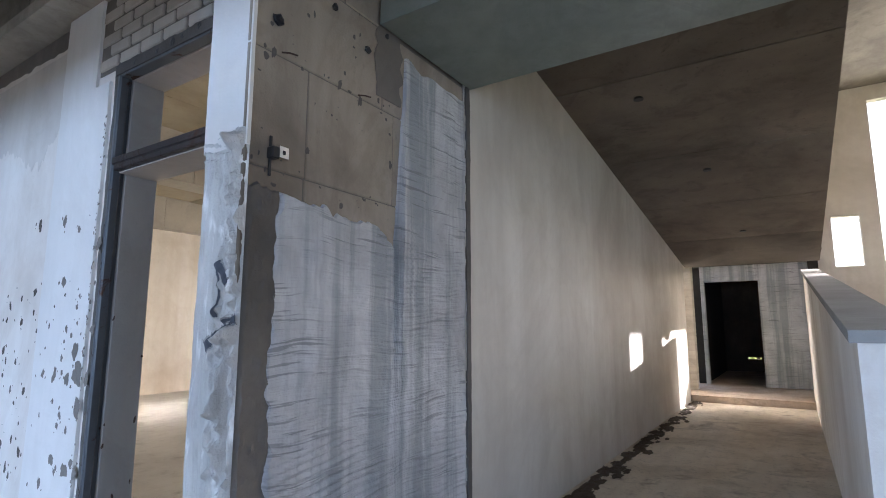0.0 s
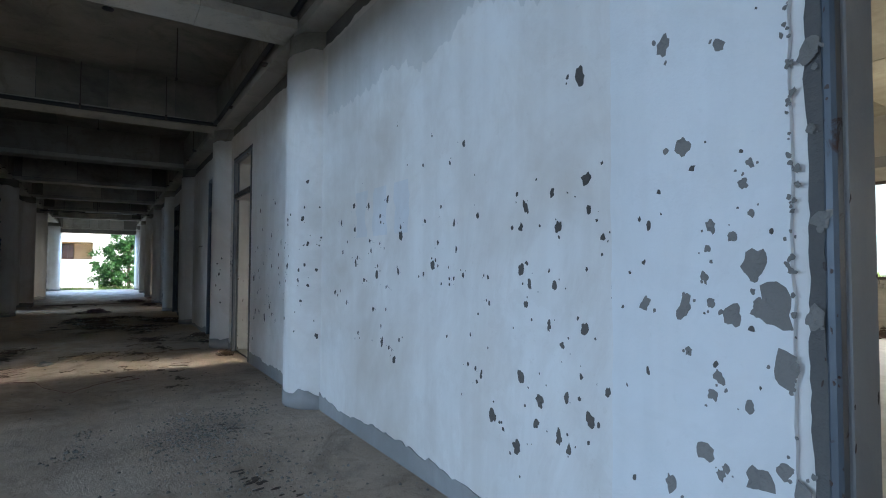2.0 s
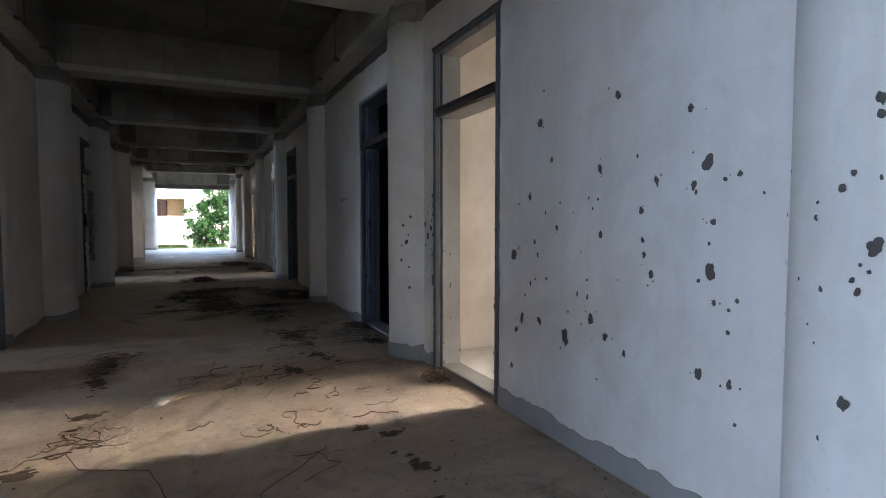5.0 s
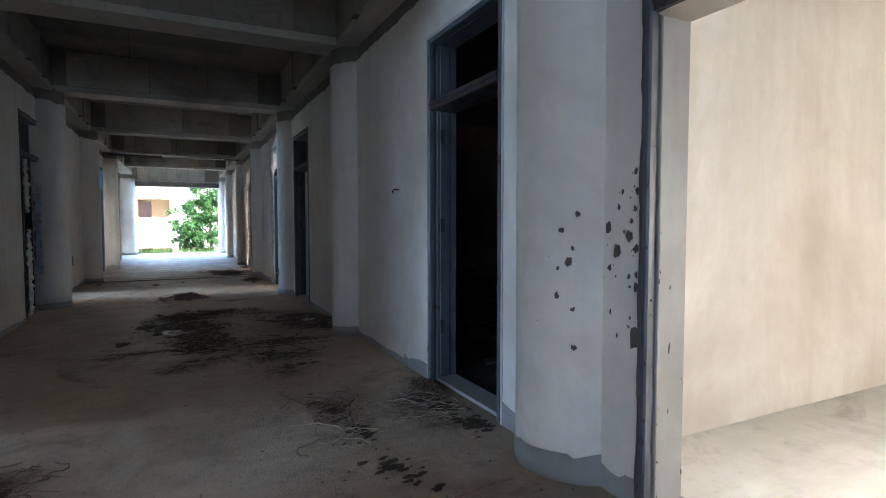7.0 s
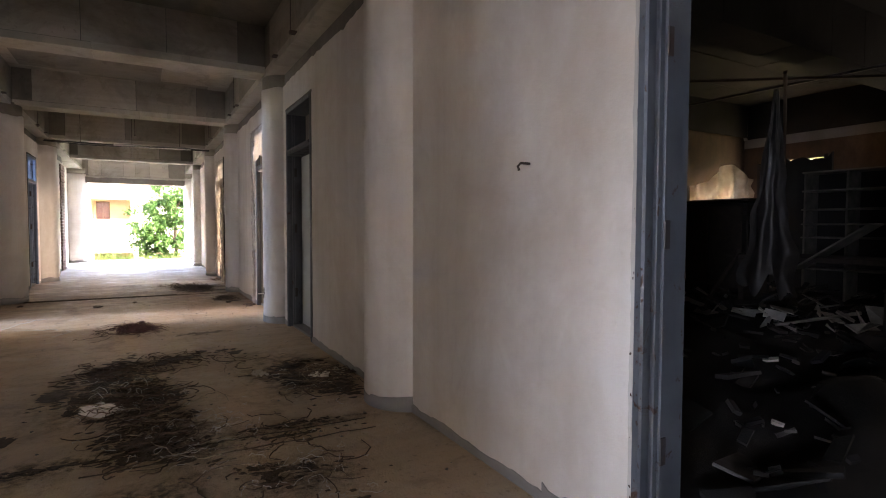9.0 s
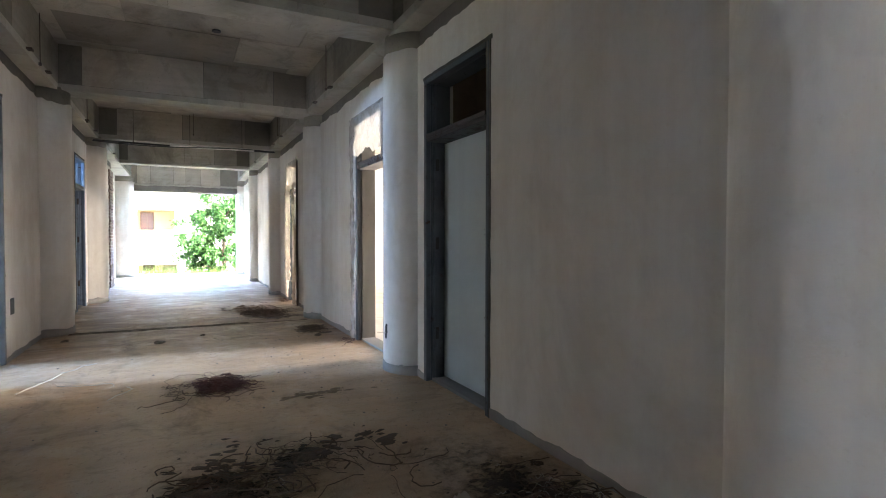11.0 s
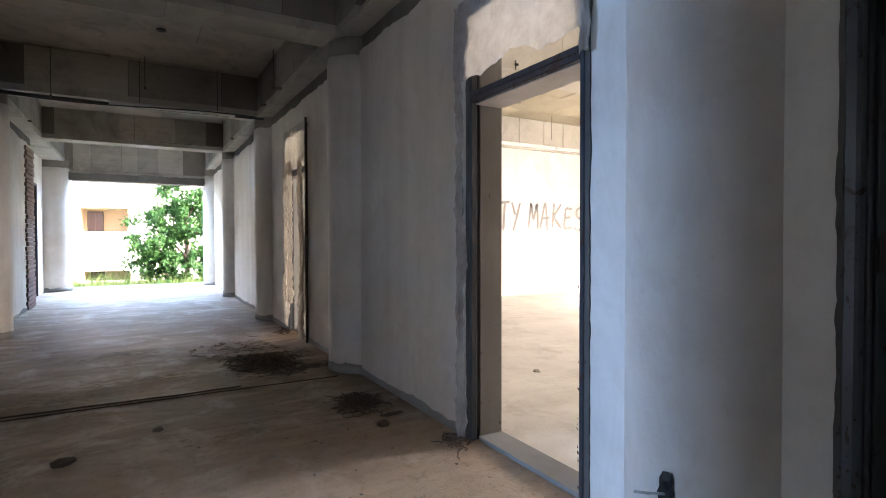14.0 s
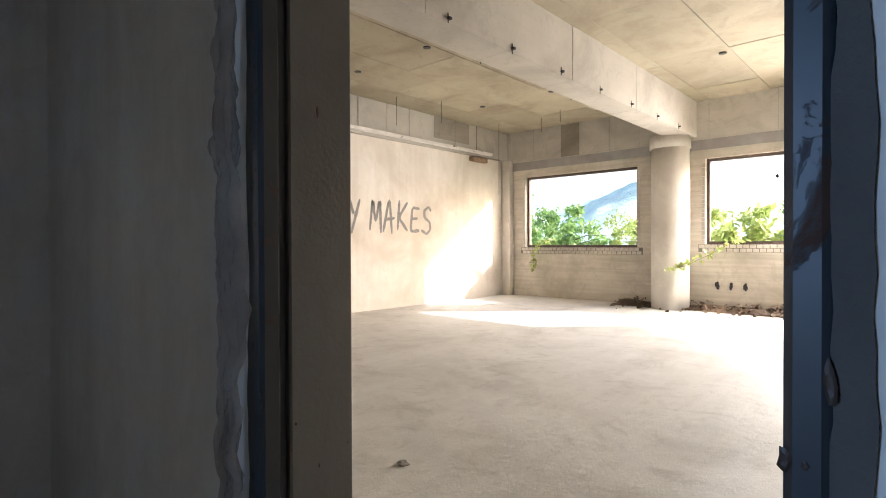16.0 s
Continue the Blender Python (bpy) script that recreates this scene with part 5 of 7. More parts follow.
MIDDLE = [(-4.21, 1.69, 0.016), (-4.33, 1.62, 0.014), (-4.59, 1.65, 0.011), (-4.12, 1.53, 0.006), (-4.41, 1.41, 0.013), (-4.57, 1.35, 0.015), (-4.29, 1.32, 0.016), (-4.10, 1.34, 0.019),
          (-4.44, 1.23, 0.015), (-4.27, 1.19, 0.013), (-4.49, 1.11, 0.029), (-4.46, 1.14, 0.012), (-4.58, 1.07, 0.012), (-4.21, 1.07, 0.015), (-4.33, 1.05, 0.011), (-4.29, 1.05, 0.010),
          (-4.33, 1.02, 0.009), (-4.17, 0.66, 0.013), (-4.11, 0.65, 0.011), (-4.10, 0.59, 0.012), (-4.07, 0.62, 0.014), (-4.01, 0.95, 0.012), (-4.03, 0.96, 0.007), (-3.99, 0.47, 0.030),
          (-4.05, 1.07, 0.007), (-4.50, 1.79, 0.008), (-4.89, 1.93, 0.007), (-4.22, 0.51, 0.005)]
PANEL = [(-5.74, 1.42, 0.017), (-5.52, 1.52, 0.025), (-5.50, 1.36, 0.026), (-5.28, 1.50, 0.020), (-5.01, 1.51, 0.020), (-5.11, 1.42, 0.018), (-5.10, 1.38, 0.014), (-4.84, 1.29, 0.031),
         (-4.84, 1.335, 0.015), (-5.26, 1.27, 0.016), (-5.24, 1.21, 0.016), (-5.11, 1.25, 0.011), (-5.48, 1.13, 0.020), (-5.455, 1.165, 0.015), (-5.71, 1.21, 0.017), (-5.85, 0.92, 0.020),
         (-5.63, 0.86, 0.013), (-5.34, 1.02, 0.017), (-5.15, 1.06, 0.026), (-5.14, 1.11, 0.012), (-4.87, 1.08, 0.014), (-5.02, 0.985, 0.010), (-5.20, 0.84, 0.018), (-5.43, 0.67, 0.016),
         (-5.07, 0.65, 0.023), (-4.98, 0.63, 0.014), (-4.85, 0.69, 0.014), (-4.91, 0.57, 0.026)]
BEYOND = [(-7.51, 1.74, 0.025), (-7.12, 1.61, 0.019), (-7.28, 1.34, 0.019), (-8.19, 1.31, 0.022), (-7.67, 0.70, 0.031), (-7.06, 0.59, 0.020), (-7.45, 0.58, 0.015), (-8.10, 1.71, 0.030),
          (-7.62, 1.42, 0.018), (-7.04, 1.39, 0.033), (-6.91, 1.34, 0.014), (-7.10, 1.31, 0.017), (-7.36, 1.22, 0.017), (-7.01, 1.17, 0.017), (-7.61, 1.11, 0.016), (-7.35, 1.09, 0.014),
          (-7.34, 1.03, 0.014), (-7.02, 0.98, 0.031), (-7.30, 0.95, 0.019), (-7.00, 0.87, 0.017), (-7.86, 0.57, 0.036), (-7.57, 0.63, 0.021), (-8.09, 0.62, 0.026), (-6.93, 0.58, 0.019),
          (-6.94, 0.77, 0.012), (-8.35, 0.97, 0.041), (-8.26, 0.60, 0.027), (-8.32, 0.53, 0.024), (-8.14, 1.06, 0.016), (-7.94, 1.14, 0.015), (-7.99, 1.50, 0.018), (-8.37, 0.30, 0.021)]
BESIDE = [(-9.61, 1.30, 0.013), (-9.54, 1.38, 0.014), (-9.53, 1.30, 0.020), (-9.63, 1.24, 0.013), (-9.54, 1.23, 0.015), (-9.56, 1.18, 0.013), (-9.69, 1.15, 0.024), (-9.57, 1.12, 0.027),
          (-9.64, 1.05, 0.029), (-9.53, 1.07, 0.017), (-9.68, 0.98, 0.018), (-9.57, 0.95, 0.013), (-9.53, 0.96, 0.013), (-9.53, 0.91, 0.023), (-9.56, 0.78, 0.010), (-9.53, 0.70, 0.038)]
STRIP = [(-3.13, 1.78, 0.028), (-2.96, 1.72, 0.017), (-2.74, 1.63, 0.028), (-3.07, 1.46, 0.029), (-2.74, 1.44, 0.013), (-2.88, 1.38, 0.013), (-2.77, 1.35, 0.011), (-2.90, 1.33, 0.016),
         (-2.88, 1.25, 0.011), (-2.99, 1.22, 0.019), (-2.93, 1.19, 0.014), (-3.00, 1.16, 0.013), (-3.01, 1.08, 0.015), (-2.87, 1.12, 0.038), (-2.83, 1.01, 0.059), (-3.07, 0.99, 0.029),
         (-2.93, 0.98, 0.030), (-2.99, 1.01, 0.014), (-2.74, 0.99, 0.024), (-3.06, 0.87, 0.013), (-3.20, 1.00, 0.021), (-2.80, 0.86, 0.039), (-2.97, 0.81, 0.018), (-2.99, 0.76, 0.017),
         (-2.89, 0.75, 0.014), (-3.01, 0.60, 0.028), (-3.12, 0.48, 0.023), (-2.97, 0.55, 0.014), (-2.87, 0.57, 0.033), (-2.81, 0.61, 0.022), (-2.77, 0.57, 0.024), (-2.72, 1.22, 0.024)]
rng = random.Random(11)
fine, wide = bmesh.new(), bmesh.new()
for k, (x, z, r) in enumerate(MAIN + MIDDLE + BEYOND + BESIDE):
    chip(fine, x, z, r * 0.82, k * 3.7, stretch=1.05 + 0.4 * (k % 3 == 0))
    for q in range(2 if r > 0.014 else 1):      # crumbs of plaster lost beside the pit
        chip(fine, x + rng.gauss(0, 1.6) * r, z + rng.gauss(0, 1.6) * r, r * rng.uniform(0.12, 0.3), rng.uniform(0, 90))
for k, (x, z, r) in enumerate(PANEL):
    chip(fine, x, z, r * 0.92, k * 2.9 + 4, stretch=0.95 + 0.4 * (k % 4 == 0))
    for q in range(2):
        chip(fine, x + rng.gauss(0, 0.03), z + rng.gauss(0, 0.025), rng.choice((0.003, 0.004, 0.006)), rng.uniform(0, 90))
    if k % 4 == 1:      # scratch that runs out of the pit
        for q in range(7):
            chip(fine, x + 0.012 * q, z + 0.01 + 0.004 * q * (-1) ** k, 0.0035 - 0.0003 * q, k + q)
for k, (x, z, r) in enumerate(STRIP):
    chip(wide, x, z, r * 0.98, k * 2.3 + 1, RIGHT - 0.016, stretch=1.0 + 0.15 * (k % 3 == 0))
    for q in range(2):
        chip(wide, x + rng.gauss(0, 1.1) * r, z + rng.gauss(0, 1.1) * r, r * rng.uniform(0.15, 0.4), k * 5.1 + q, RIGHT - 0.016)
for x0, x1, zc, zs, n, y in ((-3.3, -2.82, 1.0, 0.4, 22, RIGHT - 0.016), (-4.2, -3.36, 0.88, 0.35, 22, RIGHT), (-5.9, -4.2, 1.1, 0.3, 14, RIGHT), (-7.7, -6.8, 1.0, 0.3, 12, RIGHT),
                             (-8.48, -7.6, 0.9, 0.32, 26, RIGHT), (-9.68, -9.54, 1.05, 0.3, 6, RIGHT)):
    for k in range(n):
        x, z = rng.uniform(x0, x1), rng.gauss(zc, zs)
        if 0.2 < z < 2.1:
            chip(fine, x, z, rng.choice((0.004, 0.006, 0.008, 0.010)), rng.uniform(0, 90), y, stretch=rng.choice((1, 1, 1.6)))
# broken arris beside the first frame
for k in range(110):
    chip(wide, -2.787 + rng.gauss(0, 0.007), rng.uniform(0.05, 2.3), rng.uniform(0.003, 0.009), rng.uniform(0, 90), RIGHT - 0.0162)
part("chips", fine, CHIP_DARK, wall_n, "dark pits where the plaster was chipped off")
part("bare_patches", wide, CHIP, wall_n, "grey patches of bare mortar where plaster has fallen off")
KNOCKS = [[(-0.78, 1.77, 0.016), (-0.90, 1.48, 0.018), (-1.45, 1.48, 0.013), (-1.45, 1.44, 0.010), (-0.21, 1.47, 0.019), (-0.76, 1.28, 0.016), (-1.70, 1.26, 0.012), (-1.46, 1.11, 0.020),
           (-1.0, 1.08, 0.012), (-0.84, 1.12, 0.012), (-0.54, 1.08, 0.014), (-0.74, 0.96, 0.013), (-0.93, 0.84, 0.013), (-0.52, 0.57, 0.020), (-0.24, 0.59, 0.013), (-1.63, 0.69, 0.018),
           (-1.56, 0.99, 0.011), (-1.02, 1.0, 0.012), (-0.48, 1.57, 0.008), (-0.48, 1.27, 0.008)],
          [(-0.77, 1.21, 0.018), (-0.98, 1.14, 0.018), (-0.83, 1.06, 0.011), (-0.88, 1.0, 0.026), (-1.03, 0.97, 0.011), (-1.04, 0.85, 0.016), (-0.82, 0.79, 0.014), (-0.81, 0.62, 0.018)]]
for cx, knocks in zip(BAYS[:2], KNOCKS):
    bm = bmesh.new()
    more = [(rng.uniform(-2.75, -0.4), rng.gauss(1.05, 0.28), rng.choice((0.004, 0.006, 0.009))) for k in range(34 if cx > -7 else 5)]
    for ang, z, r in knocks + more:
        if 0.3 < z < 1.9:
            one = bmesh.new()
            chip(one, 0, 0, r * (1.0 if cx > -7 else 0.8), rng.uniform(0, 90), 0.0, -1, rng.choice((1, 1.25)))
            add(bm, one, Matrix.Translation((cx, 1.38, z)) @ Matrix.Rotation(ang + math.pi / 2, 4, "Z") @ Matrix.Translation((0, -0.3245, 0)))
    tagged(link("plaster_chips", bm, CHIP_DARK), "dark chips knocked out of the column's plaster", "chips", "chipped columns", "stuff")

# ---- writing on the wall of the third room ----
WALL3 = -24.80 + 0.075

# dark closed door in the set-back wall beside the open end
dark_door = thing("door_11", (-29.25, LEFT - 0.22, 0), "dark closed steel door in the set-back wall", "door", "corridor doorways", "structure")
for nm, a, b, z0, z1 in (("jamb", -29.75, -29.70, 0, 2.35), ("jamb", -28.80, -28.75, 0, 2.35), ("head", -29.70, -28.80, 2.30, 2.35)):
    bm = bmesh.new()
    soft_box(bm, a, b, LEFT - 0.35, LEFT - 0.205, z0, z1, 0.005)
    part(nm, bm, STEEL_DARK, dark_door)
bm = bmesh.new()
soft_box(bm, -29.695, -28.805, LEFT - 0.31, LEFT - 0.27, 0.01, 2.295, 0.005)
part("leaf", bm, STEEL_BLUE, dark_door, "dull dark blue leaf")


# strokes of each sprayed letter in a unit box: u across, v up
STROKES = {"M": (((0.05, 0), (0.18, 1.0), (0.46, 0.22), (0.74, 1.0), (0.92, -0.08)),), "A": (((0.0, -0.05), (0.42, 1.0), (0.72, -0.1)), ((0.1, 0.32), (0.9, 0.38))),
           "K": (((0.15, 1.0), (0.1, 0.0)), ((0.85, 0.95), (0.14, 0.42), (0.95, -0.02))), "E": (((0.85, 0.88), (0.2, 0.92), (0.12, 0.02), (0.9, 0.06)), ((0.15, 0.48), (0.7, 0.52))),
           "S": (((0.85, 0.78), (0.6, 0.92), (0.2, 0.78), (0.25, 0.55), (0.75, 0.4), (0.85, 0.15), (0.5, -0.02), (0.0, 0.12)),),
           "B": (((0.1, 0.0), (0.16, 1.0), (0.7, 0.85), (0.6, 0.58), (0.15, 0.5)), ((0.15, 0.5), (0.8, 0.4), (0.75, 0.08), (0.1, 0.0))),
           "U": (((0.1, 0.95), (0.12, 0.25), (0.4, 0.0), (0.75, 0.2), (0.8, 0.95)),), "T": (((0.0, 0.92), (0.95, 0.98)), ((0.5, 0.95), (0.45, -0.05))),
           "Y": (((0.05, 1.0), (0.42, 0.5)), ((0.85, 1.0), (0.3, -0.12)))}


def stroke(bm, pts, width, rng):
    """A sprayed line: a thin ribbon of varying width through the points, on the partition."""
    line = []
    for a, b in zip(pts, pts[1:]):
        line += [Vector(a).lerp(Vector(b), i / 7) for i in range(7)]
    line.append(Vector(pts[-1]))
    for _ in range(2):
        line = [line[0]] + [(p + 2 * q + r) / 4 for p, q, r in zip(line, line[1:], line[2:])] + [line[-1]]
    x = WALL3 + 0.002 + rng.uniform(0, 0.001)
    prev = None
    for i, p in enumerate(line):
        d = (line[min(i + 1, len(line) - 1)] - line[max(i - 1, 0)]).normalized()
        w = width * (0.75 + 0.5 * abs(NO((p.x * 5, p.y * 5, 1)))) * (0.55 if i in (0, len(line) - 1) else 1.0)
        side = Vector((-d.y, d.x)) * w / 2
        pair = [bm.verts.new((x, q.x, q.y)) for q in (p - side, p + side)]
        if prev:
            bm.faces.new((prev[0], pair[0], pair[1], prev[1]))
        prev = pair


def writing(word, y, z, size, width, lab):
    """Sprayed capitals on the partition, letter by letter, slanted and uneven."""
    rng = random.Random(len(word))
    e = thing("graffiti", (WALL3, y, z), lab, "graffiti", "sprayed words")
    step = width / len(word)
    for k, ch in enumerate(word):
        h, lift = size * rng.uniform(0.88, 1.12), rng.uniform(-0.03, 0.03)
        bm = bmesh.new()
        for s in STROKES[ch]:
            stroke(bm, [(y + step * (k + 0.92 * u + 0.10 * v), z + lift + h * v) for u, v in s], 0.066, rng)
        part("letter", bm, SPRAY, e)


writing("BEAUTY", 4.75, 1.40, 0.56, 1.80, "faded grey-black sprayed word BEAUTY on the white partition")
writing("MAKES", 6.72, 1.40, 0.56, 1.62, "faded grey-black sprayed word MAKES on the white partition")

# ---- corridor ceiling fittings ----
def rod(x, y, z0, z1=CEIL + 0.002, hook=True, grp="hanger rods in the corridor"):
    bm = bmesh.new()
    tube(bm, [(x, y, z1), (x, y, z0)], 0.005, 5)
    if hook:
        box(bm, x - 0.02, x + 0.02, y - 0.012, y + 0.012, z0 - 0.012, z0 + 0.012)
    tagged(link("hanger_rod", bm, ROD), "thin rusty threaded hanger rod hanging from the slab", "rod", grp)


def pipe(x, z, y0, y1, mat, r, lab, nm):
    e = thing(nm, (x, y0, z), lab, "pipe")
    bm = bmesh.new()
    tube(bm, [(x, y0 + (y1 - y0) * i / 8, z - 0.012 * math.sin(math.pi * i / 8)) for i in range(9)], r, 8)
    part("pipe", bm, mat, e, "", True)
    for f in (0.2, 0.5, 0.8):
        y = y0 + (y1 - y0) * f
        bm = bmesh.new()
        tube(bm, [(x, y, CEIL), (x, y, z + r)], 0.005, 5)
        part("hanger", bm, ROD, e, "thin hanger")
        bm = bmesh.new()
        soft_box(bm, x - r - 0.006, x + r + 0.006, y - 0.012, y + 0.012, z - r - 0.006, z + r + 0.006, 0.004)
        part("clip", bm, ROD, e)
    return e


pipe(-9.72, 2.995, LEFT + 0.1, RIGHT - 0.20, CABLE, 0.026, "black pipe across the corridor on hanger rods", "conduit")
pale_run = pipe(-23.83, 2.925, LEFT + 0.1, RIGHT - 0.1, CABLE, 0.017, "dark conduit with a white sleeve across the corridor", "conduit")
bm = bmesh.new()
tube(bm, [(-23.79, -0.75 + 0.25 * i, 2.925 - 0.006 * math.sin(i * 0.9)) for i in range(7)], 0.028, 8)
part("sleeve", bm, WHITE_TRAY, pale_run, "white plastic sleeve", True)
bm = bmesh.new()
tube(bm, [(-23.74, LEFT + 0.1 + 0.3 * i, 2.90 - 0.03 * math.sin(i * 0.55)) for i in range(11)], 0.009, 5)
part("loose_cable", bm, CABLE, pale_run, "thin sagging cable", True)
for x, y, z in ((-8.1, 0.4, 3.0), (-11.8, -0.3, 3.2), (-15.6, -0.9, 3.2), (-15.4, 1.02, 3.0), (-19.0, 1.02, 3.0), (-19.4, -1.88, 3.0), (-22.6, 1.02, 3.05), (-22.5, -1.88, 3.0),
                (-12.0, -1.88, 3.05), (-13.9, -1.88, 3.05), (-11.7, 1.02, 3.02), (-23.7, -0.35, 3.13), (-27.0, 1.0, 3.05), (-4.5, -0.8, 3.0)):
    rod(x, y, z)
bm = bmesh.new()
for x in (-7.2, -8.8, -11.7, -12.6, -15.4, -16.2, -18.9, -19.7, -22.4, -23.3, -26.1):
    for y in (RIGHT - 0.175, LEFT + 0.175):
        s = -1 if y > 0 else 1
        box(bm, x - 0.07, x + 0.02, min(y, y + s * 0.05), max(y, y + s * 0.05), LONG + 0.03, LONG + 0.045)
tagged(link("anchor_stubs", bm, ROD), "short rusty anchor stubs along the beams", "anchor", "", "stuff")

cable = thing("black_cable", (-4.5, 1.0, 3.2), "thick black cable drooping along the beam", "cable")
bm = bmesh.new()
tube(bm, [(-2.5, 0.2, 3.60), (-2.9, 0.62, 3.56), (-3.3, 0.86, 3.52), (-3.9, 0.98, 3.40), (-4.7, 1.02, 3.22), (-5.4, 1.03, 3.12), (-6.0, 1.035, 3.10), (-7.2, 1.035, 3.08), (-8.6, 1.035, 3.04), (-9.4, 1.03, 3.0), (-9.66, 1.02, 2.995)], 0.026, 8)
part("sheath", bm, CABLE, cable, "", True)
bm = bmesh.new()
soft_box(bm, -4.86, -4.66, 0.93, 1.055, 3.22, 3.37, 0.012)
part("junction_can", bm, CABLE, cable, "black junction box", True)

# slab holes: small dark sleeves cast in the soffits
def sleeves(spots, name, lab):
    bm = bmesh.new()
    for x, y in spots:
        z = CEIL if y < RIGHT else CEIL_ROOM
        drum(bm, x, y, 0.048, z - 0.012, z + 0.05, 12)
    tagged(link(name, bm, BLACK), lab, "sleeve", "", "stuff")


rng = random.Random(3)
sleeves([(x + rng.uniform(-0.3, 0.3), y) for x in (-8.7, -7.4, -5.0, -3.6) for y in (3.4, 5.9, 8.0)] +
        [(x + rng.uniform(-0.3, 0.3), y) for x in (-23.6, -22.3, -19.6, -18.3) for y in (3.6, 5.6, 8.4)] +
        [(x, -0.2) for x in (-8, -11.7, -15.4, -19.1, -22.6, -26.2)], "cast_sleeves", "small round cable sleeves cast in the slab")
bm = bmesh.new()
for x, y in ((-0.6, 6.05), (-0.45, 8.3), (-0.9, 4.4)):
    drum(bm, x, y, 0.04, hall_soffit(y) - 0.012, hall_soffit(y) + 0.05, 12)
tagged(link("ramp_sleeves", bm, BLACK), "round sleeves cast in the ramp's underside", "sleeve", "", "stuff")

bm = bmesh.new()
for x0 in (-20.72, -6.5):
    for k in range(9):
        y = 2.2 + 0.95 * k
        for sx in (-1, 1):
            box(bm, x0 + sx * 0.2 - 0.03, x0 + sx * 0.2 + 0.03, y - 0.012, y + 0.02, BEAM_ROOM + 0.03, BEAM_ROOM + 0.05)
            box(bm, x0 + sx * 0.2 - 0.003, x0 + sx * 0.2 + 0.003, y - 0.006, y + 0.006, BEAM_ROOM - 0.015 * (k % 2), BEAM_ROOM + 0.09)
tagged(link("beam_ties", bm, BLACK), "black wire ties left at the beam's joints", "wire tie", "", "stuff")

# seams across the corridor slab and floor
bm = bmesh.new()
pts = [(-20.3 + 0.03 * NO((y * 2, 1, 1)), y, 0.004) for y in np.linspace(LEFT + 0.25, RIGHT - 0.2, 30)]
tube(bm, [(p[0], p[1], p[2] - 0.003) for p in pts], 0.007, 4)
tube(bm, [(p[0] - 0.07 + 0.02 * NO((p[1] * 3, 5, 5)), p[1], 0.003) for p in pts[:22]], 0.008, 4)
tagged(link("floor_joint", bm, MUD), "dark dirt-filled joint across the floor", "joint", "", "structure")
bm = bmesh.new()
pts = [(-13.35 + 0.05 * y, y, 0.003) for y in np.linspace(-0.5, 0.95, 16)]
tube(bm, [(x + 0.02 * NO((y * 5, 2, 3)), y, z - 0.003) for x, y, z in pts], 0.007, 4)
tube(bm, [(x + 0.16 + 0.02 * NO((y * 6, 8, 3)), y, z - 0.003) for x, y, z in pts], 0.006, 4)
tagged(link("floor_track", bm, MUD), "pair of dark scraped tracks across the floor", "joint", "", "structure")

# ---- litter on the corridor floor ----
def strands(name, spots, mat, lab, seed, r=(0.0018, 0.004), length=(0.06, 0.30), cat="litter", curl=0.7):
    """Loose curling strands scattered round the spots (x, y, reach x, reach y, count, heap)."""
    rng = random.Random(seed)
    bm = bmesh.new()
    for cx, cy, rx, ry, n, heap in spots:
        for k in range(n):
            x, y = cx + rx * rng.gauss(0, 0.45), cy + ry * rng.gauss(0, 0.45)
            y = max(LEFT + 0.1, min(RIGHT - 0.08, y))
            a, bend = rng.uniform(0, 6.28), rng.gauss(0, curl)
            n_pts = 8 if curl < 1 else 18
            step = rng.uniform(*length) / (n_pts - 1)
            z0 = heap * rng.random() * max(0, 1 - abs(x - cx) / rx)
            pts = []
            for i in range(n_pts):
                pts.append((x, y, 0.004 + z0 * (0.4 + 0.6 * math.sin(math.pi * i / (n_pts - 1))) + 0.012 * rng.random() * (i % 3 == 1)))
                x, y = x + step * math.cos(a), max(LEFT + 0.06, min(RIGHT - 0.05, y + step * math.sin(a)))
                a += bend * 3.5 / (n_pts - 1) + rng.gauss(0, 0.3)
            tube(bm, pts, rng.uniform(*r), 3)
    return tagged(link(name, bm, mat), lab, cat, "", "stuff")


strands("plant_litter", [(-15.2, -0.45, 0.4, 0.22, 60, 0.03), (-14.3, -0.3, 0.5, 0.3, 130, 0.05), (-13.5, -0.2, 0.35, 0.25, 60, 0.03), (-15.4, 0.0, 0.35, 0.2, 30, 0.03), (-14.3, 0.92, 0.45, 0.2, 110, 0.06),
                         (-12.9, 0.35, 0.5, 0.3, 26, 0.01), (-13.4, 0.5, 0.5, 0.3, 18, 0.01), (-15.2, 0.4, 0.4, 0.2, 16, 0.01), (-11.2, 0.42, 0.4, 0.15, 40, 0.02)], WIRE_BROWN, "dark dry stalks and roots strewn over the floor", 1, (0.0015, 0.005), (0.08, 0.40))
strands("dry_grass", [(-14.2, -0.2, 0.6, 0.35, 26, 0.05), (-13.3, 0.1, 0.4, 0.3, 14, 0.02), (-14.3, 0.85, 0.4, 0.2, 18, 0.05), (-10.9, 1.0, 0.3, 0.12, 30, 0.03), (-10.8, 0.45, 0.25, 0.1, 12, 0.02)], WIRE_STRAW, "pale dry stalks lying on dark mud", 8, (0.0014, 0.003), (0.08, 0.35))
strands("plant_litter", [(-21.16, 0.6, 0.36, 0.28, 620, 0.08), (-19.48, 0.92, 0.22, 0.11, 240, 0.05), (-22.0, 0.5, 0.5, 0.4, 60, 0.01)], WIRE_BROWN, "small heap of dark dry stalks on the floor", 2, (0.0018, 0.004), (0.04, 0.18))
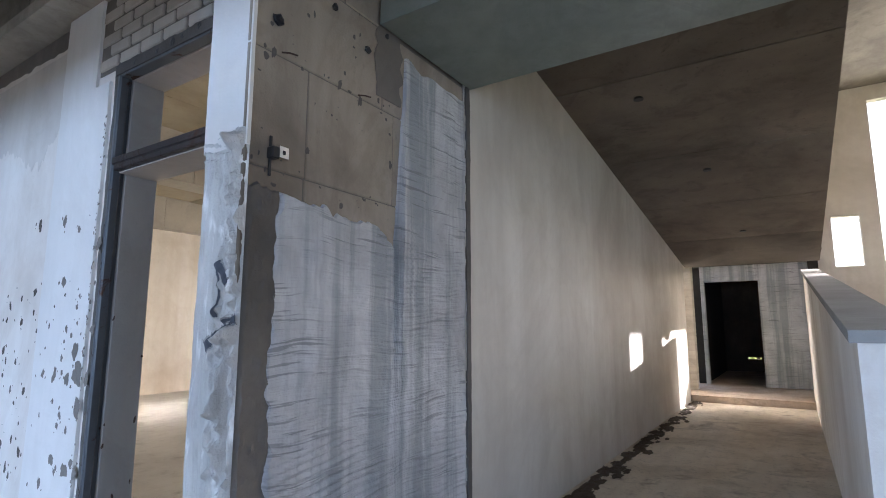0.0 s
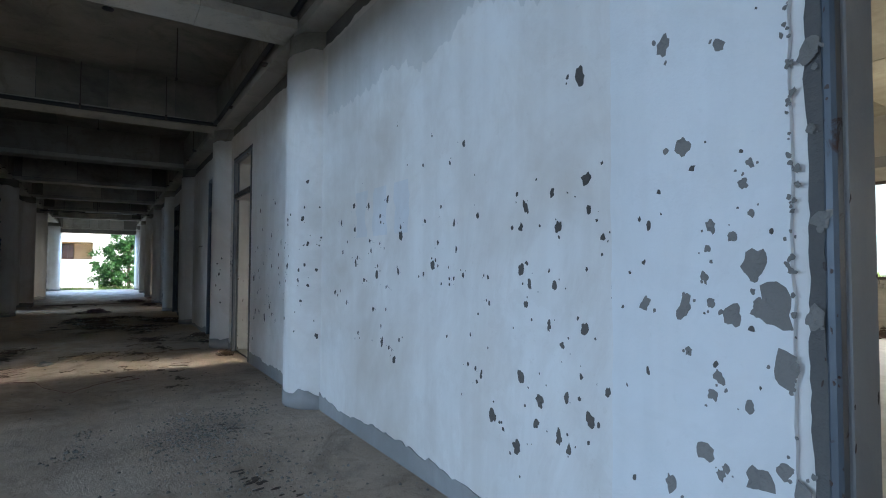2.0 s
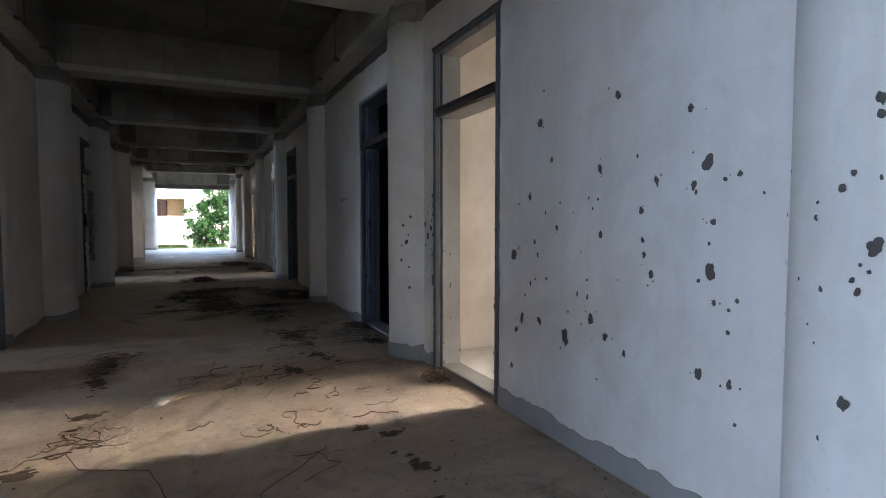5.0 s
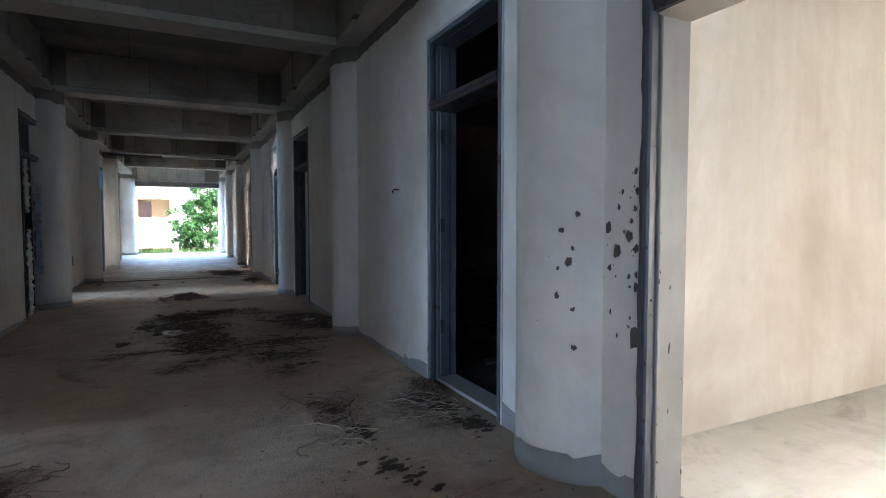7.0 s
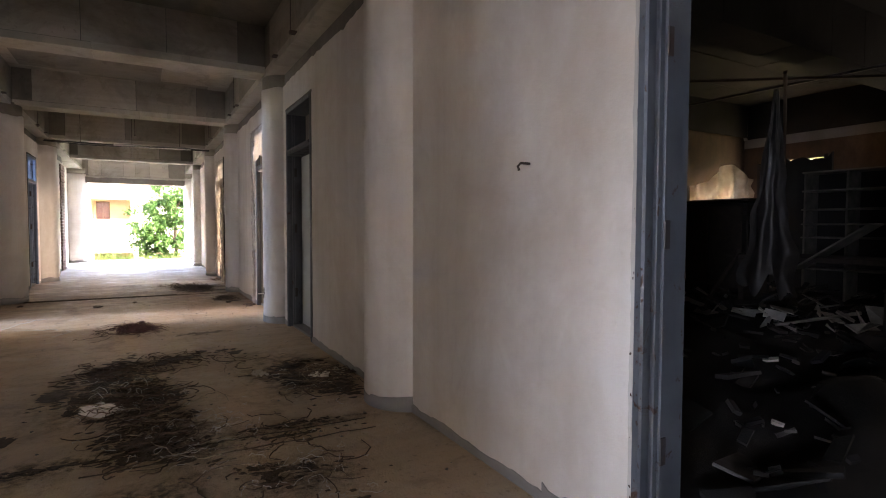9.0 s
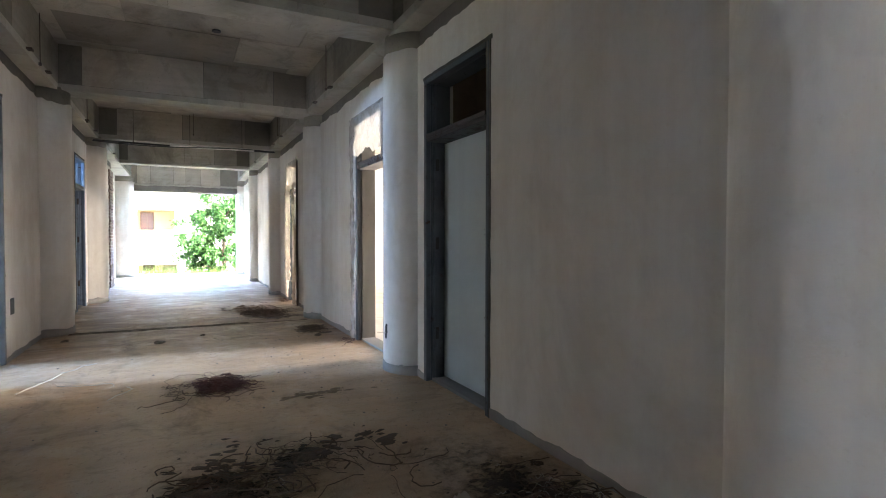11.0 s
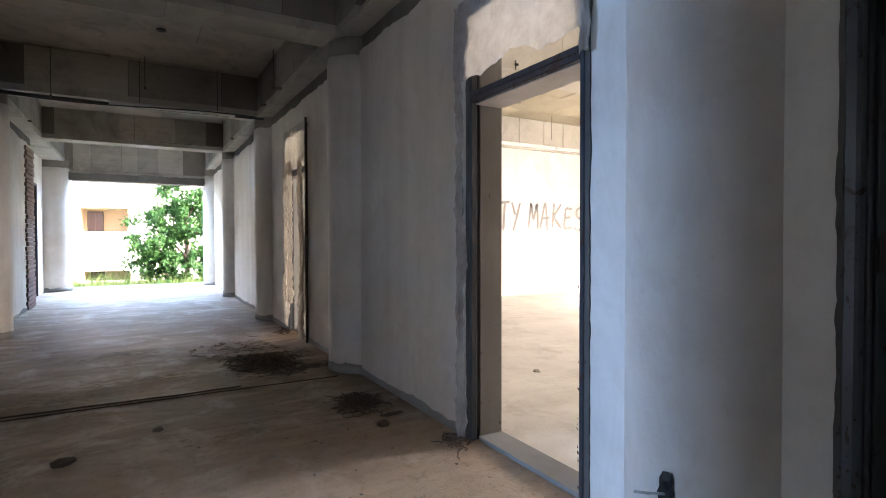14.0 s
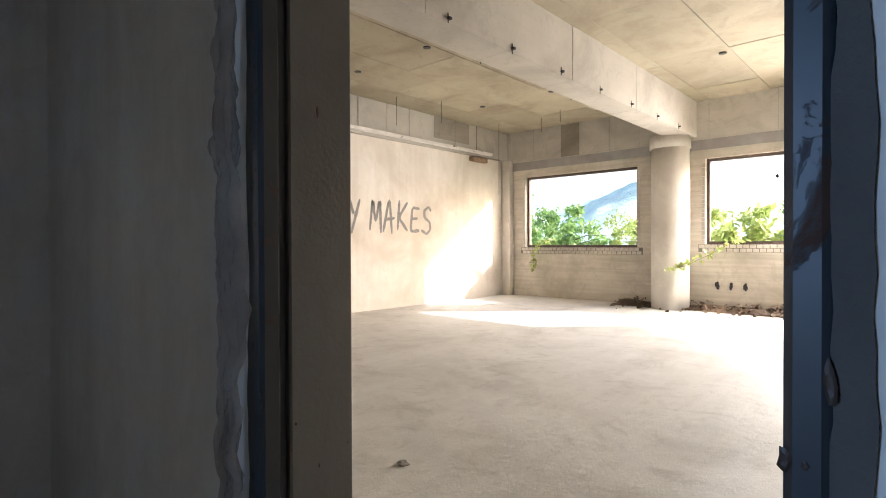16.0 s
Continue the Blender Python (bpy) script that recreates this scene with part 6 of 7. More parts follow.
strands("wire_heap", [(-17.06, -0.30, 0.075, 0.13, 380, 0.11)], WIRE_HEAP, "tangled heap of dark purple-brown wire on the floor", 3, (0.0014, 0.003), (0.12, 0.40), "wire", 3.6)
strands("wire_heap", [(-17.0, -0.52, 0.16, 0.26, 26, 0.02)], WIRE_BROWN, "loose brown wire ends round the heap", 4, (0.002, 0.0035), (0.2, 0.6), "wire", 2.0)
strands("dry_grass", [(-13.5, 0.0, 0.6, 0.5, 60, 0.05), (-14.5, -0.3, 0.8, 0.5, 40, 0.06), (-12.7, 0.45, 0.4, 0.35, 30, 0.04), (-14.3, 0.9, 0.5, 0.3, 30, 0.06)], WIRE_PALE, "short pale curled stalks standing up from the mud", 18, (0.0011, 0.002), (0.05, 0.16), "litter", 0.95)
bundle = bmesh.new()
rng = random.Random(5)
for k in range(13):
    pts, a = [], rng.uniform(-0.05, 0.05)
    n = rng.randint(9, 16)
    for i in range(n):
        u = i / 15
        pts.append((-9.52 - 0.42 * u + 0.10 * NO((u * 3 + 0.3, k * 1.37, 1.1)) + a * (0.3 + u), -0.68 + 0.80 * u + 0.10 * NO((u * 4.6, k * 1.91, 6.4)) + (0.10 * (u - 0.6) * NO((k, 2, 2)) if u > 0.6 else 0), 0.006 + 0.05 * math.sin(math.pi * u) * rng.random()))
    tube(bundle, pts, rng.uniform(0.0014, 0.0028), 4)
tagged(link("dry_grass", bundle, WIRE_STRAW), "pale bundle of dry stalks with its root clod", "litter", "", "stuff")
strands("dry_grass", [(-9.9, -0.2, 0.3, 0.5, 30, 0.01), (-10.8, -1.15, 0.3, 0.2, 30, 0.02), (-9.05, -1.05, 0.35, 0.15, 26, 0.015), (-9.0, 0.2, 0.8, 0.5, 26, 0.005)], WIRE_BROWN, "dark stalk ends and crumbs on the floor", 6, (0.0016, 0.004), (0.05, 0.3))
strands("dry_grass", [(-9.2, 1.18, 0.1, 0.08, 40, 0.06), (-11.35, 1.15, 0.22, 0.1, 110, 0.06), (-18.5, 1.16, 0.12, 0.06, 24, 0.03), (-22.7, 1.16, 0.15, 0.08, 30, 0.08)], WIRE_BROWN, "dark dead stalks heaped against the thresholds", 7, (0.002, 0.006), (0.05, 0.2))


def single_wire(pts, mat, lab, r=0.003, seed=0):
    bm = bmesh.new()
    out = []
    for (x0, y0), (x1, y1) in zip(pts, pts[1:]):
        for i in range(6):
            u = i / 6
            out.append((x0 + (x1 - x0) * u + 0.02 * NO((x0 * 3 + u * 2, seed, 0)), y0 + (y1 - y0) * u + 0.03 * NO((y0 * 3 + u * 2, seed, 4)), 0.006 + 0.006 * abs(NO((u * 5, x0, 2)))))
    tube(bm, out, r, 4)
    tagged(link("loose_wire", bm, mat), lab, "wire", "wires on the floor")


single_wire([(-9.6, -0.7), (-9.2, -0.95), (-8.85, -1.1), (-8.6, -1.0), (-8.45, -0.7), (-8.1, -0.6), (-7.76, -0.4), (-8.0, -0.25), (-8.3, 0.05), (-8.15, 0.12), (-8.0, -0.1)], WIRE_RED, "thin red-brown wire lying in a loose loop", 0.0028, 1)
single_wire([(-9.75, 0.2), (-9.9, 0.6), (-9.95, 1.0)], WIRE_RED, "thin red-brown wire lying in a loose loop", 0.0028, 2)
single_wire([(-17.55, -1.72), (-17.99, -1.55), (-18.16, -1.52), (-18.25, -1.44), (-18.38, -1.41), (-18.42, -1.33), (-18.46, -1.30)], WIRE_PALE, "pale wire snaking over the floor", 0.0035, 3)
single_wire([(-17.68, -1.48), (-17.62, -1.36), (-17.58, -1.22), (-17.60, -1.14), (-17.57, -1.09), (-17.48, -1.07), (-17.44, -1.10)], WIRE_PALE, "thin grey wire lying on the floor", 0.0025, 4)
single_wire([(-17.42, -0.98), (-17.33, -0.93), (-17.25, -0.97), (-17.18, -1.03), (-17.05, -1.08)], WIRE_PALE, "pale wire snaking over the floor", 0.0035, 5)
single_wire([(-17.12, -0.62), (-17.45, -0.72), (-17.62, -0.60), (-17.58, -0.42), (-17.40, -0.38)], WIRE_BROWN, "brown wire end lying in a loop", 0.002, 6)


def lump(name, x, y, r, mat, lab, seed, flat=0.5, grp="rubble on the floor"):
    bm = bmesh.new()
    bmesh.ops.create_icosphere(bm, subdivisions=2, radius=r)
    for v in bm.verts:
        v.co *= 1 + 0.55 * NO(v.co / r * 1.2 + Vector((seed, 0, 0))) + 0.5 * NO(v.co / r * 3.5 + Vector((0, seed, 0)))
        v.co.z = max(-0.3 * r, v.co.z) * flat
        v.co += Vector((x, y, 0.3 * r * flat))
    tagged(link(name, bm, mat), lab, "rubble", grp)


lump("rubble_lump", -9.48, -0.71, 0.075, STONE, "grey lump of broken render on the floor", 1, 0.5)
lump("rubble_lump", -19.29, -0.81, 0.05, MUD, "dark clod of earth on the floor", 2)
lump("rubble_lump", -19.85, -1.78, 0.038, MUD, "dark clod of earth on the floor", 3)
lump("rubble_lump", -18.98, 0.9, 0.042, MUD, "dark clod of earth on the floor", 4)
lump("rubble_lump", -19.6, -0.35, 0.03, MUD, "dark clod of earth on the floor", 5)
lump("rubble_lump", -19.55, 2.64, 0.028, STONE, "small pale stone on the room's floor", 6)


def dirt_shape(bm, x, y, rx, ry, seed, h):
    """A thin low mound of dirt with a broken outline."""
    n, rings = 40, 6
    c = bm.verts.new((x, y, h))
    prev = None
    for j in range(1, rings + 1):
        ring = []
        for i in range(n):
            a = 2 * math.pi * i / n
            q = j / rings * (1 + 0.6 * NO((math.cos(a) * 1.5, math.sin(a) * 1.5, seed)) + 0.45 * NO((math.cos(a) * 6, math.sin(a) * 6, seed)))
            yy = y + ry * q * math.sin(a)
            ring.append(bm.verts.new((x + rx * q * math.cos(a), max(LEFT + 0.02, yy), 0.003 + h * (1 - j / rings) * (0.6 + 0.8 * NO((i, j, seed))) - (0.006 if j == rings else 0))))
        for i in range(n):
            if prev is None:
                bm.faces.new((c, ring[i], ring[(i + 1) % n]))
            else:
                bm.faces.new((prev[i], ring[i], ring[(i + 1) % n], prev[(i + 1) % n]))
        prev = ring


def dirt(bm, lab, mat=MUD):
    tagged(link("mud_patch", bm, mat, True), lab, "dirt", "dirt on the floor", "stuff")


def stain(spots, seed, lab, fleck=1.0, mat=MUD):
    """Damp mud: a crowd of thin irregular flecks, dense at the middle of each spot and drawn out across the corridor."""
    rng = random.Random(seed)
    bm = bmesh.new()
    for x, y, rx, ry, n, turn in spots:
        for k in range(n):
            a, q = rng.uniform(0, 6.28), abs(rng.gauss(0, 0.55))
            px, py = rx * q * math.cos(a), ry * q * math.sin(a)
            cx, cy = x + px * math.cos(turn) - py * math.sin(turn), y + px * math.sin(turn) + py * math.cos(turn)
            size = fleck * rng.uniform(0.02, 0.075) * max(0.3, 1.1 - 0.5 * q)
            m = 9
            z = 0.0045 + 0.004 * rng.random()
            c = bm.verts.new((cx, max(LEFT + 0.05, min(RIGHT - 0.05, cy)), z + 0.003))
            ring = []
            for i in range(m):
                b = 6.283 * i / m
                w = size * (0.55 + 0.9 * rng.random())
                ux, uy = 0.8 * w * math.cos(b), 1.5 * w * math.sin(b)
                ring.append(bm.verts.new((cx + ux * math.cos(turn) - uy * math.sin(turn), max(LEFT + 0.03, min(RIGHT - 0.02, cy + ux * math.sin(turn) + uy * math.cos(turn))), z - 0.003)))
            for i in range(m):
                bm.faces.new((c, ring[i], ring[(i + 1) % m]))
    dirt(bm, lab, mat)


stain(((-15.2, -0.48, 0.55, 0.30, 260, -0.3), (-14.35, -0.32, 0.6, 0.34, 560, 0.3), (-13.5, -0.2, 0.45, 0.26, 230, 0.4), (-15.45, 0.0, 0.4, 0.16, 70, -0.9), (-14.75, -0.78, 0.35, 0.12, 40, -0.2)), 41, "dark damp mud caked on the floor", 0.62)
stain(((-14.35, 0.9, 0.5, 0.26, 420, 0.1), (-14.0, 1.02, 0.35, 0.12, 60, 0.0), (-15.5, 0.5, 0.25, 0.1, 20, 0.4)), 42, "dark mud and rotten leaves against the wall", 0.6)
stain(((-13.42, 0.5, 0.04, 0.45, 60, -0.06), (-13.25, 0.5, 0.03, 0.4, 40, -0.06), (-12.85, 0.35, 0.10, 0.45, 60, -0.35), (-13.4, -0.72, 0.05, 0.4, 36, -0.1), (-12.4, 0.5, 0.12, 0.25, 26, 0.2), (-12.75, 0.3, 0.2, 0.2, 24, 0.0)), 43, "thin dark streaks of mud across the floor", 0.34)
stain(((-21.0, 0.58, 0.42, 0.30, 420, 0.2), (-20.75, 0.85, 0.12, 0.40, 60, 0.1), (-19.46, 0.93, 0.14, 0.20, 80, 0.1), (-19.15, 1.05, 0.06, 0.10, 14, 0.1)), 44, "dark leaf mould in small heaps on the floor", 0.5)
stain(((-10.8, -1.15, 0.28, 0.10, 40, 0.1), (-10.2, -1.15, 0.35, 0.08, 34, 0.1), (-9.4, -1.1, 0.10, 0.10, 26, 0.0), (-8.65, -1.25, 0.10, 0.10, 18, 0.0), (-9.9, 0.2, 0.25, 0.14, 30, 0.6), (-10.3, 0.5, 0.4, 0.14, 26, 0.3)), 45, "small dark clots of mud on the floor", 0.5)
stain(((-8.55, 0.36, 0.08, 0.05, 8, 0.0), (-8.38, 0.47, 0.08, 0.06, 10, 0.2), (-7.95, 0.48, 0.16, 0.06, 14, 0.3), (-7.6, 0.4, 0.12, 0.10, 12, 0.0), (-11.2, 0.42, 0.35, 0.10, 40, 0.2), (-10.8, 0.48, 0.2, 0.1, 24, 0.2), (-11.0, 1.08, 0.40, 0.12, 90, 0.0), (-10.6, 1.12, 0.2, 0.1, 40, 0.0)), 46, "small dark clots and leaf crumbs on the floor", 0.5)
stain(((-21.0, -0.4, 0.22, 0.7, 90, 0.1), (-20.65, -0.9, 0.14, 0.5, 60, 0.1), (-21.6, 0.1, 0.2, 0.6, 60, 0.0), (-22.2, -0.7, 0.2, 0.7, 50, 0.1), (-23.0, 0.2, 0.15, 0.7, 40, 0.0), (-19.3, 0.1, 0.12, 0.5, 34, 0.1), (-16.6, 0.3, 0.15, 0.5, 40, 0.0)), 48, "brown smears of dried mud trodden over the floor", 0.5, SMEAR)
stain(((-5.0, 0.5, 0.5, 0.25, 26, 0.2), (-4.6, 0.3, 0.3, 0.2, 20, 0.4), (-6.0, 0.6, 0.5, 0.2, 14, 0.0), (-7.0, -1.0, 0.6, 0.2, 20, 0.1), (-6.2, -1.3, 0.4, 0.3, 14, 0.0)), 47, "scattered crumbs of dirt on the dusty floor", 0.28)
# soft damp stains in which the mud lies
for x, y, rx, ry, turn in ((-14.75, -0.42, 1.25, 0.62, 0.0), (-13.55, -0.10, 0.75, 0.50, 0.3), (-14.55, 0.80, 1.0, 0.55, 0.0), (-12.75, -0.30, 0.30, 0.62, 0.55), (-13.35, -0.75, 0.22, 0.60, 0.2), (-12.70, 0.42, 0.34, 0.42, 0.0), (-12.20, 0.33, 0.36, 0.30, 0.0),
                            (-13.36, 0.55, 0.16, 0.75, -0.05), (-15.4, -0.05, 0.42, 0.36, -0.6), (-20.95, 0.62, 0.75, 0.55, 0.1), (-19.46, 0.92, 0.30, 0.32, 0.0), (-11.0, 0.95, 0.62, 0.40, 0.0), (-10.5, -1.15, 0.6, 0.24, 0.1)):
    bm = bmesh.new()
    bm.faces.new([bm.verts.new((rx * a, ry * b, 0.0)) for a, b in ((-1, -1), (1, -1), (1, 1), (-1, 1))])
    ob = tagged(link("damp_stain", bm, DAMP), "damp dark stain soaked into the dusty floor", "stain", "dirt on the floor", "stuff")
    ob.matrix_world = Matrix.Translation((x, y, 0.0065)) @ Matrix.Rotation(turn, 4, "Z")
rng = random.Random(31)
for x, y, rx, ry, n in ((-14.6, -0.4, 0.9, 0.4, 14), (-14.3, 0.95, 0.5, 0.2, 8)):
    bm = bmesh.new()
    for k in range(n):
        s = rng.uniform(0.02, 0.09) * (0.5 if x > -11 else 1.0)
        dirt_shape(bm, x + rng.gauss(0, 0.6) * rx, min(RIGHT - 0.12, y + rng.gauss(0, 0.6) * ry), s * 1.6, s, rng.uniform(0, 90), 0.006)
    dirt(bm, "scattered clots of dark damp mud on the floor")
bm = bmesh.new()
for k in range(170):
    s = rng.uniform(0.012, 0.055)
    dirt_shape(bm, HALL + 0.05 + abs(rng.gauss(0, 0.08)), rng.uniform(3.2, 10.0), s, s * 2.6, rng.uniform(0, 90), 0.02)
dirt(bm, "dark dirt gathered along the hall wall")
bm = bmesh.new()
rng = random.Random(9)
DRIFTS = ((-6.38, 0.34, 0.12, 120), (-5.93, 0.35, 0.16, 190), (-6.01, 0.53, 0.12, 130), (-5.94, 0.18, 0.14, 110), (-5.96, -0.31, 0.08, 60), (-6.34, -0.25, 0.07, 40), (-5.5, 0.46, 0.2, 150), (-6.43, 0.82, 0.10, 70),
          (-6.31, 0.59, 0.10, 80), (-5.0, 0.5, 0.35, 170), (-7.2, 0.9, 0.25, 60), (-4.4, 0.6, 0.3, 80))


def crumb(bm, x, y, s, rng):
    """A low angular crumb, its top off centre."""
    y = max(LEFT + 0.05, min(RIGHT - 0.05, y))
    top = [bm.verts.new((x + s * rng.uniform(0.2, 0.7) * math.cos(q), y + s * rng.uniform(0.2, 0.7) * math.sin(q), s * rng.uniform(0.6, 1.1))) for q in (0.4, 2.4, 4.5)]
    ring = [bm.verts.new((x + s * rng.uniform(0.7, 1.5) * math.cos(q), y + s * rng.uniform(0.7, 1.5) * math.sin(q), 0.001)) for q in (0, 1.3, 2.1, 3.1, 4.2, 5.3)]
    bm.faces.new(top)
    for i in range(3):
        a, b = 2 * i, (2 * i + 1) % 6
        bm.faces.new((top[i], ring[a], ring[b]))
        bm.faces.new((top[i], ring[b], ring[(b + 1) % 6], top[(i + 1) % 3]))


for k in range(1000):
    x = rng.choice((rng.uniform(-16, -5), rng.uniform(-24, -16), rng.uniform(-8, -4)))
    crumb(bm, x, rng.choice((rng.uniform(LEFT + 0.1, RIGHT - 0.1), rng.gauss(0.5, 0.3))), rng.choice((0.003, 0.004, 0.006, 0.009)), rng)
for x, y, spread, n in DRIFTS:
    for k in range(n):
        crumb(bm, x + rng.gauss(0, spread), y + rng.gauss(0, spread * 0.8), rng.choice((0.003, 0.005, 0.007, 0.010)), rng)
tagged(link("crumbs", bm, CHIP), "scattered crumbs of render on the floor", "crumbs", "", "stuff")
bm = bmesh.new()
for x, y, spread, n in DRIFTS:
    for k in range(n // 4):
        crumb(bm, x + rng.gauss(0, spread), y + rng.gauss(0, spread * 0.8), rng.choice((0.003, 0.005, 0.008)), rng)
tagged(link("pale_crumbs", bm, SKIRTING), "pale cement crumbs among the dirt", "crumbs", "", "stuff")


def crumpled(name, x, y, w, d, rot, mat, lab, seed, h=0.03):
    bm = bmesh.new()
    n = 9
    m = Matrix.Translation((x, y, 0.012)) @ Matrix.Rotation(rot, 4, "Z")
    grid = [[bm.verts.new(m @ Vector((w * (i / n - 0.5), d * (j / n - 0.5), h * abs(NO((i * 0.6 + seed, j * 0.6, seed))) + 0.004))) for j in range(n + 1)] for i in range(n + 1)]
    for i in range(n):
        for j in range(n):
            if i + j > 2:
                bm.faces.new((grid[i][j], grid[i + 1][j], grid[i + 1][j + 1], grid[i][j + 1]))
    ob = tagged(link(name, bm, mat), lab, "litter", "paper litter")
    return ob


crumpled("paper_sheet", -14.2, -0.48, 0.30, 0.20, 0.62, SHEET, "crumpled pale paper sheet lying on dark mud", 1, 0.007)
crumpled("film_scrap", -14.57, 0.55, 0.18, 0.10, 0.2, FILM, "clear crumpled film scrap on the floor", 2, 0.04)
crumpled("film_scrap", -14.3, 0.95, 0.16, 0.10, 1.2, PAPER, "pale crumpled scrap among dark stalks", 3, 0.05)

# faded marks on the chipped wall, too worn to read
faded = thing("faded_writing", (-5.0, RIGHT, 1.5), "three faint blue-grey worn marks on the white plaster", "paint mark")
for x in (-5.48, -5.20, -4.92):
    bm = bmesh.new()
    ragged_post(bm, RIGHT - 0.0012, 0.0004, x, x + 0.17, 1.30, 1.60, 0.035, x * 3)
    part("bar", bm, FADED, faded)

# hook on the wall and open socket box on the column
hook = thing("wall_hook", (-12.11, RIGHT, 1.47), "small bent iron hook in the white wall", "hook")
bm = bmesh.new()
tube(bm, [(-12.11, RIGHT + 0.01, 1.45), (-12.11, RIGHT - 0.05, 1.45), (-12.115, RIGHT - 0.06, 1.435), (-12.12, RIGHT - 0.05, 1.42)], 0.006, 6)
part("pin", bm, ROD, hook)
sock = thing("socket_box", (-17.0, 1.05, 0.36), "open black socket hole with a wire stub in the column", "socket")
bm = bmesh.new()
one = bmesh.new()
chip(one, 0, 0, 0.045, 2.0, 0.0, -1, 1.5)
add(bm, one, Matrix.Translation((-17.03, 1.38, 0.36)) @ Matrix.Rotation(0.1, 4, "Z") @ Matrix.Translation((0, -0.325, 0)))
part("hole", bm, BLACK, sock)
bm = bmesh.new()
tube(bm, [(-17.00, 1.06, 0.35), (-17.04, 1.02, 0.345), (-17.08, 1.0, 0.34)], 0.005, 5)
part("wire_stub", bm, WIRE_PALE, sock)
sock = thing("socket_box", (-19.05, LEFT, 0.52), "open black socket box in the plastered wall", "socket")
bm = bmesh.new()
soft_box(bm, -19.11, -18.99, LEFT - 0.02, LEFT + 0.006, 0.44, 0.60, 0.004)
part("box", bm, BLACK, sock)

# ---- the light rooms ----
def window(number, x0, x1, z0, z1, mat=FRAME_BROWN):
    e = thing("window_%d" % number, ((x0 + x1) / 2, BACK, z0), "glassless window opening with a dark rusty frame and a sill of pale bricks", "window", "room windows", "structure")
    f = 0.05
    for nm, a in (("frame_side", (x0, x0 + f, z0 + f, z1 - f)), ("frame_side", (x1 - f, x1, z0 + f, z1 - f)), ("frame_bottom", (x0, x1, z0, z0 + f)), ("frame_top", (x0, x1, z1 - f, z1))):
        bm = bmesh.new()
        soft_box(bm, a[0], a[1], BACK + 0.09, BACK + 0.17, a[2], a[3], 0.006)
        part(nm, bm, mat, e)
    for r in range(2):
        for k in range(int((x1 - x0 + 0.2) / 0.1)):
            bm = bmesh.new()
            xx = x0 - 0.1 + 0.1 * k + 0.004 + 0.05 * r
            soft_box(bm, xx, xx + 0.088, BACK - 0.012 - 0.010 * random.random(), BACK + 0.05, z0 - 0.069 - 0.066 * r, z0 - 0.010 - 0.066 * r, 0.005)
            part("brick", bm, BRICK, e)
    bm = bmesh.new()
    box(bm, x0 - 0.11, x1 + 0.11, BACK - 0.006, BACK + 0.045, z0 - 0.14, z0 - 0.004)
    part("brick_bed", bm, BROWN_MORTAR, e, "dark mortar behind the bricks")
    for xs, s in ((x0, -1), (x1, 1)):
        z = z0 + 0.01
        while z < z1 - 0.07:
            bm = bmesh.new()
            a, b = sorted((xs, xs + s * 0.06))
            soft_box(bm, a, b, BACK - 0.01 - 0.006 * random.random(), BACK + 0.05, z, z + 0.07, 0.005)
            part("brick", bm, BRICK, e)
            z += 0.08
    return e


for k, w in enumerate(WINDOWS):
    if k not in (2, 3):
        window(k + 1, *w)

# darker repairs in the third room's beams, and the pier in its corner
bm = bmesh.new()
box(bm, -24.622, -24.612, 8.28, 9.35, 3.25, CEIL_ROOM - 0.012)
setting("trim_beam_repair", bm, CONCRETE_PATCH, "darker concrete repair in the beam over the partition")
bm = bmesh.new()
box(bm, -23.23, -22.81, BACK - 0.082, BACK - 0.068, 3.004, CEIL_ROOM - 0.012)
setting("trim_spandrel_repair", bm, CONCRETE_PATCH, "darker concrete repair in the spandrel beam")
setting("wall_corner_pier", wall("x", BACK - 0.16, BACK - 0.002, -24.715, -24.50, 0, 3.055), PLASTER_DIRTY, "plastered pier in the room's corner")
shim = bmesh.new()
soft_box(shim, -24.70, -24.58, 9.45, 9.95, 2.93, 3.02, 0.01)
tagged(link("timber_block", shim, WOOD_BROWN), "rough brown timber block wedged under the lamp tray", "timber")

# luminaire tray along the partition
tray = thing("light_tray", (WALL3 + 0.1, 8.0, 3.1), "long white enamelled lamp tray hung along the partition", "light fitting")
bm = bmesh.new()
soft_box(bm, WALL3 + 0.05, WALL3 + 0.17, 3.2, 10.1, 3.10, 3.16, 0.008)
part("channel", bm, WHITE_TRAY, tray)
for y in (6.4, 7.6, 8.9, 9.6):
    bm = bmesh.new()
    tube(bm, [(WALL3 + 0.11, y, CEIL_ROOM), (WALL3 + 0.11, y, 3.16)], 0.005, 5)
    part("hanger", bm, ROD, tray)
for x, y, z in ((-24.2, 6.9, 3.2), (-23.8, 7.6, 3.3), (-24.1, 9.7, 2.2), (-23.2, 9.9, 3.4), (-22.6, 9.6, 3.45), (-18.9, 9.3, 3.3), (-18.7, 9.3, 3.3), (-18.5, 9.5, 3.35),
                (-5.3, 5.0, 3.2), (-4.6, 5.1, 3.2), (-4.0, 6.6, 3.25), (-3.7, 7.2, 3.25), (-5.8, 4.2, 3.25), (-3.2, 6.2, 3.3), (-4.9, 8.8, 3.35), (-3.0, 4.0, 3.1)):
    rod(x, y, z, CEIL_ROOM + 0.002, False, "hanger rods in the rooms")


